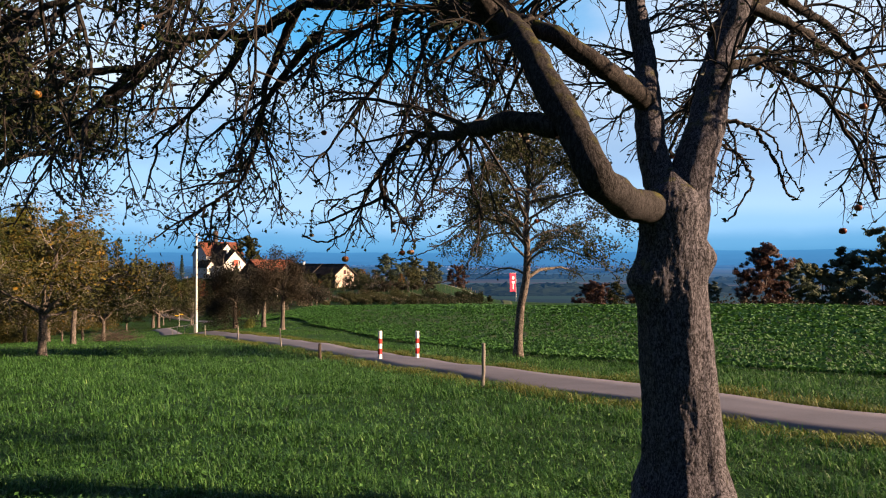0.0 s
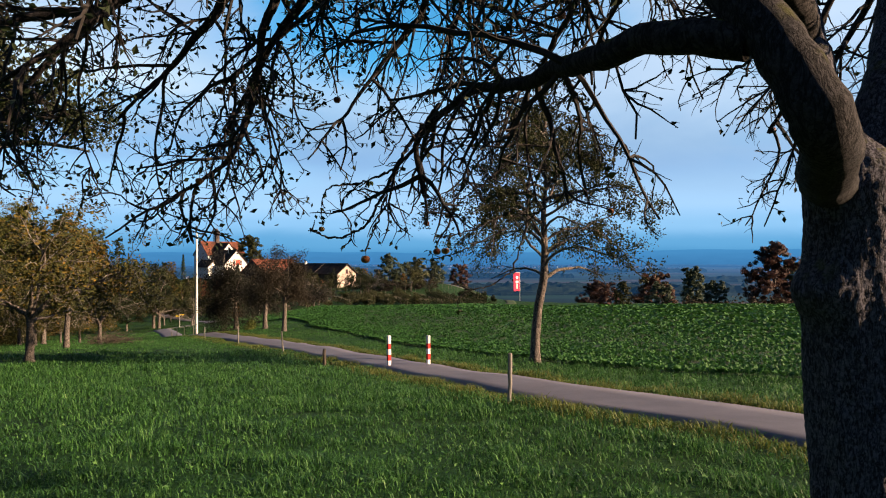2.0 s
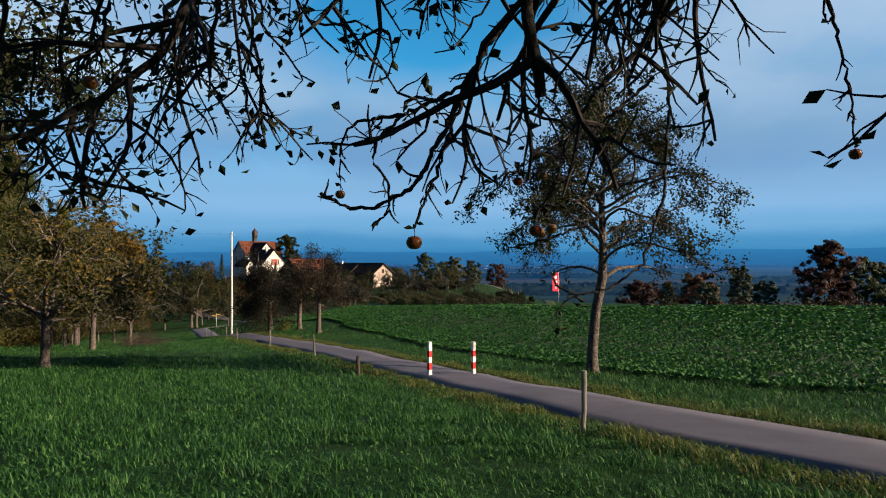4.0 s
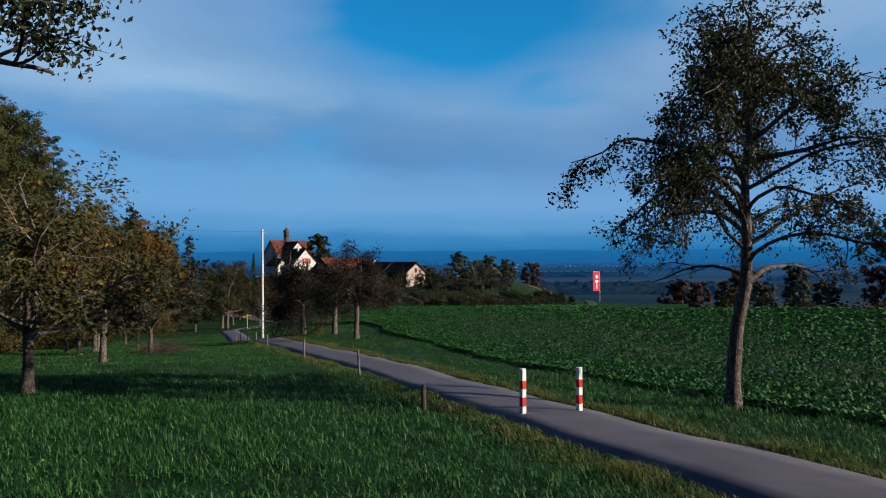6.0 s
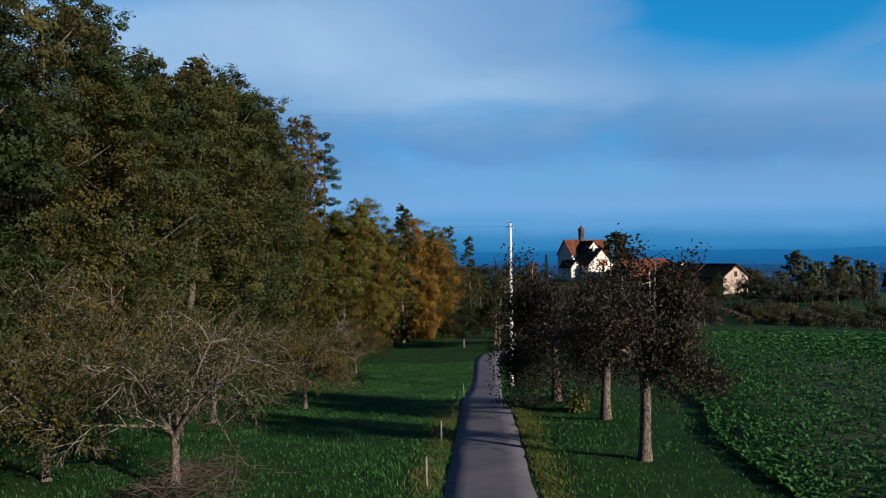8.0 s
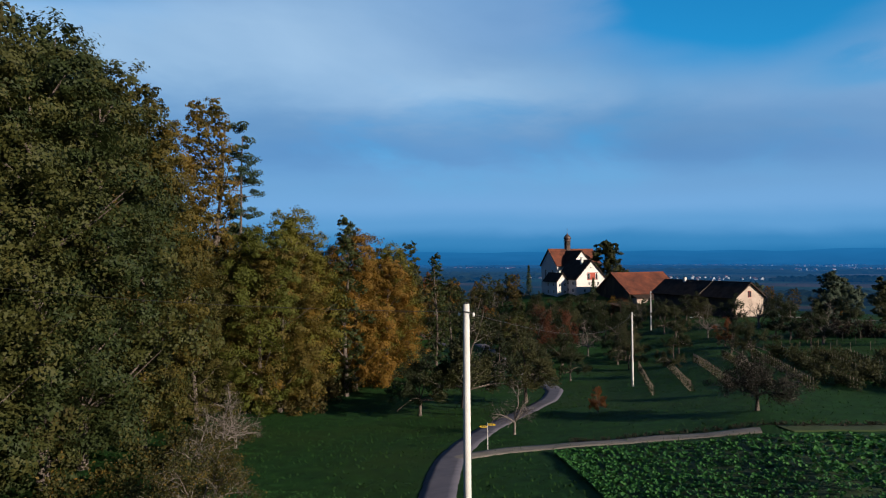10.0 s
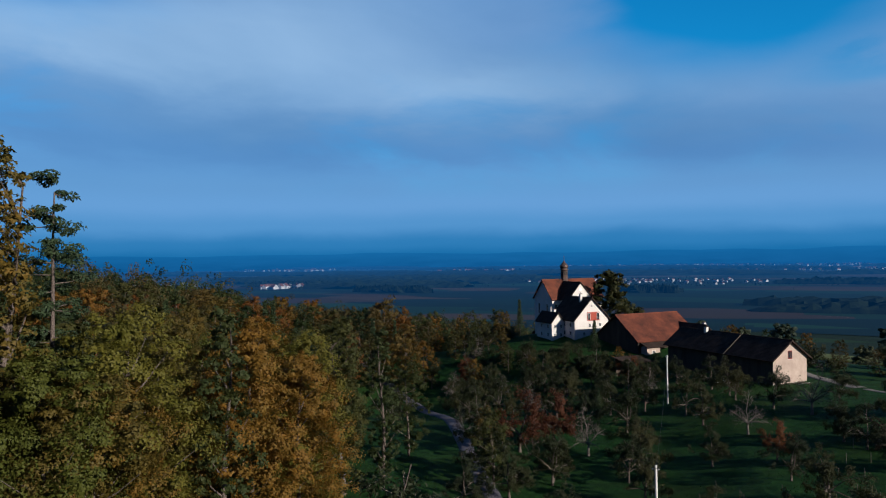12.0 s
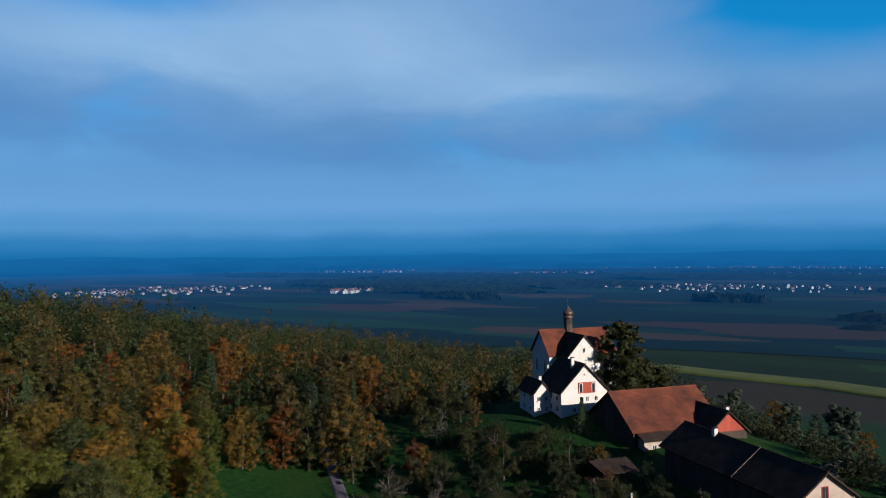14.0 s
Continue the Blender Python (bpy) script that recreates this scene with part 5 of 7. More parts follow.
for x, y, k, size in ((-61, 147.8, 0, 2.0), (-57.5, 142, 0, 1.75), (-63.5, 141, 1, 1.2), (-46.6, 130, 2, 0.75), (-67, 112.5, 2, 1.0), (-63, 106, 2, 0.85), (-70.5, 117.5, 2, 0.8), (-54.5, 153, 0, 1.5), (-42, 142.6, 3, 0.42), (-40.6, 217.4, 2, 1.0), (-32.1, 229.4, 2, 1.25), (-74, 208, 3, 1.5), (-70, 213, 3, 1.35),
                      (-50, 190, 1, 0.9), (-60, 222, 1, 1.2), (-66, 234, 0, 1.2), (-52, 232, 1, 1.2), (-82, 224, 0, 1.1), (-90, 236, 1, 1.2), (-78, 244, 1, 1.25), (-97, 252, 2, 1.0), (-104, 262, 0, 1.0), (-88, 258, 1, 1.1),
                      (-112, 270, 1, 1.0), (-100, 278, 1, 1.1), (-84, 272, 0, 1.0), (-72, 256, 1, 1.0), (-62, 248, 2, 0.9), (-46, 244, 1, 1.1), (-36, 205, 3, 0.8), (-28, 214, 1, 1.0), (-22, 224, 0, 0.9), (-30, 186, 1, 1.0),
                      (-64, 196, 0, 0.9), (-44, 204, 0, 0.9), (-56, 208, 1, 1.0), (-86, 212, 2, 0.8), (-118, 282, 2, 1.2), (-124, 268, 1, 1.1), (-130, 276, 0, 1.2), (-140, 284, 1, 1.2), (-150, 300, 2, 1.4), (-128, 296, 1, 1.3), (-122, 310, 0, 1.4),
                      (-54, 198, 1, 1.0), (-68, 222, 1, 1.1), (-76, 232, 0, 1.1), (-60, 236, 1, 1.1), (-48, 224, 0, 1.0), (-38, 234, 1, 1.1), (-50, 250, 0, 1.0), (-28, 240, 1, 1.0), (-82, 250, 1, 1.1), (-92, 268, 0, 1.1), (-106, 252, 1, 1.0), (-98, 242, 1, 1.0),
                      (-66, 256, 1, 1.1), (-34, 196, 1, 0.9), (-22, 200, 1, 1.0), (-16, 214, 1, 0.9), (-40, 176, 0, 0.8), (-110, 262, 0, 1.1), (-118, 292, 1, 1.2), (-78, 262, 0, 1.0), (-58, 258, 1, 0.9), (-56, 176, 1, 0.9), (-66, 166, 2, 1.0), (-70, 180, 0, 1.1), (-67, 187, 0, 1.1), (-72, 193, 1, 1.2), (-80, 205, 0, 1.2), (-86, 217, 0, 1.1), (-93, 228, 1, 1.2), (-100, 236, 0, 1.2)):
    plant(low[k], x, y, x * 1.7 + y, size)
plant(dark[1], -26.8, 149, 1.0, 0.8, label="dense brown fruit tree beside the vineyard")
orchard_tree("apple_tree", "broad brown-leaved fruit tree at the foot of the vineyard", 67, 6.6, 1.5, 4.0, 9000, 0.16, M_LEAF_DARK, M_TRUNK, 0.07, "", 1.1, 0.17, M_PALETWIG).matrix_world = Matrix.Translation((-25.7, 137.4, ground_z(-25.7, 137.4)))
lane = np.array(smooth_line(ROAD, 2.0))
rng = np.random.default_rng(66)
for gx in np.arange(-112, -8, 8.5):
    for gy in np.arange(192, 270, 8.5):
        x, y = gx + rng.uniform(-3, 3), gy + rng.uniform(-3, 3)
        if np.min(np.hypot(lane[:, 0] - x, lane[:, 1] - y)) < 4.5 or x < wood_edge(y) + 3 or (-50 < x < -16 and y < 190) or (x > -60 and y > 246) or (x > -30 and y > 232) or rng.random() < (0.5 if x < -62 else 0.78):
            continue
        plant(low[rng.choice((0, 1, 1, 1, 2, 3), p=(0.22, 0.24, 0.2, 0.18, 0.1, 0.06))], x, y, rng.uniform(0, 6.28), rng.uniform(0.8, 1.25))
farm = [wood_tree("lime_tree", "broad dark brown-green tree beside the church", 70, 18, 5.2, 0.05, 26000, 0.42, M_LEAF_ORCHARD, "", 14),
        wood_tree("walnut_tree", "broad rounded dull green tree on the slope", 71, 11, 4.4, 0.06, 20000, 0.38, M_LEAF_FIELD, "trees beyond the field", 8),
        wood_tree("ash_tree", "rounded dull green tree beyond the field", 73, 11, 4.0, 0.06, 22000, 0.36, M_LEAF_FIELD, "trees beyond the field", 9),
        wood_tree("maple_tree", "dark red autumn tree beyond the field", 72, 12, 4.8, 0.06, 20000, 0.40, M_LEAF_MAROON, "trees beyond the field", 8)]
farm[2], farm[3] = farm[3], farm[2]
plant(farm[0], -90.5, 327, 0.3, 1.3)
plant(farm[0], 28, 114, 1.3, 0.27, label="low rounded tree turning golden brown beyond the field")
plant(farm[0], -84, 334, 2.3, 0.8, label="broad dark tree behind the church yard")
for x, y, k, tall in ((-120, 292, 0, 10), (-128, 300, 1, 12), (-117, 301, 2, 9), (-124, 312, 0, 12), (-135, 308, 3, 11), (-112, 289, 3, 7), (-133, 321, 1, 12), (-141, 296, 2, 11), (-119, 283, 3, 8), (-107, 278, 0, 7), (-146, 310, 0, 13), (-127, 288, 2, 9), (-116, 312, 4, 12),
                      (-104, 274, 1, 8), (-96, 270, 2, 6), (-88, 272, 0, 6), (-80, 268, 3, 5), (-74, 272, 0, 6), (-110, 266, 3, 8), (-64, 268, 2, 5), (-68, 258, 0, 6),
                      (-20, 276, 2, 6), (-27, 284, 0, 7), (-34, 296, 3, 7), (-44, 312, 1, 8), (-16, 268, 3, 5), (-54, 322, 0, 9)):
    plant(far_wood[k], x, y, x * 2.3, tall / (20, 22, 18, 16, 20)[k], 0.2)
spruce = fir_tree("spruce_tree", "small dark spruce below the house", 59, 8, 2.2, 1500, 0.34, "")
plant(spruce, -84.5, 287.5, 0.0, 0.95)
plant(spruce, -66, 226, 1.0, 0.8, label="dark spruce standing in the hollow orchard")
rng = np.random.default_rng(5)
for x, y, k, size in ((-18.2, 228, 3, 0.92), (-9.0, 230, 3, 0.88), (-3.5, 233, 1, 0.55), (54, 118, 2, 1.02), (63, 127, 1, 0.74), (69, 128, 1, 0.84), (75, 129, 3, 0.95), (83, 129, 3, 1.36), (92, 127, 1, 1.2), (102, 125, 3, 1.25), (50, 132, 1, 0.6),
                      (52, 150, 3, 0.86), (40, 133, 1, 0.5), (34, 150, 2, 0.45), (88, 130, 1, 1.0), (100, 122, 1, 1.2), (112, 128, 2, 1.0), (118, 116, 1, 1.2), (130, 130, 1, 1.3), (106, 112, 1, 1.2), (46, 218, 2, 1.15), (60, 204, 2, 1.3),
                      (-4, 275, 1, 0.9), (-16, 292, 1, 1.0),
                      (-40, 318, 1, 0.9), (-52, 326, 1, 0.8), (-64, 330, 1, 0.8), (-74, 336, 1, 0.9), (-12, 310, 1, 1.0), (6, 296, 2, 0.9), (-128, 330, 1, 1.0), (-136, 318, 1, 0.9), (-120, 340, 2, 0.9), (-20, 330, 1, 0.8), (10, 330, 1, 0.9)):
    plant(farm[k], x, y, rng.uniform(0, 6), size * rng.uniform(0.85, 1.1) * (1.1 if x > 50 else 1.0))
for ob in (*kinds, *dark, *near_wood, *far_wood, *low, *farm, spruce):
    discard(ob)


# ---- buildings on the knoll; u runs along the gable fronts, v away from the lane ----
TURN_DEG = math.degrees(math.atan2(0.79, 0.62))


def site(x, y, z):
    return Matrix.Translation((x, y, z)) @ Matrix.Rotation(radians(TURN_DEG), 4, "Z")


def gabled(w, d, eave, apex, foot=-2.0, along="v"):
    """Walls of a house with its front gable at y = 0; along u the gables stand at the ends."""
    g = Geo()
    if along == "v":
        v = [(0, 0, foot), (w, 0, foot), (w, d, foot), (0, d, foot), (0, 0, eave), (w, 0, eave), (w, d, eave), (0, d, eave), (w / 2, 0, apex), (w / 2, d, apex)]
        f = [(0, 1, 5, 8, 4), (2, 3, 7, 9, 6), (1, 2, 6, 5), (3, 0, 4, 7), (0, 3, 2, 1), (4, 8, 9, 7), (5, 6, 9, 8)]
    else:
        v = [(0, 0, foot), (w, 0, foot), (w, d, foot), (0, d, foot), (0, 0, eave), (w, 0, eave), (w, d, eave), (0, d, eave), (0, d / 2, apex), (w, d / 2, apex)]
        f = [(0, 1, 5, 4), (2, 3, 7, 6), (1, 2, 6, 9, 5), (3, 0, 4, 8, 7), (0, 3, 2, 1), (4, 5, 9, 8), (6, 7, 8, 9)]
    g.v.append(np.array(v, float))
    g.f, g.n = [list(q) for q in f], len(v)
    return g


def roof_slab(a, b, c, d, thick=0.22):
    """A roof plane as a slab with rows of tiles; a, b along the eave, d, c along the ridge."""
    a, b, c, d = (np.array(q, float) for q in (a, b, c, d))
    nrm = np.cross(b - a, d - a)
    nrm /= np.linalg.norm(nrm)
    if nrm[2] < 0:
        nrm = -nrm
    rows = max(6, int(np.linalg.norm(d - a) / 0.38))
    made = []
    for k in range(rows):
        s, t = k / rows, (k + 1.12) / rows
        t = min(t, 1.0)
        p = [a + (d - a) * s, b + (c - b) * s, b + (c - b) * t, a + (d - a) * t]
        low = [p[0] + nrm * thick, p[1] + nrm * thick, p[2] + nrm * (thick - 0.05), p[3] + nrm * (thick - 0.05)]
        under = [q - nrm * 0.03 for q in p]
        made.append(Geo().add(under + low, [(0, 3, 2, 1), (4, 5, 6, 7), (0, 1, 5, 4), (1, 2, 6, 5), (2, 3, 7, 6), (3, 0, 4, 7)]))
    return made


def lay_roof(name, courses, mat, parent, label=""):
    """A roof plane whose tile courses are pieces of their own."""
    top = part(name, courses[0].mesh(name, mat), parent, label)
    for g in courses[1:]:
        part("tile_course", g.mesh("tile_course", mat), top)


def saddle(parent, w, d, eave, apex, mat, over=0.5, along="v", label="", x0=0.0, y0=0.0):
    """Both slopes of a saddle roof with overhang, and its ridge tiles."""
    if along == "v":
        k = (apex - eave) / (w / 2)
        lo = eave - k * over
        quads = [((x0 - over, y0 - over, lo), (x0 - over, y0 + d + over, lo), (x0 + w / 2, y0 + d + over, apex), (x0 + w / 2, y0 - over, apex)),
                 ((x0 + w + over, y0 - over, lo), (x0 + w + over, y0 + d + over, lo), (x0 + w / 2, y0 + d + over, apex), (x0 + w / 2, y0 - over, apex))]
        ridge = [(x0 + w / 2, y0 - over, apex + 0.2), (x0 + w / 2, y0 + d / 2, apex + 0.16), (x0 + w / 2, y0 + d + over, apex + 0.2)]
    else:
        k = (apex - eave) / (d / 2)
        lo = eave - k * over
        quads = [((x0 - over, y0 - over, lo), (x0 + w + over, y0 - over, lo), (x0 + w + over, y0 + d / 2, apex), (x0 - over, y0 + d / 2, apex)),
                 ((x0 - over, y0 + d + over, lo), (x0 + w + over, y0 + d + over, lo), (x0 + w + over, y0 + d / 2, apex), (x0 - over, y0 + d / 2, apex))]
        ridge = [(x0 - over, y0 + d / 2, apex + 0.2), (x0 + w / 2, y0 + d / 2, apex + 0.16), (x0 + w + over, y0 + d / 2, apex + 0.2)]
    for q in quads:
        lay_roof("roof", roof_slab(*q), mat, parent, label)
    part("ridge", Geo().tube(ridge, [0.16] * 3, 8, True).mesh("ridge", mat), parent)


def opening(parent, at, w, h, frame_mat=M_WHITE, shutters=None, name="window"):
    """A window with frame, glass, glazing bar and sill, let into a wall whose outside looks along -y of at."""
    win = part(name, Geo().box(-w / 2, w / 2, -0.005, 0.10, 0, h).mesh("reveal", M_BLACK), parent, at=at)
    fr = Geo()
    for x0, x1, z0, z1 in ((-w / 2, -w / 2 + 0.09, 0, h), (w / 2 - 0.09, w / 2, 0, h), (-w / 2 + 0.09, w / 2 - 0.09, h - 0.09, h), (-w / 2 + 0.09, w / 2 - 0.09, 0, 0.09), (-0.035, 0.035, 0.09, h - 0.09)):
        fr.box(x0, x1, -0.05, -0.008, z0, z1)
    part("frame", fr.mesh("frame", frame_mat), win)
    part("pane", Geo().box(-w / 2 + 0.09, w / 2 - 0.09, -0.03, -0.012, 0.09, h - 0.09).mesh("pane", M_GLASS), win)
    part("sill", Geo().box(-w / 2 - 0.08, w / 2 + 0.08, -0.14, 0, -0.08, -0.003).mesh("sill", M_PLASTER), win)
    if shutters:
        for s in (-1, 1):
            g = Geo().box(s * (w / 2 + 0.03), s * (w / 2 + 0.03 + w * 0.48), -0.07, -0.02, 0, h) if s > 0 else Geo().box(-w / 2 - 0.03 - w * 0.48, -w / 2 - 0.03, -0.07, -0.02, 0, h)
            part("shutter", g.mesh("shutter", shutters), win)
    return win


def front(x, z, y=0.0):
    return pose(x, y, z)


def left_side(y, z, x=0.0):
    return pose(x, y, z, 0, 0, -90)


def chimney(parent, x, y, z0, z1, mat=M_PLASTER):
    ch = part("chimney", Geo().box(x - 0.35, x + 0.35, y - 0.35, y + 0.35, z0, z1).mesh("chimney", mat), parent)
    part("cap", Geo().box(x - 0.42, x + 0.42, y - 0.42, y + 0.42, z1 + 0.003, z1 + 0.12).mesh("cap", M_DARKTILE), ch)


def build_parsonage():
    h = thing("house", "white gabled house with dark tiled roof and red balcony shutters", "house", site(-91.6, 292.6, -6.7))
    w, d, eave, apex = 11.5, 12.0, 5.4, 11.2
    part("wall", gabled(w, d, eave, apex).mesh("wall", M_PLASTER), h)
    saddle(h, w, d, eave, apex, M_DARKTILE, 0.55, label="dark weathered tile roof")
    # red balcony recess high in the gable
    bal = part("balcony", Geo().box(4.2, 8.4, -0.16, 0, 4.9, 7.3).mesh("balcony", M_REDWOOD), h, "red boarded balcony front")
    for x in (4.75, 7.85):
        part("post", Geo().box(x - 0.35, x + 0.35, -0.24, -0.165, 5.2, 7.0).mesh("post", M_GLASS), bal)
        part("frame", Geo().box(x - 0.45, x - 0.36, -0.26, -0.165, 5.1, 7.1).box(x + 0.36, x + 0.45, -0.26, -0.165, 5.1, 7.1).box(x - 0.36, x + 0.36, -0.26, -0.165, 7.0, 7.1).mesh("frame", M_WHITE), bal)
    for x, z in ((5.1, 3.0), (6.4, 3.0), (3.2, 0.7), (5.6, 0.7), (8.6, 0.7), (8.6, 3.0)):
        opening(h, front(x, z), 0.85, 1.15)
    opening(h, front(5.75, 8.6), 0.6, 0.8)
    for y, z in ((2.0, 0.8), (5.0, 0.8), (2.0, 3.2), (5.0, 3.2), (8.5, 3.2)):
        opening(h, left_side(y, z), 0.95, 1.25)
    opening(h, left_side(8.4, -0.3), 1.1, 2.2, M_BARNWOOD, name="door")
    chimney(h, 4.6, 3.5, 9.0, 12.3)
    # stepped annex on the yard side
    ann = thing("annex", "white annex with a low dark roof beside the house", "annex", site(-91.6, 292.6, -7.4) @ pose(-4.2, 5.2, 0))
    part("wall", gabled(4.1, 8.2, 5.2, 7.6).mesh("wall", M_PLASTER), ann)
    saddle(ann, 4.1, 8.2, 5.2, 7.6, M_DARKTILE, 0.4)
    for z in (0.9, 3.3):
        opening(ann, front(1.1, z), 0.8, 1.1)
        opening(ann, front(3.0, z), 0.8, 1.1)
        for y in (2.0, 5.5):
            opening(ann, left_side(y, z), 0.9, 1.2)
    chimney(ann, 2.6, 2.6, 6.0, 8.6)


build_parsonage()


def build_church():
    c = thing("church", "white village church with weathered red roof and dark onion dome", "church", site(-111.4, 321.4, -6.6) @ pose(0, -5.5, 0))
    w, d, eave, apex = 19.6, 11.0, 9.4, 15.2
    part("wall", gabled(w, d, eave, apex, -9.0, along="u").mesh("wall", M_PLASTER), c)
    saddle(c, w, d, eave, apex, M_REDTILE, 0.5, "u", "weathered red tile roof")
    # gabled transept towards the house
    x0, tw, y0 = 2.6, 9.4, -5.2
    tr = part("transept", gabled(tw, 10.5, eave - 0.2, apex - 0.7).mesh("transept", M_PLASTER), c, at=pose(x0, y0, 0))
    saddle(tr, tw, 10.4, eave - 0.2, apex - 0.7, M_DARKTILE, 0.35, label="dark tile roof of the transept")
    opening(tr, front(tw / 2, 10.2), 0.9, 1.3)
    opening(tr, front(tw / 2, 4.6), 1.2, 3.0)
    part("clock", Geo().tube([(tw / 2, -0.02, 12.4), (tw / 2, -0.10, 12.4)], [0.55, 0.55], 20, True).mesh("clock", M_WHITE), tr, "round pale gable dial")
    for x in (1.3, 14.0, 16.5, 18.2):
        opening(c, front(x, 4.2), 1.1, 3.4)
    for y in (3.0, 8.0):
        opening(c, left_side(y, 4.2), 1.1, 3.4)
    part("buttress", Geo().box(-0.5, -0.01, 0.2, 1.2, -2, 7).mesh("buttress", M_PLASTER), c)
    # ridge turret and onion dome
    tx, ty = 8.3, d / 2
    tur = part("turret", Geo().tube([(tx, ty, 14.2), (tx, ty, 15.8), (tx, ty, 18.4)], [1.25, 1.2, 1.15], 8, True).mesh("turret", M_COPPER), c, "dark shingled ridge turret")
    for k in range(8):
        a = radians(22.5 + 45 * k)
        part("louvre", Geo().box(-0.3, 0.3, -0.06, 0, 0, 1.2).mesh("louvre", M_BLACK), tur, at=Matrix.Translation((tx + 1.10 * math.sin(a), ty - 1.10 * math.cos(a), 16.8)) @ Matrix.Rotation(a, 4, "Z"))
    zs = np.linspace(0, 1, 16)
    rad = np.interp(zs, [0, 0.08, 0.12, 0.3, 0.45, 0.6, 0.75, 0.88, 1.0], [1.5, 1.5, 1.05, 1.45, 1.42, 1.0, 0.5, 0.2, 0.06])
    part("dome", Geo().tube([(tx, ty, 18.4 + 3.4 * z) for z in zs], rad, 16, True).mesh("dome", M_COPPER, True), tur, "onion-shaped dome")
    part("finial", Geo().tube([(tx, ty, 21.7), (tx, ty, 22.4), (tx, ty, 23.6)], [0.06, 0.05, 0.03], 6, True).box(tx - 0.35, tx + 0.35, ty - 0.03, ty + 0.03, 23.0, 23.08).mesh("finial", M_COPPER), tur)


build_church()


def build_red_barn():
    b = thing("barn", "old barn with broad weathered red tile roof and dark boards", "barn", site(-78.9, 289.3, -9.6) @ pose(0, -8.6, 0))
    w, d, eave, apex = 20.0, 17.2, 4.2, 10.1
    part("wall", gabled(w, d, eave, apex, along="u").mesh("wall", M_BARNWOOD), b)
    saddle(b, w, d, eave, apex, M_REDTILE, 0.6, "u", "weathered red tile roof")
    part("base_wall", Geo().box(1.0, 5.2, -2.2, -0.01, -2, 2.7).mesh("base_wall", M_PINKPLASTER), b, "small plastered outbuilding wall")
    lay_roof("shed_roof", roof_slab((0.6, -2.8, 2.6), (9.5, -2.8, 2.6), (9.5, -0.05, 3.7), (0.6, -0.05, 3.7), 0.15), M_DARKTILE, b)
    opening(b, pose(3.2, -2.2, 0.9), 1.1, 0.9)
    for x in (7.0, 12.5):
        part("barn_door", Geo().box(x, x + 2.8, -0.12, -0.01, -0.6, 3.0).mesh("barn_door", M_BARNWOOD), b)
    k = 0
    while k < 16:
        part("board", Geo().box(-0.06, -0.004, 0.6 + k, 0.78 + k, -1.5, 4.0 + 0.66 * min(k + 0.7, d - k - 0.7)).mesh("board", M_BARNWOOD), b)
        k += 1
    # cross wing with a dark roof and a red boarded gable, reaching towards the long barn
    wing = thing("barn_wing", "dark-roofed cross wing with a red boarded gable", "barn", site(-78.9, 289.3, -9.6) @ pose(13.5, -13.4, 0))
    part("wall", gabled(9.0, 12.6, 3.6, 7.6).mesh("wall", M_BARNWOOD), wing)
    saddle(wing, 9.0, 12.6, 3.6, 7.6, M_DARKTILE, 0.5)
    v = [(0.3, -0.09, 3.8), (8.7, -0.09, 3.8), (4.5, -0.09, 7.4), (0.3, -0.01, 3.8), (8.7, -0.01, 3.8), (4.5, -0.01, 7.4)]
    g = Geo()
    g.add(v, [(0, 1, 2), (5, 4, 3)]).f.extend([[0, 3, 4, 1], [1, 4, 5, 2], [2, 5, 3, 0]])
    part("gable", g.mesh("gable", M_REDWOOD), wing, "red boarded gable")
    chimney(wing, 5.2, 1.2, 6.0, 8.3)


build_red_barn()


def build_long_barn():
    b = thing("barn", "long low barn with dark tile roof and sunlit plastered gable", "barn", site(-36.3, 259.1, -8.6) @ pose(-4.7, 0, 0))
    w, d, eave, apex = 9.4, 30.0, 4.3, 7.6
    part("wall", gabled(w, d, eave, apex).mesh("wall", M_BARNWOOD), b, "dark boarded side walls")
    skin = gabled(w, 0.06, eave, apex)
    part("gable_front", skin.mesh("gable_front", M_PINKPLASTER), b, "stained rose plaster gable", at=pose(0, -0.065, 0))
    saddle(b, w, d, eave, apex, M_DARKTILE, 0.75, label="dark tile roof")
    v = Geo()
    v.tube([(-0.8, 12, 3.98), (w / 4 - 0.4, 12, 5.98), (w / 2, 12, 7.95)], [0.07] * 3, 6, True)
    part("verge", v.mesh("verge", M_STAKE), b, "pale metal strip up the roof")
    opening(b, front(4.7, 4.0, -0.07), 1.2, 1.7, M_REDWOOD)
    part("barn_door", Geo().box(-0.10, -0.01, 25.2, 28.4, -0.8, 3.0).mesh("barn_door", M_BARNWOOD), b)
    chimney(b, 4.2, 22.0, 6.5, 8.6)
    lean = thing("lean_to", "low open lean-to with a dark sheet roof", "shed", site(-70, 264.5, -10.6))
    for x, y in ((0.2, 0.2), (6.6, 0.2), (0.2, 4.8), (6.6, 4.8)):
        part("post", Geo().box(x - 0.09, x + 0.09, y - 0.09, y + 0.09, -2.5, 2.3 + y * 0.14).mesh("post", M_BARNWOOD), lean)
    lay_roof("roof", roof_slab((-0.4, -0.4, 2.25), (7.2, -0.4, 2.25), (7.2, 5.4, 3.05), (-0.4, 5.4, 3.05), 0.12), M_DARKTILE, lean)
    part("back_wall", Geo().box(0.3, 6.5, 4.95, 5.07, -2.5, 2.9).mesh("back_wall", M_BARNWOOD), lean)


build_long_barn()


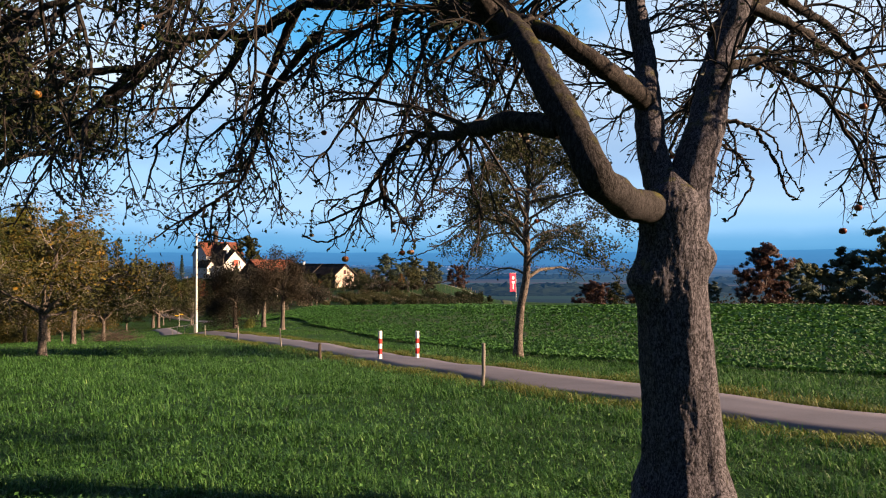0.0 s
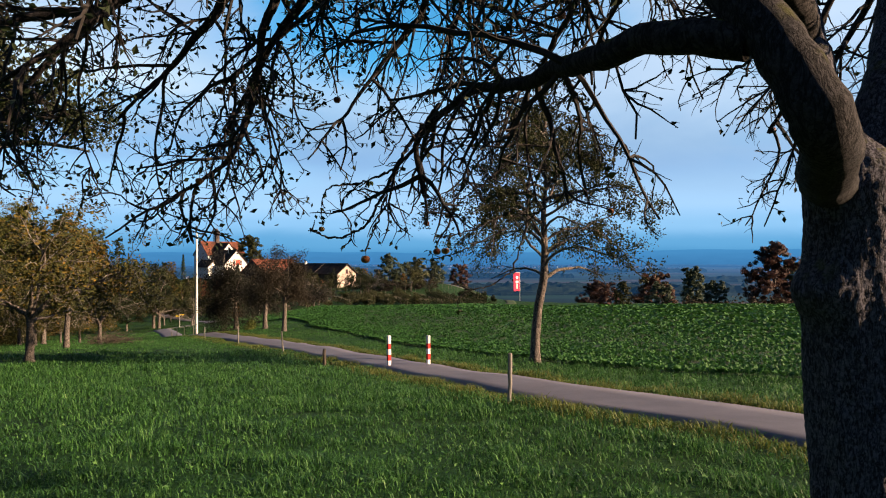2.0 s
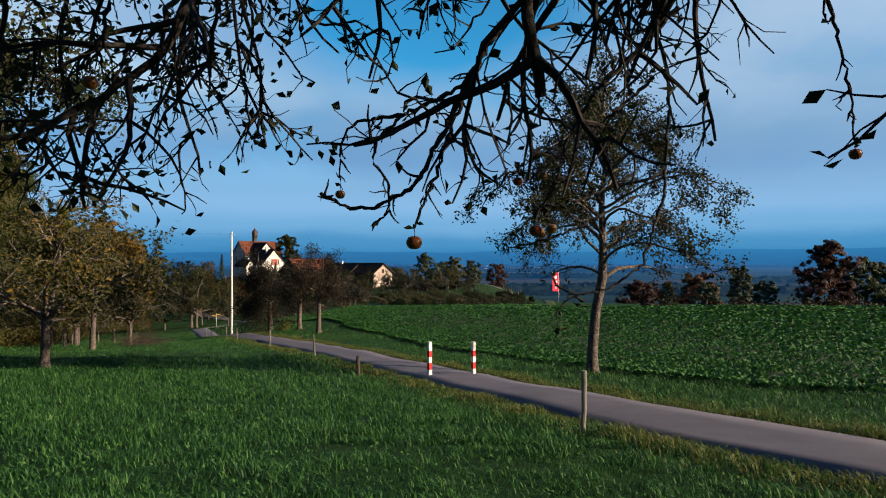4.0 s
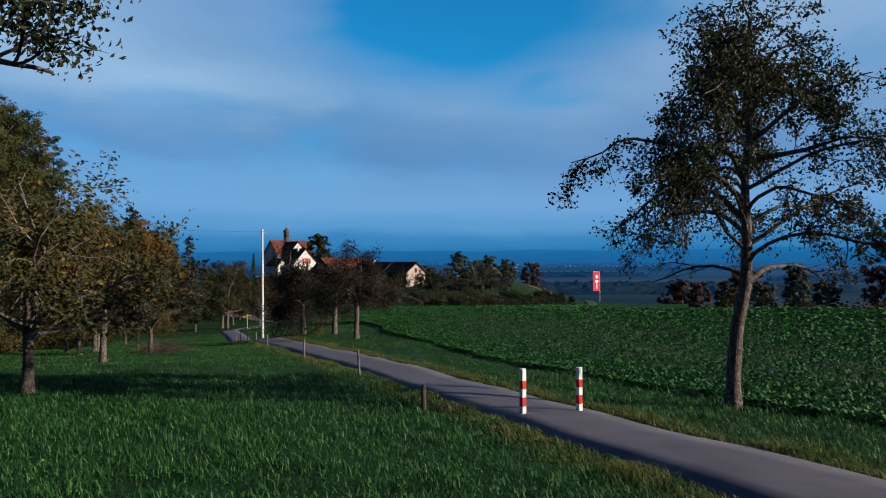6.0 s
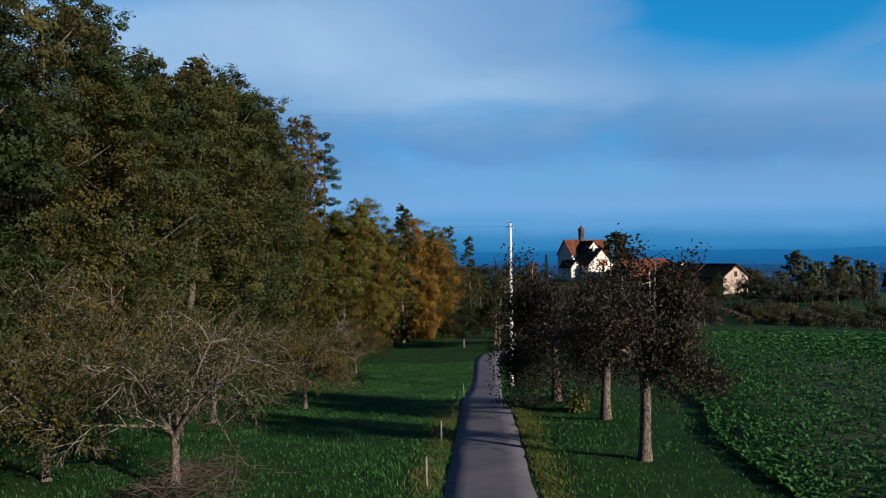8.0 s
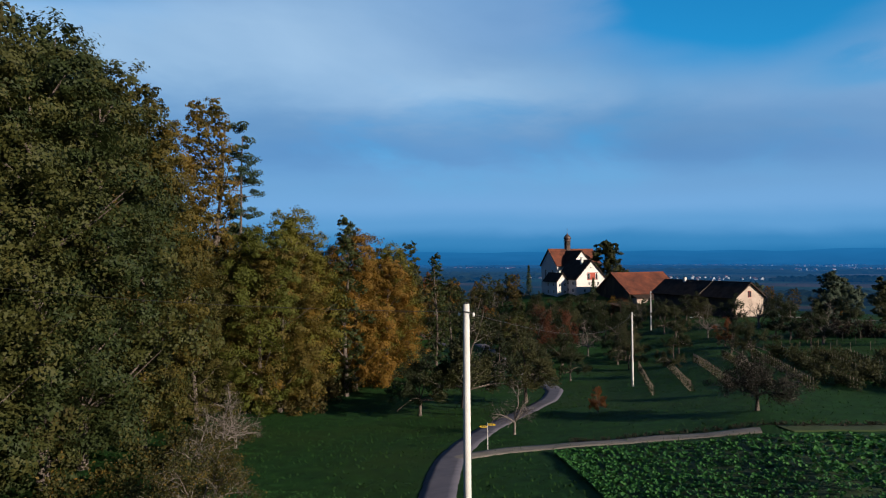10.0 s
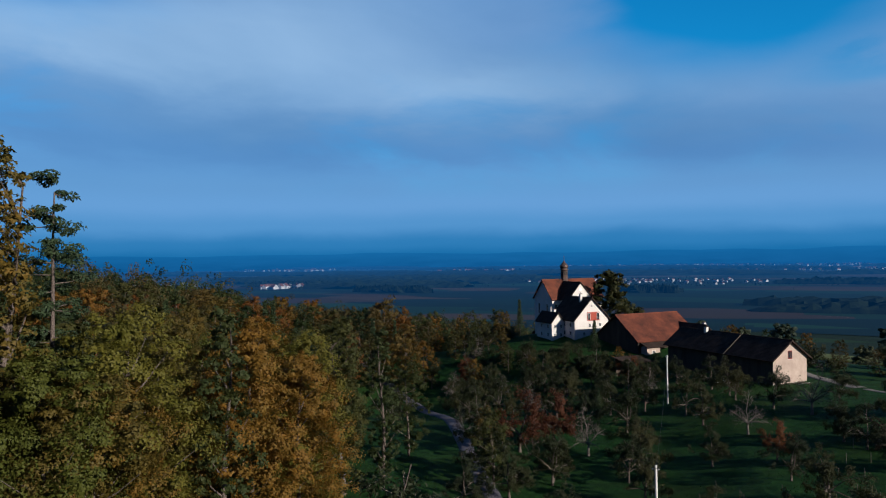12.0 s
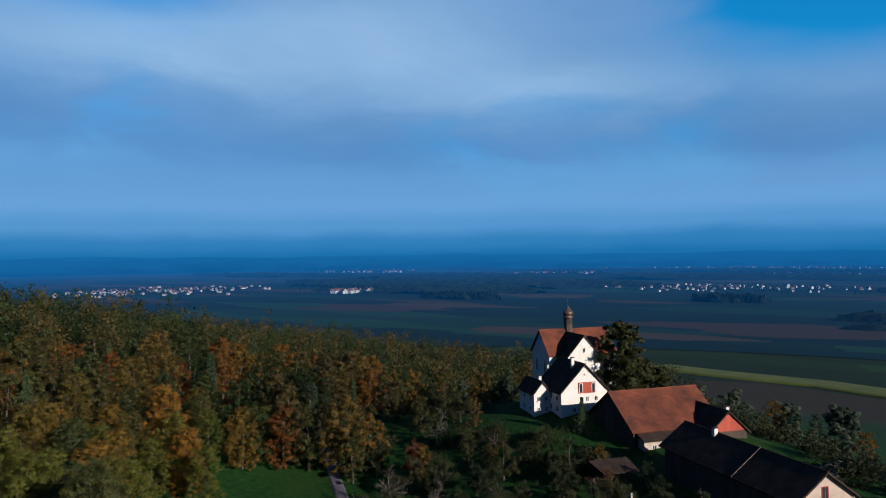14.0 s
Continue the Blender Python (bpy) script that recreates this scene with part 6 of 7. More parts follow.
def build_scrap():
    """Loose heaps of old boards along the barn."""
    rng = np.random.default_rng(91)
    for x, y, count in ((-48.4, 254.6, 9), (-37.2, 258.6, 8), (-34.6, 257.6, 6)):
        heap = thing("scrap_heap", "loose heap of pale old boards beside the barn", "scrap", Matrix.Translation((x, y, ground_z(x, y))), "scrap heaps by the barn")
        for k in range(count):
            ln, wd = rng.uniform(1.2, 2.6), rng.uniform(0.2, 0.6)
            m = pose(rng.normal(0, 0.7), rng.normal(0, 0.5), 0.1 + 0.09 * k, rng.normal(0, 9), rng.normal(0, 14), rng.uniform(0, 180))
            part("board", Geo().box(-ln / 2, ln / 2, -wd / 2, wd / 2, -0.03, 0.03).mesh("board", M_WHITE if k % 3 == 0 else M_STAKE), heap, "white painted board" if k % 3 == 0 else "", at=m)


build_scrap()


# ---- posts, poles, cables, signs ----
def on_ground(x, y, turn=0.0, lean=0.0):
    return Matrix.Translation((x, y, ground_z(x, y))) @ Matrix.Rotation(turn, 4, "Z") @ Matrix.Rotation(lean, 4, "Y")


def build_bollards():
    for x, y in ((-2.25, 25.15), (-0.95, 25.95)):
        b = thing("bollard", "white wooden bollard with red bands at the lane's edge", "bollard", on_ground(x, y, 0.6), "bollards at the lane")
        s = 0.058
        z = -0.2
        for k, (top, mat) in enumerate(((0.22, M_WHITE), (0.42, M_RED), (0.60, M_WHITE), (0.78, M_RED), (1.03, M_WHITE))):
            g = Geo()
            c = 0.012
            sec = [(-s + c, -s), (s - c, -s), (s, -s + c), (s, s - c), (s - c, s), (-s + c, s), (-s, s - c), (-s, -s + c)]
            hi = top - 0.001
            v = [(px, py, z) for px, py in sec] + [(px, py, hi) for px, py in sec]
            g.add(v, [(q, (q + 1) % 8, 8 + (q + 1) % 8, 8 + q) for q in range(8)])
            g.f += [list(range(7, -1, -1)), list(range(8, 16))]
            part("red_band" if mat is M_RED else "shaft", g.mesh("band", mat), b)
            z = top
        part("cap", Geo().tube([(0, 0, 1.03), (0, 0, 1.045), (0, 0, 1.055)], [0.074, 0.066, 0.02], 8, True).mesh("cap", M_WHITE), b)


build_bollards()


def post_mesh(seed, high, r, mat):
    rng = np.random.default_rng(seed)
    zs = np.linspace(-0.25, high, 7)
    return Geo().tube([(rng.normal(0, 0.006), rng.normal(0, 0.006), z) for z in zs], r * (1 + rng.normal(0, 0.05, 7)), 9, True).mesh("post", mat, False)


def build_fence_posts():
    stake = [post_mesh(k, 0.98, 0.04, M_POST) for k in range(3)]
    for k, (x, y, lean, size) in enumerate(((0.86, 15.2, 0.03, 1.0), (-7.8, 33.9, -0.14, 1.0), (-13.0, 44.6, 0.0, 1.0), (-18.6, 55.0, 0.03, 0.9), (-21.6, 61.0, -0.05, 0.9), (-25.0, 68.0, 0.02, 0.9), (-27.8, 73.6, 0.0, 0.9), (-30.8, 80, 0.05, 0.9))):
        p = thing("fence_post", "weathered round wooden fence post beside the lane", "post", on_ground(x, y, k * 1.3, lean), "posts along the lane")
        part("post", stake[k % 3], p, at=Matrix.Scale(size, 4))
        part("insulator", Geo().tube([(0.035, 0, 0.72 * size), (0.075, 0, 0.72 * size), (0.085, 0, 0.74 * size)], [0.012, 0.014, 0.006], 6, True).mesh("insulator", M_BLACK), p)
    p = thing("fence_post", "short dark wooden stump post beside the lane", "post", on_ground(-4.55, 26.0, 0.2), "posts along the lane")
    part("post", post_mesh(9, 0.62, 0.055, M_BARNWOOD), p)
    part("cap", Geo().tube([(0, 0, 0.62), (0, 0, 0.65)], [0.06, 0.045], 8, True).mesh("cap", M_BLACK), p)


build_fence_posts()


def build_pole(x, y, top, label, arms=True):
    z = ground_z(x, y)
    p = thing("utility_pole", label, "pole", Matrix.Translation((x, y, z)), "poles of the overhead line")
    h = top - z
    part("mast", Geo().tube([(0, 0, -0.6), (0, 0, 1.2), (0, 0, h * 0.5), (0, 0, h)], [0.175, 0.165, 0.135, 0.105], 12, True).mesh("mast", M_POLE, True), p)
    part("collar", Geo().tube([(0, 0, 0.9), (0, 0, 1.05)], [0.19, 0.19], 12, True).mesh("collar", M_POLE), p)
    part("cap", Geo().tube([(0, 0, h + 0.002), (0, 0, h + 0.05)], [0.115, 0.06], 12, True).mesh("cap", M_BLACK), p)
    if arms:
        part("bracket", Geo().tube([(-0.28, 0, h - 0.30), (0.0, -0.13, h - 0.26), (0.28, 0, h - 0.30)], [0.022] * 3, 6, True).mesh("bracket", M_BLACK), p)
        for s in (-1, 1):
            part("insulator", Geo().tube([(s * 0.27, 0, h - 0.42), (s * 0.27, 0, h - 0.36), (s * 0.27, 0, h - 0.28)], [0.03, 0.05, 0.02], 8, True).mesh("insulator", M_WHITE), p)


build_pole(-31.0, 88.3, 4.6, "tall pale pole with cables beside the lane")
build_pole(-43.6, 165.5, -1.7, "pale pole standing in the hollow orchard")
build_pole(-56.9, 241.5, -2.6, "pale pole below the farm buildings")


def build_cable(a, b, sag):
    a, b = Vector(a), Vector(b)
    pts = [a.lerp(b, t) - Vector((0, 0, 4 * sag * t * (1 - t))) for t in np.linspace(0, 1, 24)]
    tagged(part("cable", Geo().tube(pts, [0.008] * 24, 5).mesh("cable", M_WIRE)), "thin dark overhead cable between poles", "cable")


build_cable((-31.0, 88.3, 4.32), (-43.6, 165.5, -1.98), 1.6)
build_cable((-43.6, 165.5, -1.98), (-56.9, 241.5, -2.88), 1.4)
build_cable((-56.9, 241.5, -2.88), (-77.0, 283.0, -3.2), 0.7)
build_cable((-31.0, 88.3, 4.32), (-76.0, 76.0, 9.0), 1.2)


def build_banner():
    x, y = 18.6, 179.0
    b = thing("banner", "tall red banner with a white emblem on a white mast", "banner", on_ground(x, y, 0.6))
    part("mast", Geo().tube([(0, 0, -0.4), (0, 0, 3), (0, 0, 7.4)], [0.06, 0.055, 0.04], 8, True).mesh("mast", M_WHITE, True), b)
    n, m = 9, 15
    u, v = np.meshgrid(np.linspace(0, 1, n), np.linspace(0, 1, m))
    px, pz = -0.06 - 2.0 * u, 2.6 + 4.6 * v
    py = 0.10 * np.sin(u * 5 + v * 2) * u
    f0 = np.stack((px, py - 0.012, pz), -1).reshape(-1, 3)
    f1 = np.stack((px, py + 0.012, pz), -1).reshape(-1, 3)
    i, j = np.meshgrid(np.arange(m - 1), np.arange(n - 1), indexing="ij")
    q = np.stack((i * n + j, i * n + j + 1, (i + 1) * n + j + 1, (i + 1) * n + j), -1).reshape(-1, 4)
    cloth = part("cloth", Geo().add(f0, q).add(f1, q[:, ::-1]).mesh("cloth", M_BANNER, True), b)
    part("emblem", Geo().tube([(-1.05, -0.14, 6.0), (-1.05, -0.16, 6.0)], [0.42, 0.42], 14, True).mesh("emblem", M_WHITE), cloth)
    part("emblem", Geo().box(-1.5, -0.6, -0.16, -0.14, 4.6, 5.2).mesh("emblem", M_WHITE), cloth)
    part("stripe", Geo().box(-1.2, -0.9, -0.16, -0.14, 3.2, 4.4).mesh("stripe", M_WHITE), cloth)
    part("arm", Geo().tube([(0, 0, 7.25), (-1.0, 0.02, 7.25), (-2.1, 0, 7.25)], [0.03] * 3, 6, True).mesh("arm", M_WHITE), b)


build_banner()


def build_signpost():
    s = thing("signpost", "slim footpath signpost with yellow direction plates", "sign", on_ground(-45.9, 122.3, 0.3))
    part("post", Geo().tube([(0, 0, -0.3), (0, 0, 1.2), (0, 0, 2.35)], [0.035] * 3, 8, True).mesh("post", M_POLE), s)
    for z, d in ((2.12, 1), (1.92, -1)):
        pl = part("plate", Geo().add([(0.05 * d, -0.05, z), (0.6 * d, -0.05, z), (0.72 * d, -0.05, z + 0.08), (0.6 * d, -0.05, z + 0.16), (0.05 * d, -0.05, z + 0.16),
                                     (0.05 * d, -0.03, z), (0.6 * d, -0.03, z), (0.72 * d, -0.03, z + 0.08), (0.6 * d, -0.03, z + 0.16), (0.05 * d, -0.03, z + 0.16)], [(0, 1, 6, 5), (1, 2, 7, 6), (2, 3, 8, 7), (3, 4, 9, 8), (4, 0, 5, 9)]).mesh("plate", M_YELLOW), s)
        me = pl.data
        bm = bmesh.new()
        bm.from_mesh(me)
        bmesh.ops.holes_fill(bm, edges=bm.edges, sides=0)
        bmesh.ops.recalc_face_normals(bm, faces=bm.faces)
        bm.to_mesh(me)
        bm.free()
        part("line", Geo().box(min(0.12 * d, 0.5 * d), max(0.12 * d, 0.5 * d), -0.056, -0.051, z + 0.06, z + 0.10).mesh("line", M_BLACK), pl)


build_signpost()


# ---- field, vineyard, hedges, grass ----
def field_edge(y):
    return np.interp(y, [-10, 10, 18.5, 24, 28.5, 34.7, 39, 45, 57, 64, 70, 88, 100, 112, 122], [34, 17.5, 10.5, 5.4, 3.0, 0.3, -1.6, -4.2, -8.9, -12.2, -13.6, -20, -27, -34, -40])


def field_end(x):
    """The field's far side along the gravel lane."""
    return np.interp(x, [-45, -41, -33, -23, -17, -4, 8, 16, 30, 80], [119, 121.5, 124, 125.6, 130, 138.5, 148.5, 160, 150, 112])


def build_field():
    rng = np.random.default_rng(8)
    n = 66000
    y = -6 + 165 * rng.random(n) ** 1.55
    x = field_edge(y) + 76 * rng.random(n) ** 2.0
    row = np.round((x * 0.90 + y * 0.42) / 0.5) * 0.5
    off = row - (x * 0.90 + y * 0.42)
    x, y = x + off * 0.55 + rng.normal(0, 0.13, n), y + off * 0.26 + rng.normal(0, 0.12, n)
    keep = (x > field_edge(y)) & (y < field_end(x) - 0.6)
    x, y = x[keep], y[keep]
    n = len(x)
    z = height(x, y)
    far = np.clip((x - field_edge(y)) / 16, 0.8, 3.0) * (1 + np.clip(y - 75, 0, 60) / 60)
    g = Geo()
    for k in range(5):
        a = rng.uniform(0, 2 * np.pi, n)
        d = np.stack((np.cos(a), np.sin(a), rng.uniform(0.3, 1.8, n)), 1)
        d /= np.linalg.norm(d, axis=1)[:, None]
        s = np.stack((-np.sin(a), np.cos(a), np.zeros(n)), 1)
        ln = (rng.uniform(0.12, 0.31, n) * far ** 0.6)[:, None]
        c = np.stack((x, y, z + 0.03), 1) + d * 0.06
        tip = c + d * ln
        tip[:, 2] -= ln[:, 0] * 0.22
        w = ln * 0.30 * far[:, None] ** 0.4
        mid = c + d * ln * 0.6
        v = np.stack((c, mid + s * w, tip, mid - s * w), 1)
        q = np.arange(n)[:, None] * 4
        g.add(v, np.concatenate((q + (0, 1, 2), q + (0, 2, 3))))
    tagged(part("beet_field", g.mesh("beet_field", M_BEET)), "broad green beet field with dense leaf rosettes", "crop", kind="stuff")
    # bare soil under the leaves
    ys = np.arange(-6, 164, 1.5)
    us = np.linspace(0, 1, 60) ** 1.6
    gy, gu = np.meshgrid(ys, us, indexing="ij")
    gx = field_edge(gy) + gu * 74
    m = len(us)
    i, j = np.meshgrid(np.arange(len(ys) - 1), np.arange(m - 1), indexing="ij")
    s = Geo().add(np.stack((gx, gy, height(gx, gy) + 0.035), -1), np.stack((i * m + j, i * m + j + 1, (i + 1) * m + j + 1, (i + 1) * m + j), -1)[(gy < field_end(gx) - 0.4)[1:, 1:]].reshape(-1, 4))
    tagged(part("field_soil", s.mesh("field_soil", M_FIELDSOIL, True)), "dark soil with low weeds under the beet leaves", "soil", kind="structure")


build_field()


def road_distance(x, y):
    c = smooth_line(ROAD, 1.5)[:80]
    out = np.full(len(x), 1e9)
    for p in c:
        out = np.minimum(out, (x - p[0]) ** 2 + (y - p[1]) ** 2)
    return np.sqrt(out)


def blades(x, y, long, wide, mat, name, label, rng):
    n = len(x)
    z = height(x, y) - 0.01
    a = rng.uniform(0, 2 * np.pi, n)
    lean = rng.uniform(0.1, 1.1, n)
    d = np.stack((np.cos(a) * lean, np.sin(a) * lean, np.ones(n)), 1)
    d /= np.linalg.norm(d, axis=1)[:, None]
    s = np.stack((-np.sin(a), np.cos(a), np.zeros(n)), 1) * (wide * rng.uniform(0.6, 1.3, n))[:, None]
    c = np.stack((x, y, z), 1)
    ln = (long * rng.uniform(0.5, 1.4, n))[:, None]
    mid = c + d * ln * 0.6
    tip = c + d * ln + np.stack((np.cos(a), np.sin(a), -0.5 * np.ones(n)), 1) * ln * 0.35
    v = np.stack((c - s, c + s, mid + s * 0.8, mid - s * 0.8, tip), 1)
    q = np.arange(n)[:, None] * 5
    g = Geo().add(v, np.concatenate((q + (0, 1, 2), q + (0, 2, 3), q + (3, 2, 4))))
    tagged(part(name, g.mesh(name, mat)), label, "grass", kind="stuff")


def build_grass():
    rng = np.random.default_rng(9)
    n = 330000
    r = 2.2 + 34 * rng.random(n) ** 1.9
    a = rng.uniform(-0.95, 0.75, n)
    x, y = r * np.sin(a) - 0.5, r * np.cos(a)
    rd = road_distance(x, y)
    clump = np.array([noise.noise(Vector((px * 1.3, py * 1.3, 0))) for px, py in zip(x, y)])
    ok = (rd > 1.5) & (x < field_edge(y) + 0.3) & (rng.random(n) < 0.75 + clump)
    x, y, r, clump = x[ok], y[ok], r[ok], clump[ok]
    grow_by = 1 + np.clip(r - 6, 0, 40) * 0.03
    blades(x, y, (0.085 + 0.13 * np.clip(clump, 0, 1)) * grow_by, 0.0050 * grow_by ** 1.6, M_GRASS, "grass", "short green meadow grass with clover leaves", rng)
    # the meadow further down the lane
    m = 330000
    y = 14 + 92 * rng.random(m) ** 1.35
    lx = np.interp(y, [p[1] for p in ROAD[:20]], [p[0] for p in ROAD[:20]])
    x = np.where(rng.random(m) < 0.72, lx - 1.4 - 32 * rng.random(m) ** 1.6, lx + 1.4 + 12 * rng.random(m))
    clump = np.array([noise.noise(Vector((px * 0.7, py * 0.7, 2))) + 0.5 * noise.noise(Vector((px * 0.12, py * 0.12, 9))) for px, py in zip(x, y)])
    ok = (road_distance(x, y) > 1.45) & (x < field_edge(y) + 0.2) & (rng.random(m) < 0.7 + clump)
    x, y, clump = x[ok], y[ok], clump[ok]
    m = len(x)
    wide = (0.010 + 0.00022 * np.clip(y - 20, 0, 80)) * rng.uniform(0.7, 1.4, m)
    long = (0.085 + 0.09 * np.clip(clump, 0, 1)) * rng.uniform(0.5, 1.4, m)
    a = rng.uniform(0, 2 * np.pi, m)
    root = np.stack((x, y, height(x, y) - 0.01), 1)
    s = np.stack((-np.sin(a) * wide, np.cos(a) * wide, 0 * a), 1)
    lean = rng.uniform(0.2, 1.3, m) * long
    tip = root + np.stack((np.cos(a) * lean, np.sin(a) * lean, long), 1)
    g = Geo().add(np.stack((root - s, root + s, tip), 1), np.arange(m * 3).reshape(-1, 3))
    tagged(part("meadow_grass", g.mesh("meadow_grass", M_GRASS)), "green meadow grass under the orchard trees", "grass", kind="stuff")
    # rough pasture on the slopes further down
    m = 90000
    y = 100 + 165 * rng.random(m) ** 1.1
    x = -10 - 100 * rng.random(m)
    lane = np.array(smooth_line(ROAD, 1.5))
    near = np.full(m, 1e9)
    for p in lane:
        near = np.minimum(near, (x - p[0]) ** 2 + (y - p[1]) ** 2)
    clump = np.array([noise.noise(Vector((px * 0.3, py * 0.3, 5))) + 0.6 * noise.noise(Vector((px * 0.07, py * 0.07, 1))) for px, py in zip(x, y)])
    ok = (near > 2.6) & (rng.random(m) < 0.55 + clump)
    x, y, m = x[ok], y[ok], int(ok.sum())
    a, long = rng.uniform(0, 2 * np.pi, m), rng.uniform(0.10, 0.26, m)
    root = np.stack((x, y, height(x, y) - 0.02), 1)
    s = np.stack((-np.sin(a), np.cos(a), 0 * a), 1) * (long * 0.32)[:, None]
    tip = root + np.stack((np.cos(a) * long, np.sin(a) * long, long * 0.8), 1)
    g = Geo().add(np.stack((root - s, root + s, tip), 1), np.arange(m * 3).reshape(-1, 3))
    tagged(part("pasture_grass", g.mesh("pasture_grass", M_PASTURE)), "rough grass tufts on the orchard slope", "grass", kind="stuff")
    # longer yellowing grass along both edges of the lane
    c = smooth_line(ROAD, 0.05)
    c = c[(c[:, 1] > 2) & (c[:, 1] < 75)]
    m = 60000
    p = c[rng.integers(0, len(c), m)]
    side = np.where(rng.random(m) < 0.5, -1, 1) * (1.42 + np.abs(rng.normal(0, 0.42, m)))
    x, y = p[:, 0] + side * 0.87 + rng.normal(0, 0.05, m), p[:, 1] + side * 0.48
    tuft = np.array([noise.noise(Vector((px * 0.9, py * 0.9, 4))) for px, py in zip(x, y)])
    far = 1 + np.hypot(x, y) / 45
    blades(x, y, (0.12 + 0.20 * np.clip(tuft + 0.15, 0, 1)) * np.interp(y, [20, 45], [1.0, 0.75]), 0.0055 * far ** 1.2, M_DRYGRASS, "verge_grass", "long yellowing grass tufts along the lane's edge", rng)
    # broad leaves of clover and dandelion in the near sward
    k = 14000
    r = 2.3 + 20 * rng.random(k) ** 1.5
    a = rng.uniform(-0.9, 0.7, k)
    x, y = r * np.sin(a), r * np.cos(a)
    ok = (road_distance(x, y) > 1.8) & (x < field_edge(y))
    x, y = x[ok], y[ok]
    g = Geo().leaves(np.stack((x, y, height(x, y) + rng.uniform(0.03, 0.09, len(x))), 1), 0.042, rng, 0.7, 0.5)
    tagged(part("clover", g.mesh("clover", M_GRASS)), "broad clover and dandelion leaves in the meadow", "plant", kind="stuff")


build_grass()


def build_vineyard():
    stake = Geo().tube([(0, 0, -0.3), (0, 0, 0.6), (0, 0, 1.35)], [0.045, 0.04, 0.038], 5, True).mesh("stake", M_STAKE)
    rng = np.random.default_rng(14)
    vines = Geo()
    for row in range(13):
        x0, y0 = -47.7 + row * 4.35, 187.2 + row * 0.6 - max(0, row - 5) * 2.5
        d = np.array((0.27, -0.963))
        r = thing("vine_row", "row of thin vines on pale wooden stakes", "vines", Matrix.Translation((x0, y0, ground_z(x0, y0))), "rows of the vineyard")
        for k in range(30 - 4 * max(0, row - 8)):
            x, y = x0 + d[0] * k * 1.15, y0 + d[1] * k * 1.15
            part("stake", stake, r, at=Matrix.Translation((x - x0, y - y0, ground_z(x, y) - ground_z(x0, y0))) @ Matrix.Rotation(rng.normal(0, 0.04), 4, "X"))
        pts = []
        for k in range(320 if row < 3 else 1300):
            s = rng.uniform(0, 35 - 4.6 * max(0, row - 8))
            x, y = d[0] * s + rng.normal(0, 0.15), d[1] * s + rng.normal(0, 0.15)
            pts.append((x, y, ground_z(x0 + x, y0 + y) - ground_z(x0, y0) + rng.uniform(0.2, 1.1)))
        part("vine", Geo().leaves(np.array(pts), 0.3, rng, 0.7).mesh("vine", M_LEAF_DULL), r)
    # stakes of the upper plot behind the field
    for row in range(5):
        x0, y0 = -30 + row * 1.0, 190 + row * 7
        r = thing("vine_row", "row of pale stakes across the slope below the farm", "vines", Matrix.Translation((x0, y0, ground_z(x0, y0))), "rows of the vineyard")
        for k in range(15):
            x, y = x0 + k * 2.7, y0 + k * 0.55
            part("stake", stake, r, at=Matrix.Translation((x - x0, y - y0, ground_z(x, y) - ground_z(x0, y0))) @ Matrix.Rotation(rng.normal(0, 0.05), 4, "X"))


build_vineyard()


def hedge(name, label, pts, high, wide, count, size, mat, seed):
    """Bushes of uneven height along a line, each a dome of leaf tufts."""
    rng = np.random.default_rng(seed)
    c = smooth_line(pts, 0.6)
    run = 0.6 * len(c)
    bushes = max(3, int(run / (wide * 0.75)))
    at = c[np.linspace(0, len(c) - 1, bushes).astype(int)] + rng.normal(0, 0.4 * wide, (bushes, 2))
    tall = high * rng.uniform(0.55, 1.3, bushes)
    broad = np.maximum(0.45 * tall, wide * rng.uniform(0.5, 0.95, bushes))
    tufts = 16
    d = rng.normal(size=(bushes, tufts, 3))
    d[..., 2] = np.abs(d[..., 2])
    d /= np.linalg.norm(d, axis=2)[..., None]
    d *= rng.uniform(0.5, 1.0, (bushes, tufts, 1))
    b, t = rng.integers(0, bushes, count), rng.integers(0, tufts, count)
    o = d[b, t] + rng.normal(0, 0.13, (count, 3))
    x, y = at[b, 0] + o[:, 0] * broad[b], at[b, 1] + o[:, 1] * broad[b]
    z = height(x, y) + np.maximum(0.02, o[:, 2]) * tall[b]
    tagged(part(name, Geo().leaves(np.stack((x, y, z), 1), size, rng, 0.7).mesh(name, mat)), label, "hedge", kind="stuff")


hedge("hedge", "low dark hedge along the farm lane", [(-40, 125.9), (-30, 128.9), (-22, 130.6), (-15, 136)], 0.4, 0.4, 2600, 0.14, M_LEAF_DARK, 1)
hedge("hedge", "low dark bushes along the field side of the farm lane", [(-3, 145.5), (5, 152), (11, 162)], 1.0, 0.9, 3500, 0.24, M_LEAF_DULL, 12)
for pts, seed in (([(-26, 189), (-22, 175), (-17.5, 160)], 8), ([(-20.5, 186), (-16.5, 172), (-12, 157)], 9), ([(-13, 182), (-10, 171), (-6.5, 160)], 19), ([(-4, 180), (-1.5, 172), (1, 163)], 20), ([(4, 180), (8, 176), (11, 172)], 21)):
    hedge("hedge", "dark overgrown bush row between the vine stakes", pts, 2.3, 1.7, 6500, 0.26, M_LEAF_DULL, seed)
hedge("shrub", "dark shrub round the stem of a plum tree", [(-23.2, 75.6), (-21.6, 73.4), (-20.2, 71.4)], 4.4, 1.7, 9000, 0.13, M_LEAF_DARK, 15)
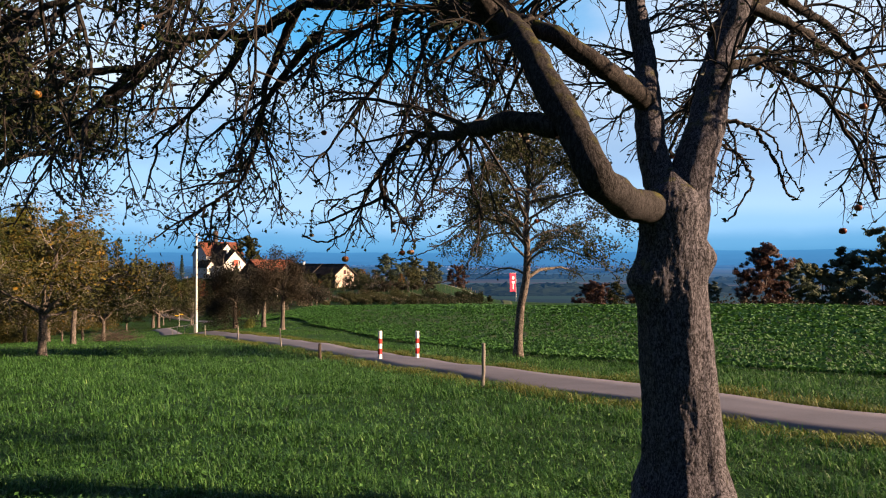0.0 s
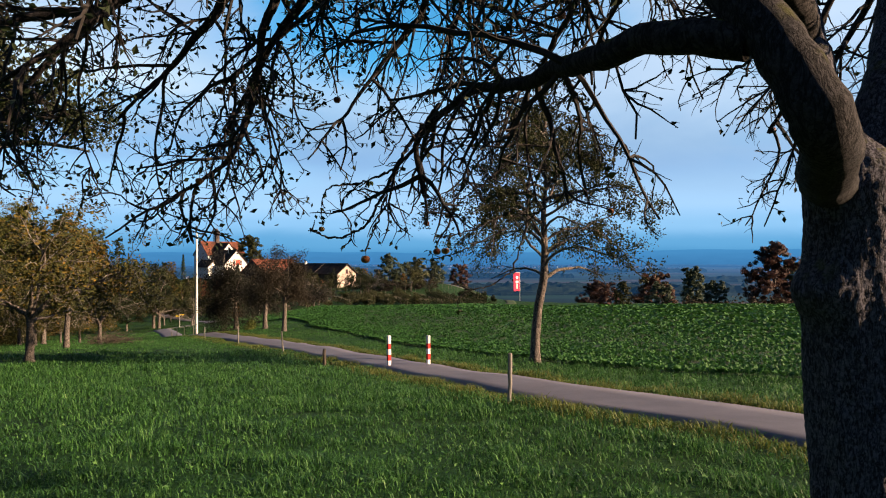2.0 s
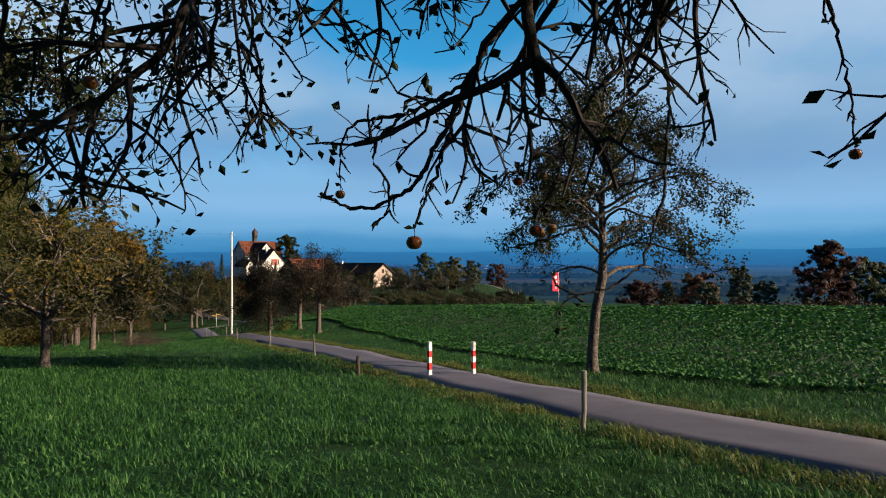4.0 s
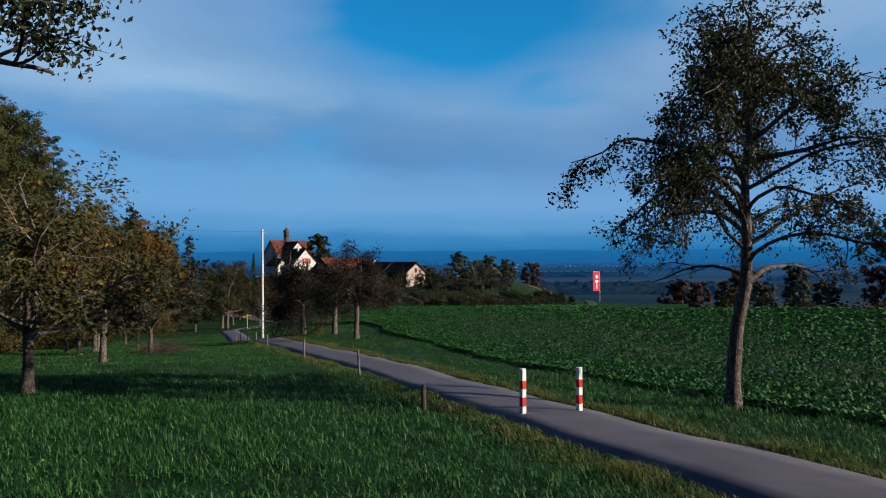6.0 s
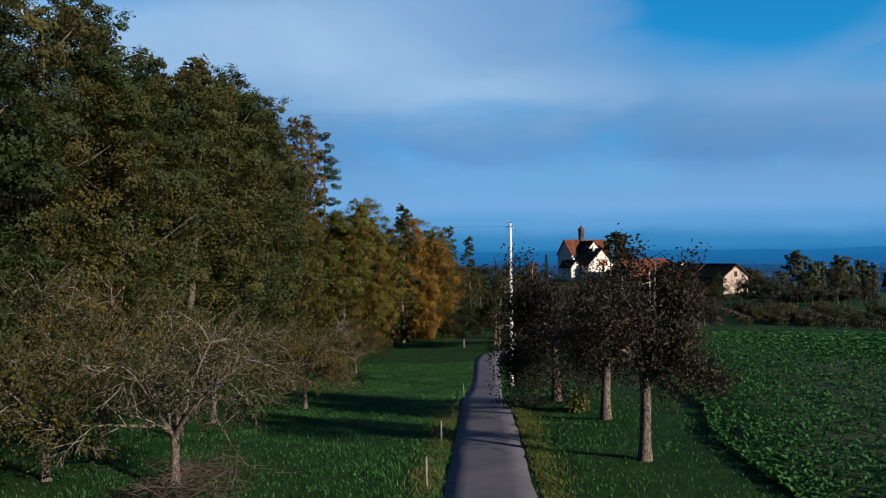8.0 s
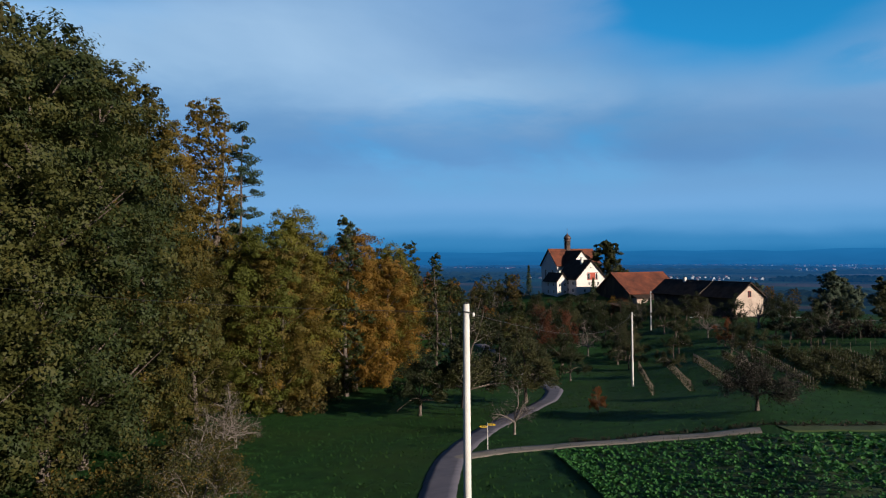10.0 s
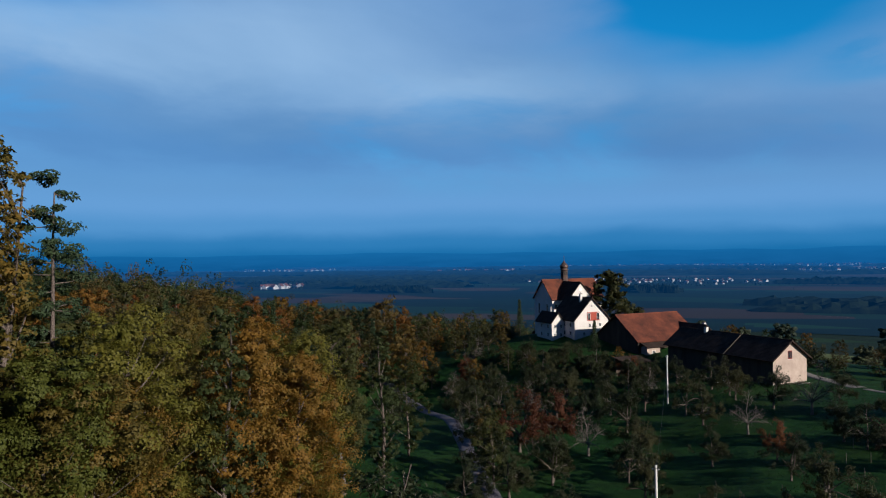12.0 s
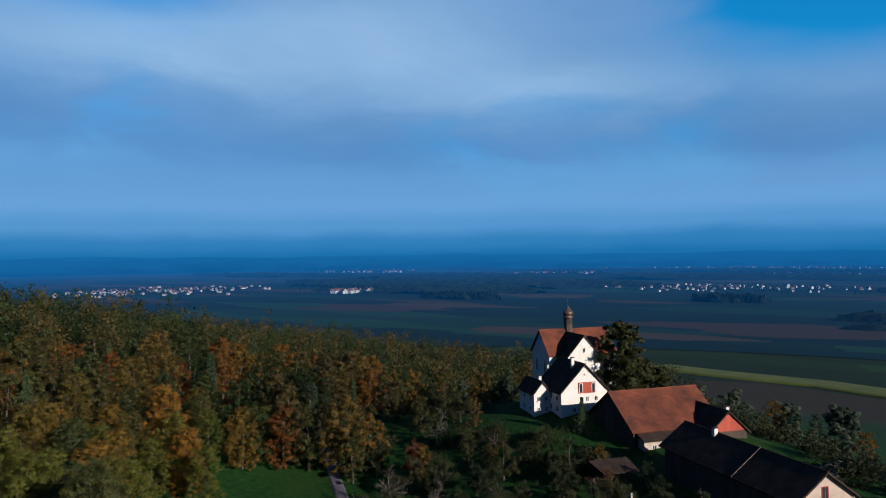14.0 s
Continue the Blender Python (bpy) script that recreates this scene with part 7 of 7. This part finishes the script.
hedge("dry_tuft", "straw-coloured dry grass tuft under the plum trees", [(-19.8, 70.8), (-19.2, 70.3), (-18.9, 69.6)], 0.8, 0.4, 700, 0.16, M_DRYGRASS, 16)
hedge("hedge", "rounded dark bushes on the slope below the farm", [(-24, 214), (-14, 210), (-4, 208)], 3.0, 2.4, 6000, 0.34, M_LEAF_DARK, 2)
hedge("hedge", "brown bushes between the orchard and the wood", [(-56, 62), (-60, 80), (-66, 100), (-74, 118)], 3.2, 2.6, 9000, 0.30, M_LEAF_ORCHARD, 3)
hedge("hedge", "brown bushes where the wood meets the meadow", [(-58, 97), (-64, 106), (-69, 113), (-74, 121)], 4.2, 2.6, 12000, 0.22, M_LEAF_ORCHARD, 18)
hedge("hedge", "bushes at the foot of the wood", [(-80, 136), (-88, 166), (-100, 196), (-120, 224)], 4.0, 3.0, 9000, 0.4, M_LEAF_WOOD, 4)
hedge("hedge", "dark bushes on the slope under the house", [(-112, 284), (-98, 280), (-84, 278), (-72, 272)], 3.6, 5.0, 14000, 0.34, M_LEAF_DULL, 5)
hedge("hedge", "dark shrubs behind the farm buildings", [(-30, 280), (-44, 304), (-66, 322), (-80, 330)], 4.5, 4.0, 14000, 0.42, M_LEAF_DULL, 6)
hedge("hedge", "shrubs where the field slope drops away", [(36, 108), (56, 112), (84, 108), (120, 100)], 2.0, 3.0, 8000, 0.4, M_LEAF_DARK, 7)


def build_brush_heap():
    rng = np.random.default_rng(17)
    for x, y in ((-23.2, 50.2), (-25.2, 52.9)):
        b = thing("brush_heap", "heap of cut brown twigs on the grass", "brushwood", on_ground(x, y), "brush heaps")
        g = Geo()
        for _ in range(260):
            p = rng.normal(0, 1, 3) * (0.75, 0.6, 0.22) + (0, 0, 0.22)
            p[2] = max(0.03, p[2])
            q = grow(rng, p, rng.normal(size=3) * (1, 1, 0.35), rng.uniform(0.4, 1.1), 0.0, 0.15, 4)
            q[:, 2] = np.maximum(q[:, 2], 0.0)
            g.tube(q, np.linspace(0.012, 0.004, len(q)), 3)
        tagged(part("brushwood", g.mesh("brushwood", M_BARNWOOD), b), kind="stuff")


build_brush_heap()


# ---- the plain beyond ----
def build_plain():
    rng = np.random.default_rng(23)
    # woods on the plain
    for name, x0, y0, rx, ry in (("plain_wood", -1000, 1480, 300, 150), ("plain_wood", -1330, 1760, 420, 230), ("plain_wood", -900, 1850, 330, 210), ("plain_wood", -1500, 2350, 640, 300), ("plain_wood", -640, 2500, 640, 240), ("plain_wood", 180, 1050, 300, 90), ("plain_wood", -2400, 2300, 600, 160), ("plain_wood", 420, 2500, 500, 110),
                                 ("plain_wood", -1000, 3300, 900, 160), ("plain_wood", 900, 3600, 800, 150), ("plain_wood", -2600, 3500, 700, 150), ("plain_wood", -300, 1350, 60, 25), ("plain_wood", -760, 1250, 90, 22),
                                 ("plain_wood", 900, 1500, 380, 110), ("plain_wood", -1150, 1420, 140, 26), ("plain_wood", 100, 1750, 220, 30), ("plain_wood", -300, 3000, 420, 60)):
        n = 34
        u, v = np.meshgrid(np.linspace(-1, 1, n * 2), np.linspace(-1, 1, n), indexing="ij")
        rr = np.hypot(u, v) + 0.28 * np.sin(np.arctan2(v, u) * 5 + x0) * 0.6 + 0.1 * np.sin(np.arctan2(v, u) * 11)
        x, y = x0 + u * rx, y0 + v * ry
        z = height(x, y) + np.clip((1.0 - rr) / 0.3, 0, 1) ** 0.6 * (11 + rng.normal(0, 2.4, rr.shape)) - 1.0 - 3.0 * (rr > 1.0)
        i, j = np.meshgrid(np.arange(n * 2 - 1), np.arange(n - 1), indexing="ij")
        g = Geo().add(np.stack((x, y, z), -1), np.stack((i * n + j, (i + 1) * n + j, (i + 1) * n + j + 1, i * n + j + 1), -1).reshape(-1, 4))
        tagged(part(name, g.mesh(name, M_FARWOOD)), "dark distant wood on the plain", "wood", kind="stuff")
    # villages
    for x0, y0, sx, sy, count, big in ((-470, 1790, 330, 170, 95, 0.58), (-1630, 1190, 190, 230, 120, 0.7), (-1130, 1330, 60, 60, 12, 1.3), (120, 3000, 700, 300, 90, 0.9), (-420, 3900, 900, 260, 100, 1.1), (620, 3300, 300, 120, 34, 1.4), (60, 460, 40, 22, 7, 1.0), (-2500, 3000, 300, 200, 40, 1.2), (-1250, 2750, 200, 90, 24, 1.4)):
        grove = np.stack((x0 + rng.normal(0, sx * 0.6, count * 30), y0 + rng.normal(0, sy * 0.6, count * 30)), 1)
        grove = grove[np.array([noise.noise(Vector((p[0] * 0.012, p[1] * 0.012, 3))) > -0.05 for p in grove])]
        lift = height(grove[:, 0], grove[:, 1]) + rng.uniform(0.5, 9, len(grove)) * min(big, 1.2)
        tagged(part("village_trees", Geo().leaves(np.column_stack((grove, lift)), 7.0 * big, rng, 0.8).mesh("village_trees", M_FARWOOD)), "dark trees between the houses of a distant village", "trees", kind="stuff")
        wall, roof = Geo(), Geo()
        for _ in range(count):
            x, y = x0 + rng.normal(0, sx * 0.5), y0 + rng.normal(0, sy * 0.5)
            w, d, h, a = rng.uniform(7, 11) * big, rng.uniform(9, 14) * big, rng.uniform(4, 6.5) * big ** 0.6, rng.uniform(0, 3.14)
            c, s = math.cos(a), math.sin(a)
            z = ground_z(x, y) - 0.5
            b = gabled(w, d, h, h + w * 0.42, 0.0)
            p = b.v[0] - (w / 2, d / 2, 0)
            p = np.column_stack((x + p[:, 0] * c - p[:, 1] * s, y + p[:, 0] * s + p[:, 1] * c, z + p[:, 2]))
            k = wall.n
            wall.v.append(p)
            wall.f += [[q + k for q in f] for f in b.f[:5]]
            wall.n += len(p)
            t = p + (0, 0, 0.25)
            mid = t[:8].mean(axis=0)
            t[:, :2] = mid[:2] + (t[:, :2] - mid[:2]) * 1.06
            k = roof.n
            roof.v.append(t)
            roof.f += [[q + k for q in f] for f in b.f[5:]]
            roof.n += len(t)
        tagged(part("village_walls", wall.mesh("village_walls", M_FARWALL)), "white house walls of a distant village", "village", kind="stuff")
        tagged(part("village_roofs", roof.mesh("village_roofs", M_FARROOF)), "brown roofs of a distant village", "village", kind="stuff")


build_plain()
# the bright band of sun is painted on by this paler strip
strip("sunlit_meadow", [(-185, 636), (-150, 626), (-80, 616), (-30, 592), (60, 545)], 30.0, 0.7, M_SUNSTRIP, "meadow strip behind the village, painted pale as if sunlit", category="meadow")
strip("plain_road", [(160, 760), (60, 900), (-60, 960), (-140, 1100), (40, 1300)], 7.0, 0.3, M_GRAVEL, "pale winding road across the plain")


def build_hills():
    """Hills along the horizon, their haze painted as glow."""
    for r, lo, hi, seed in ((4700, -50, 30, 1.0), (4850, -50, 74, 7.0)):
        g = Geo()
        a = np.linspace(-math.pi, math.pi, 500)
        h = np.array([hi * (0.62 + 0.6 * noise.noise(Vector((math.cos(t) * 3.4, math.sin(t) * 3.4, seed))) + 0.22 * noise.noise(Vector((math.cos(t) * 13, math.sin(t) * 13, seed)))) for t in a])
        x, y = np.sin(a) * r, np.cos(a) * r
        v = np.stack((np.column_stack((x * 0.93, y * 0.93, np.full(500, lo))), np.column_stack((x * 0.965, y * 0.965, lo + (h - lo) * 0.6)), np.column_stack((x, y, h))), 1)
        i, j = np.meshgrid(np.arange(499), np.arange(2), indexing="ij")
        g.add(v, np.stack((i * 3 + j, i * 3 + j + 1, (i + 1) * 3 + j + 1, (i + 1) * 3 + j), -1).reshape(-1, 4))
        tagged(part("backdrop", g.mesh("backdrop", M_HILL, True)), "blue hills along the horizon, haze painted as glow", "backdrop", kind="structure")


build_hills()
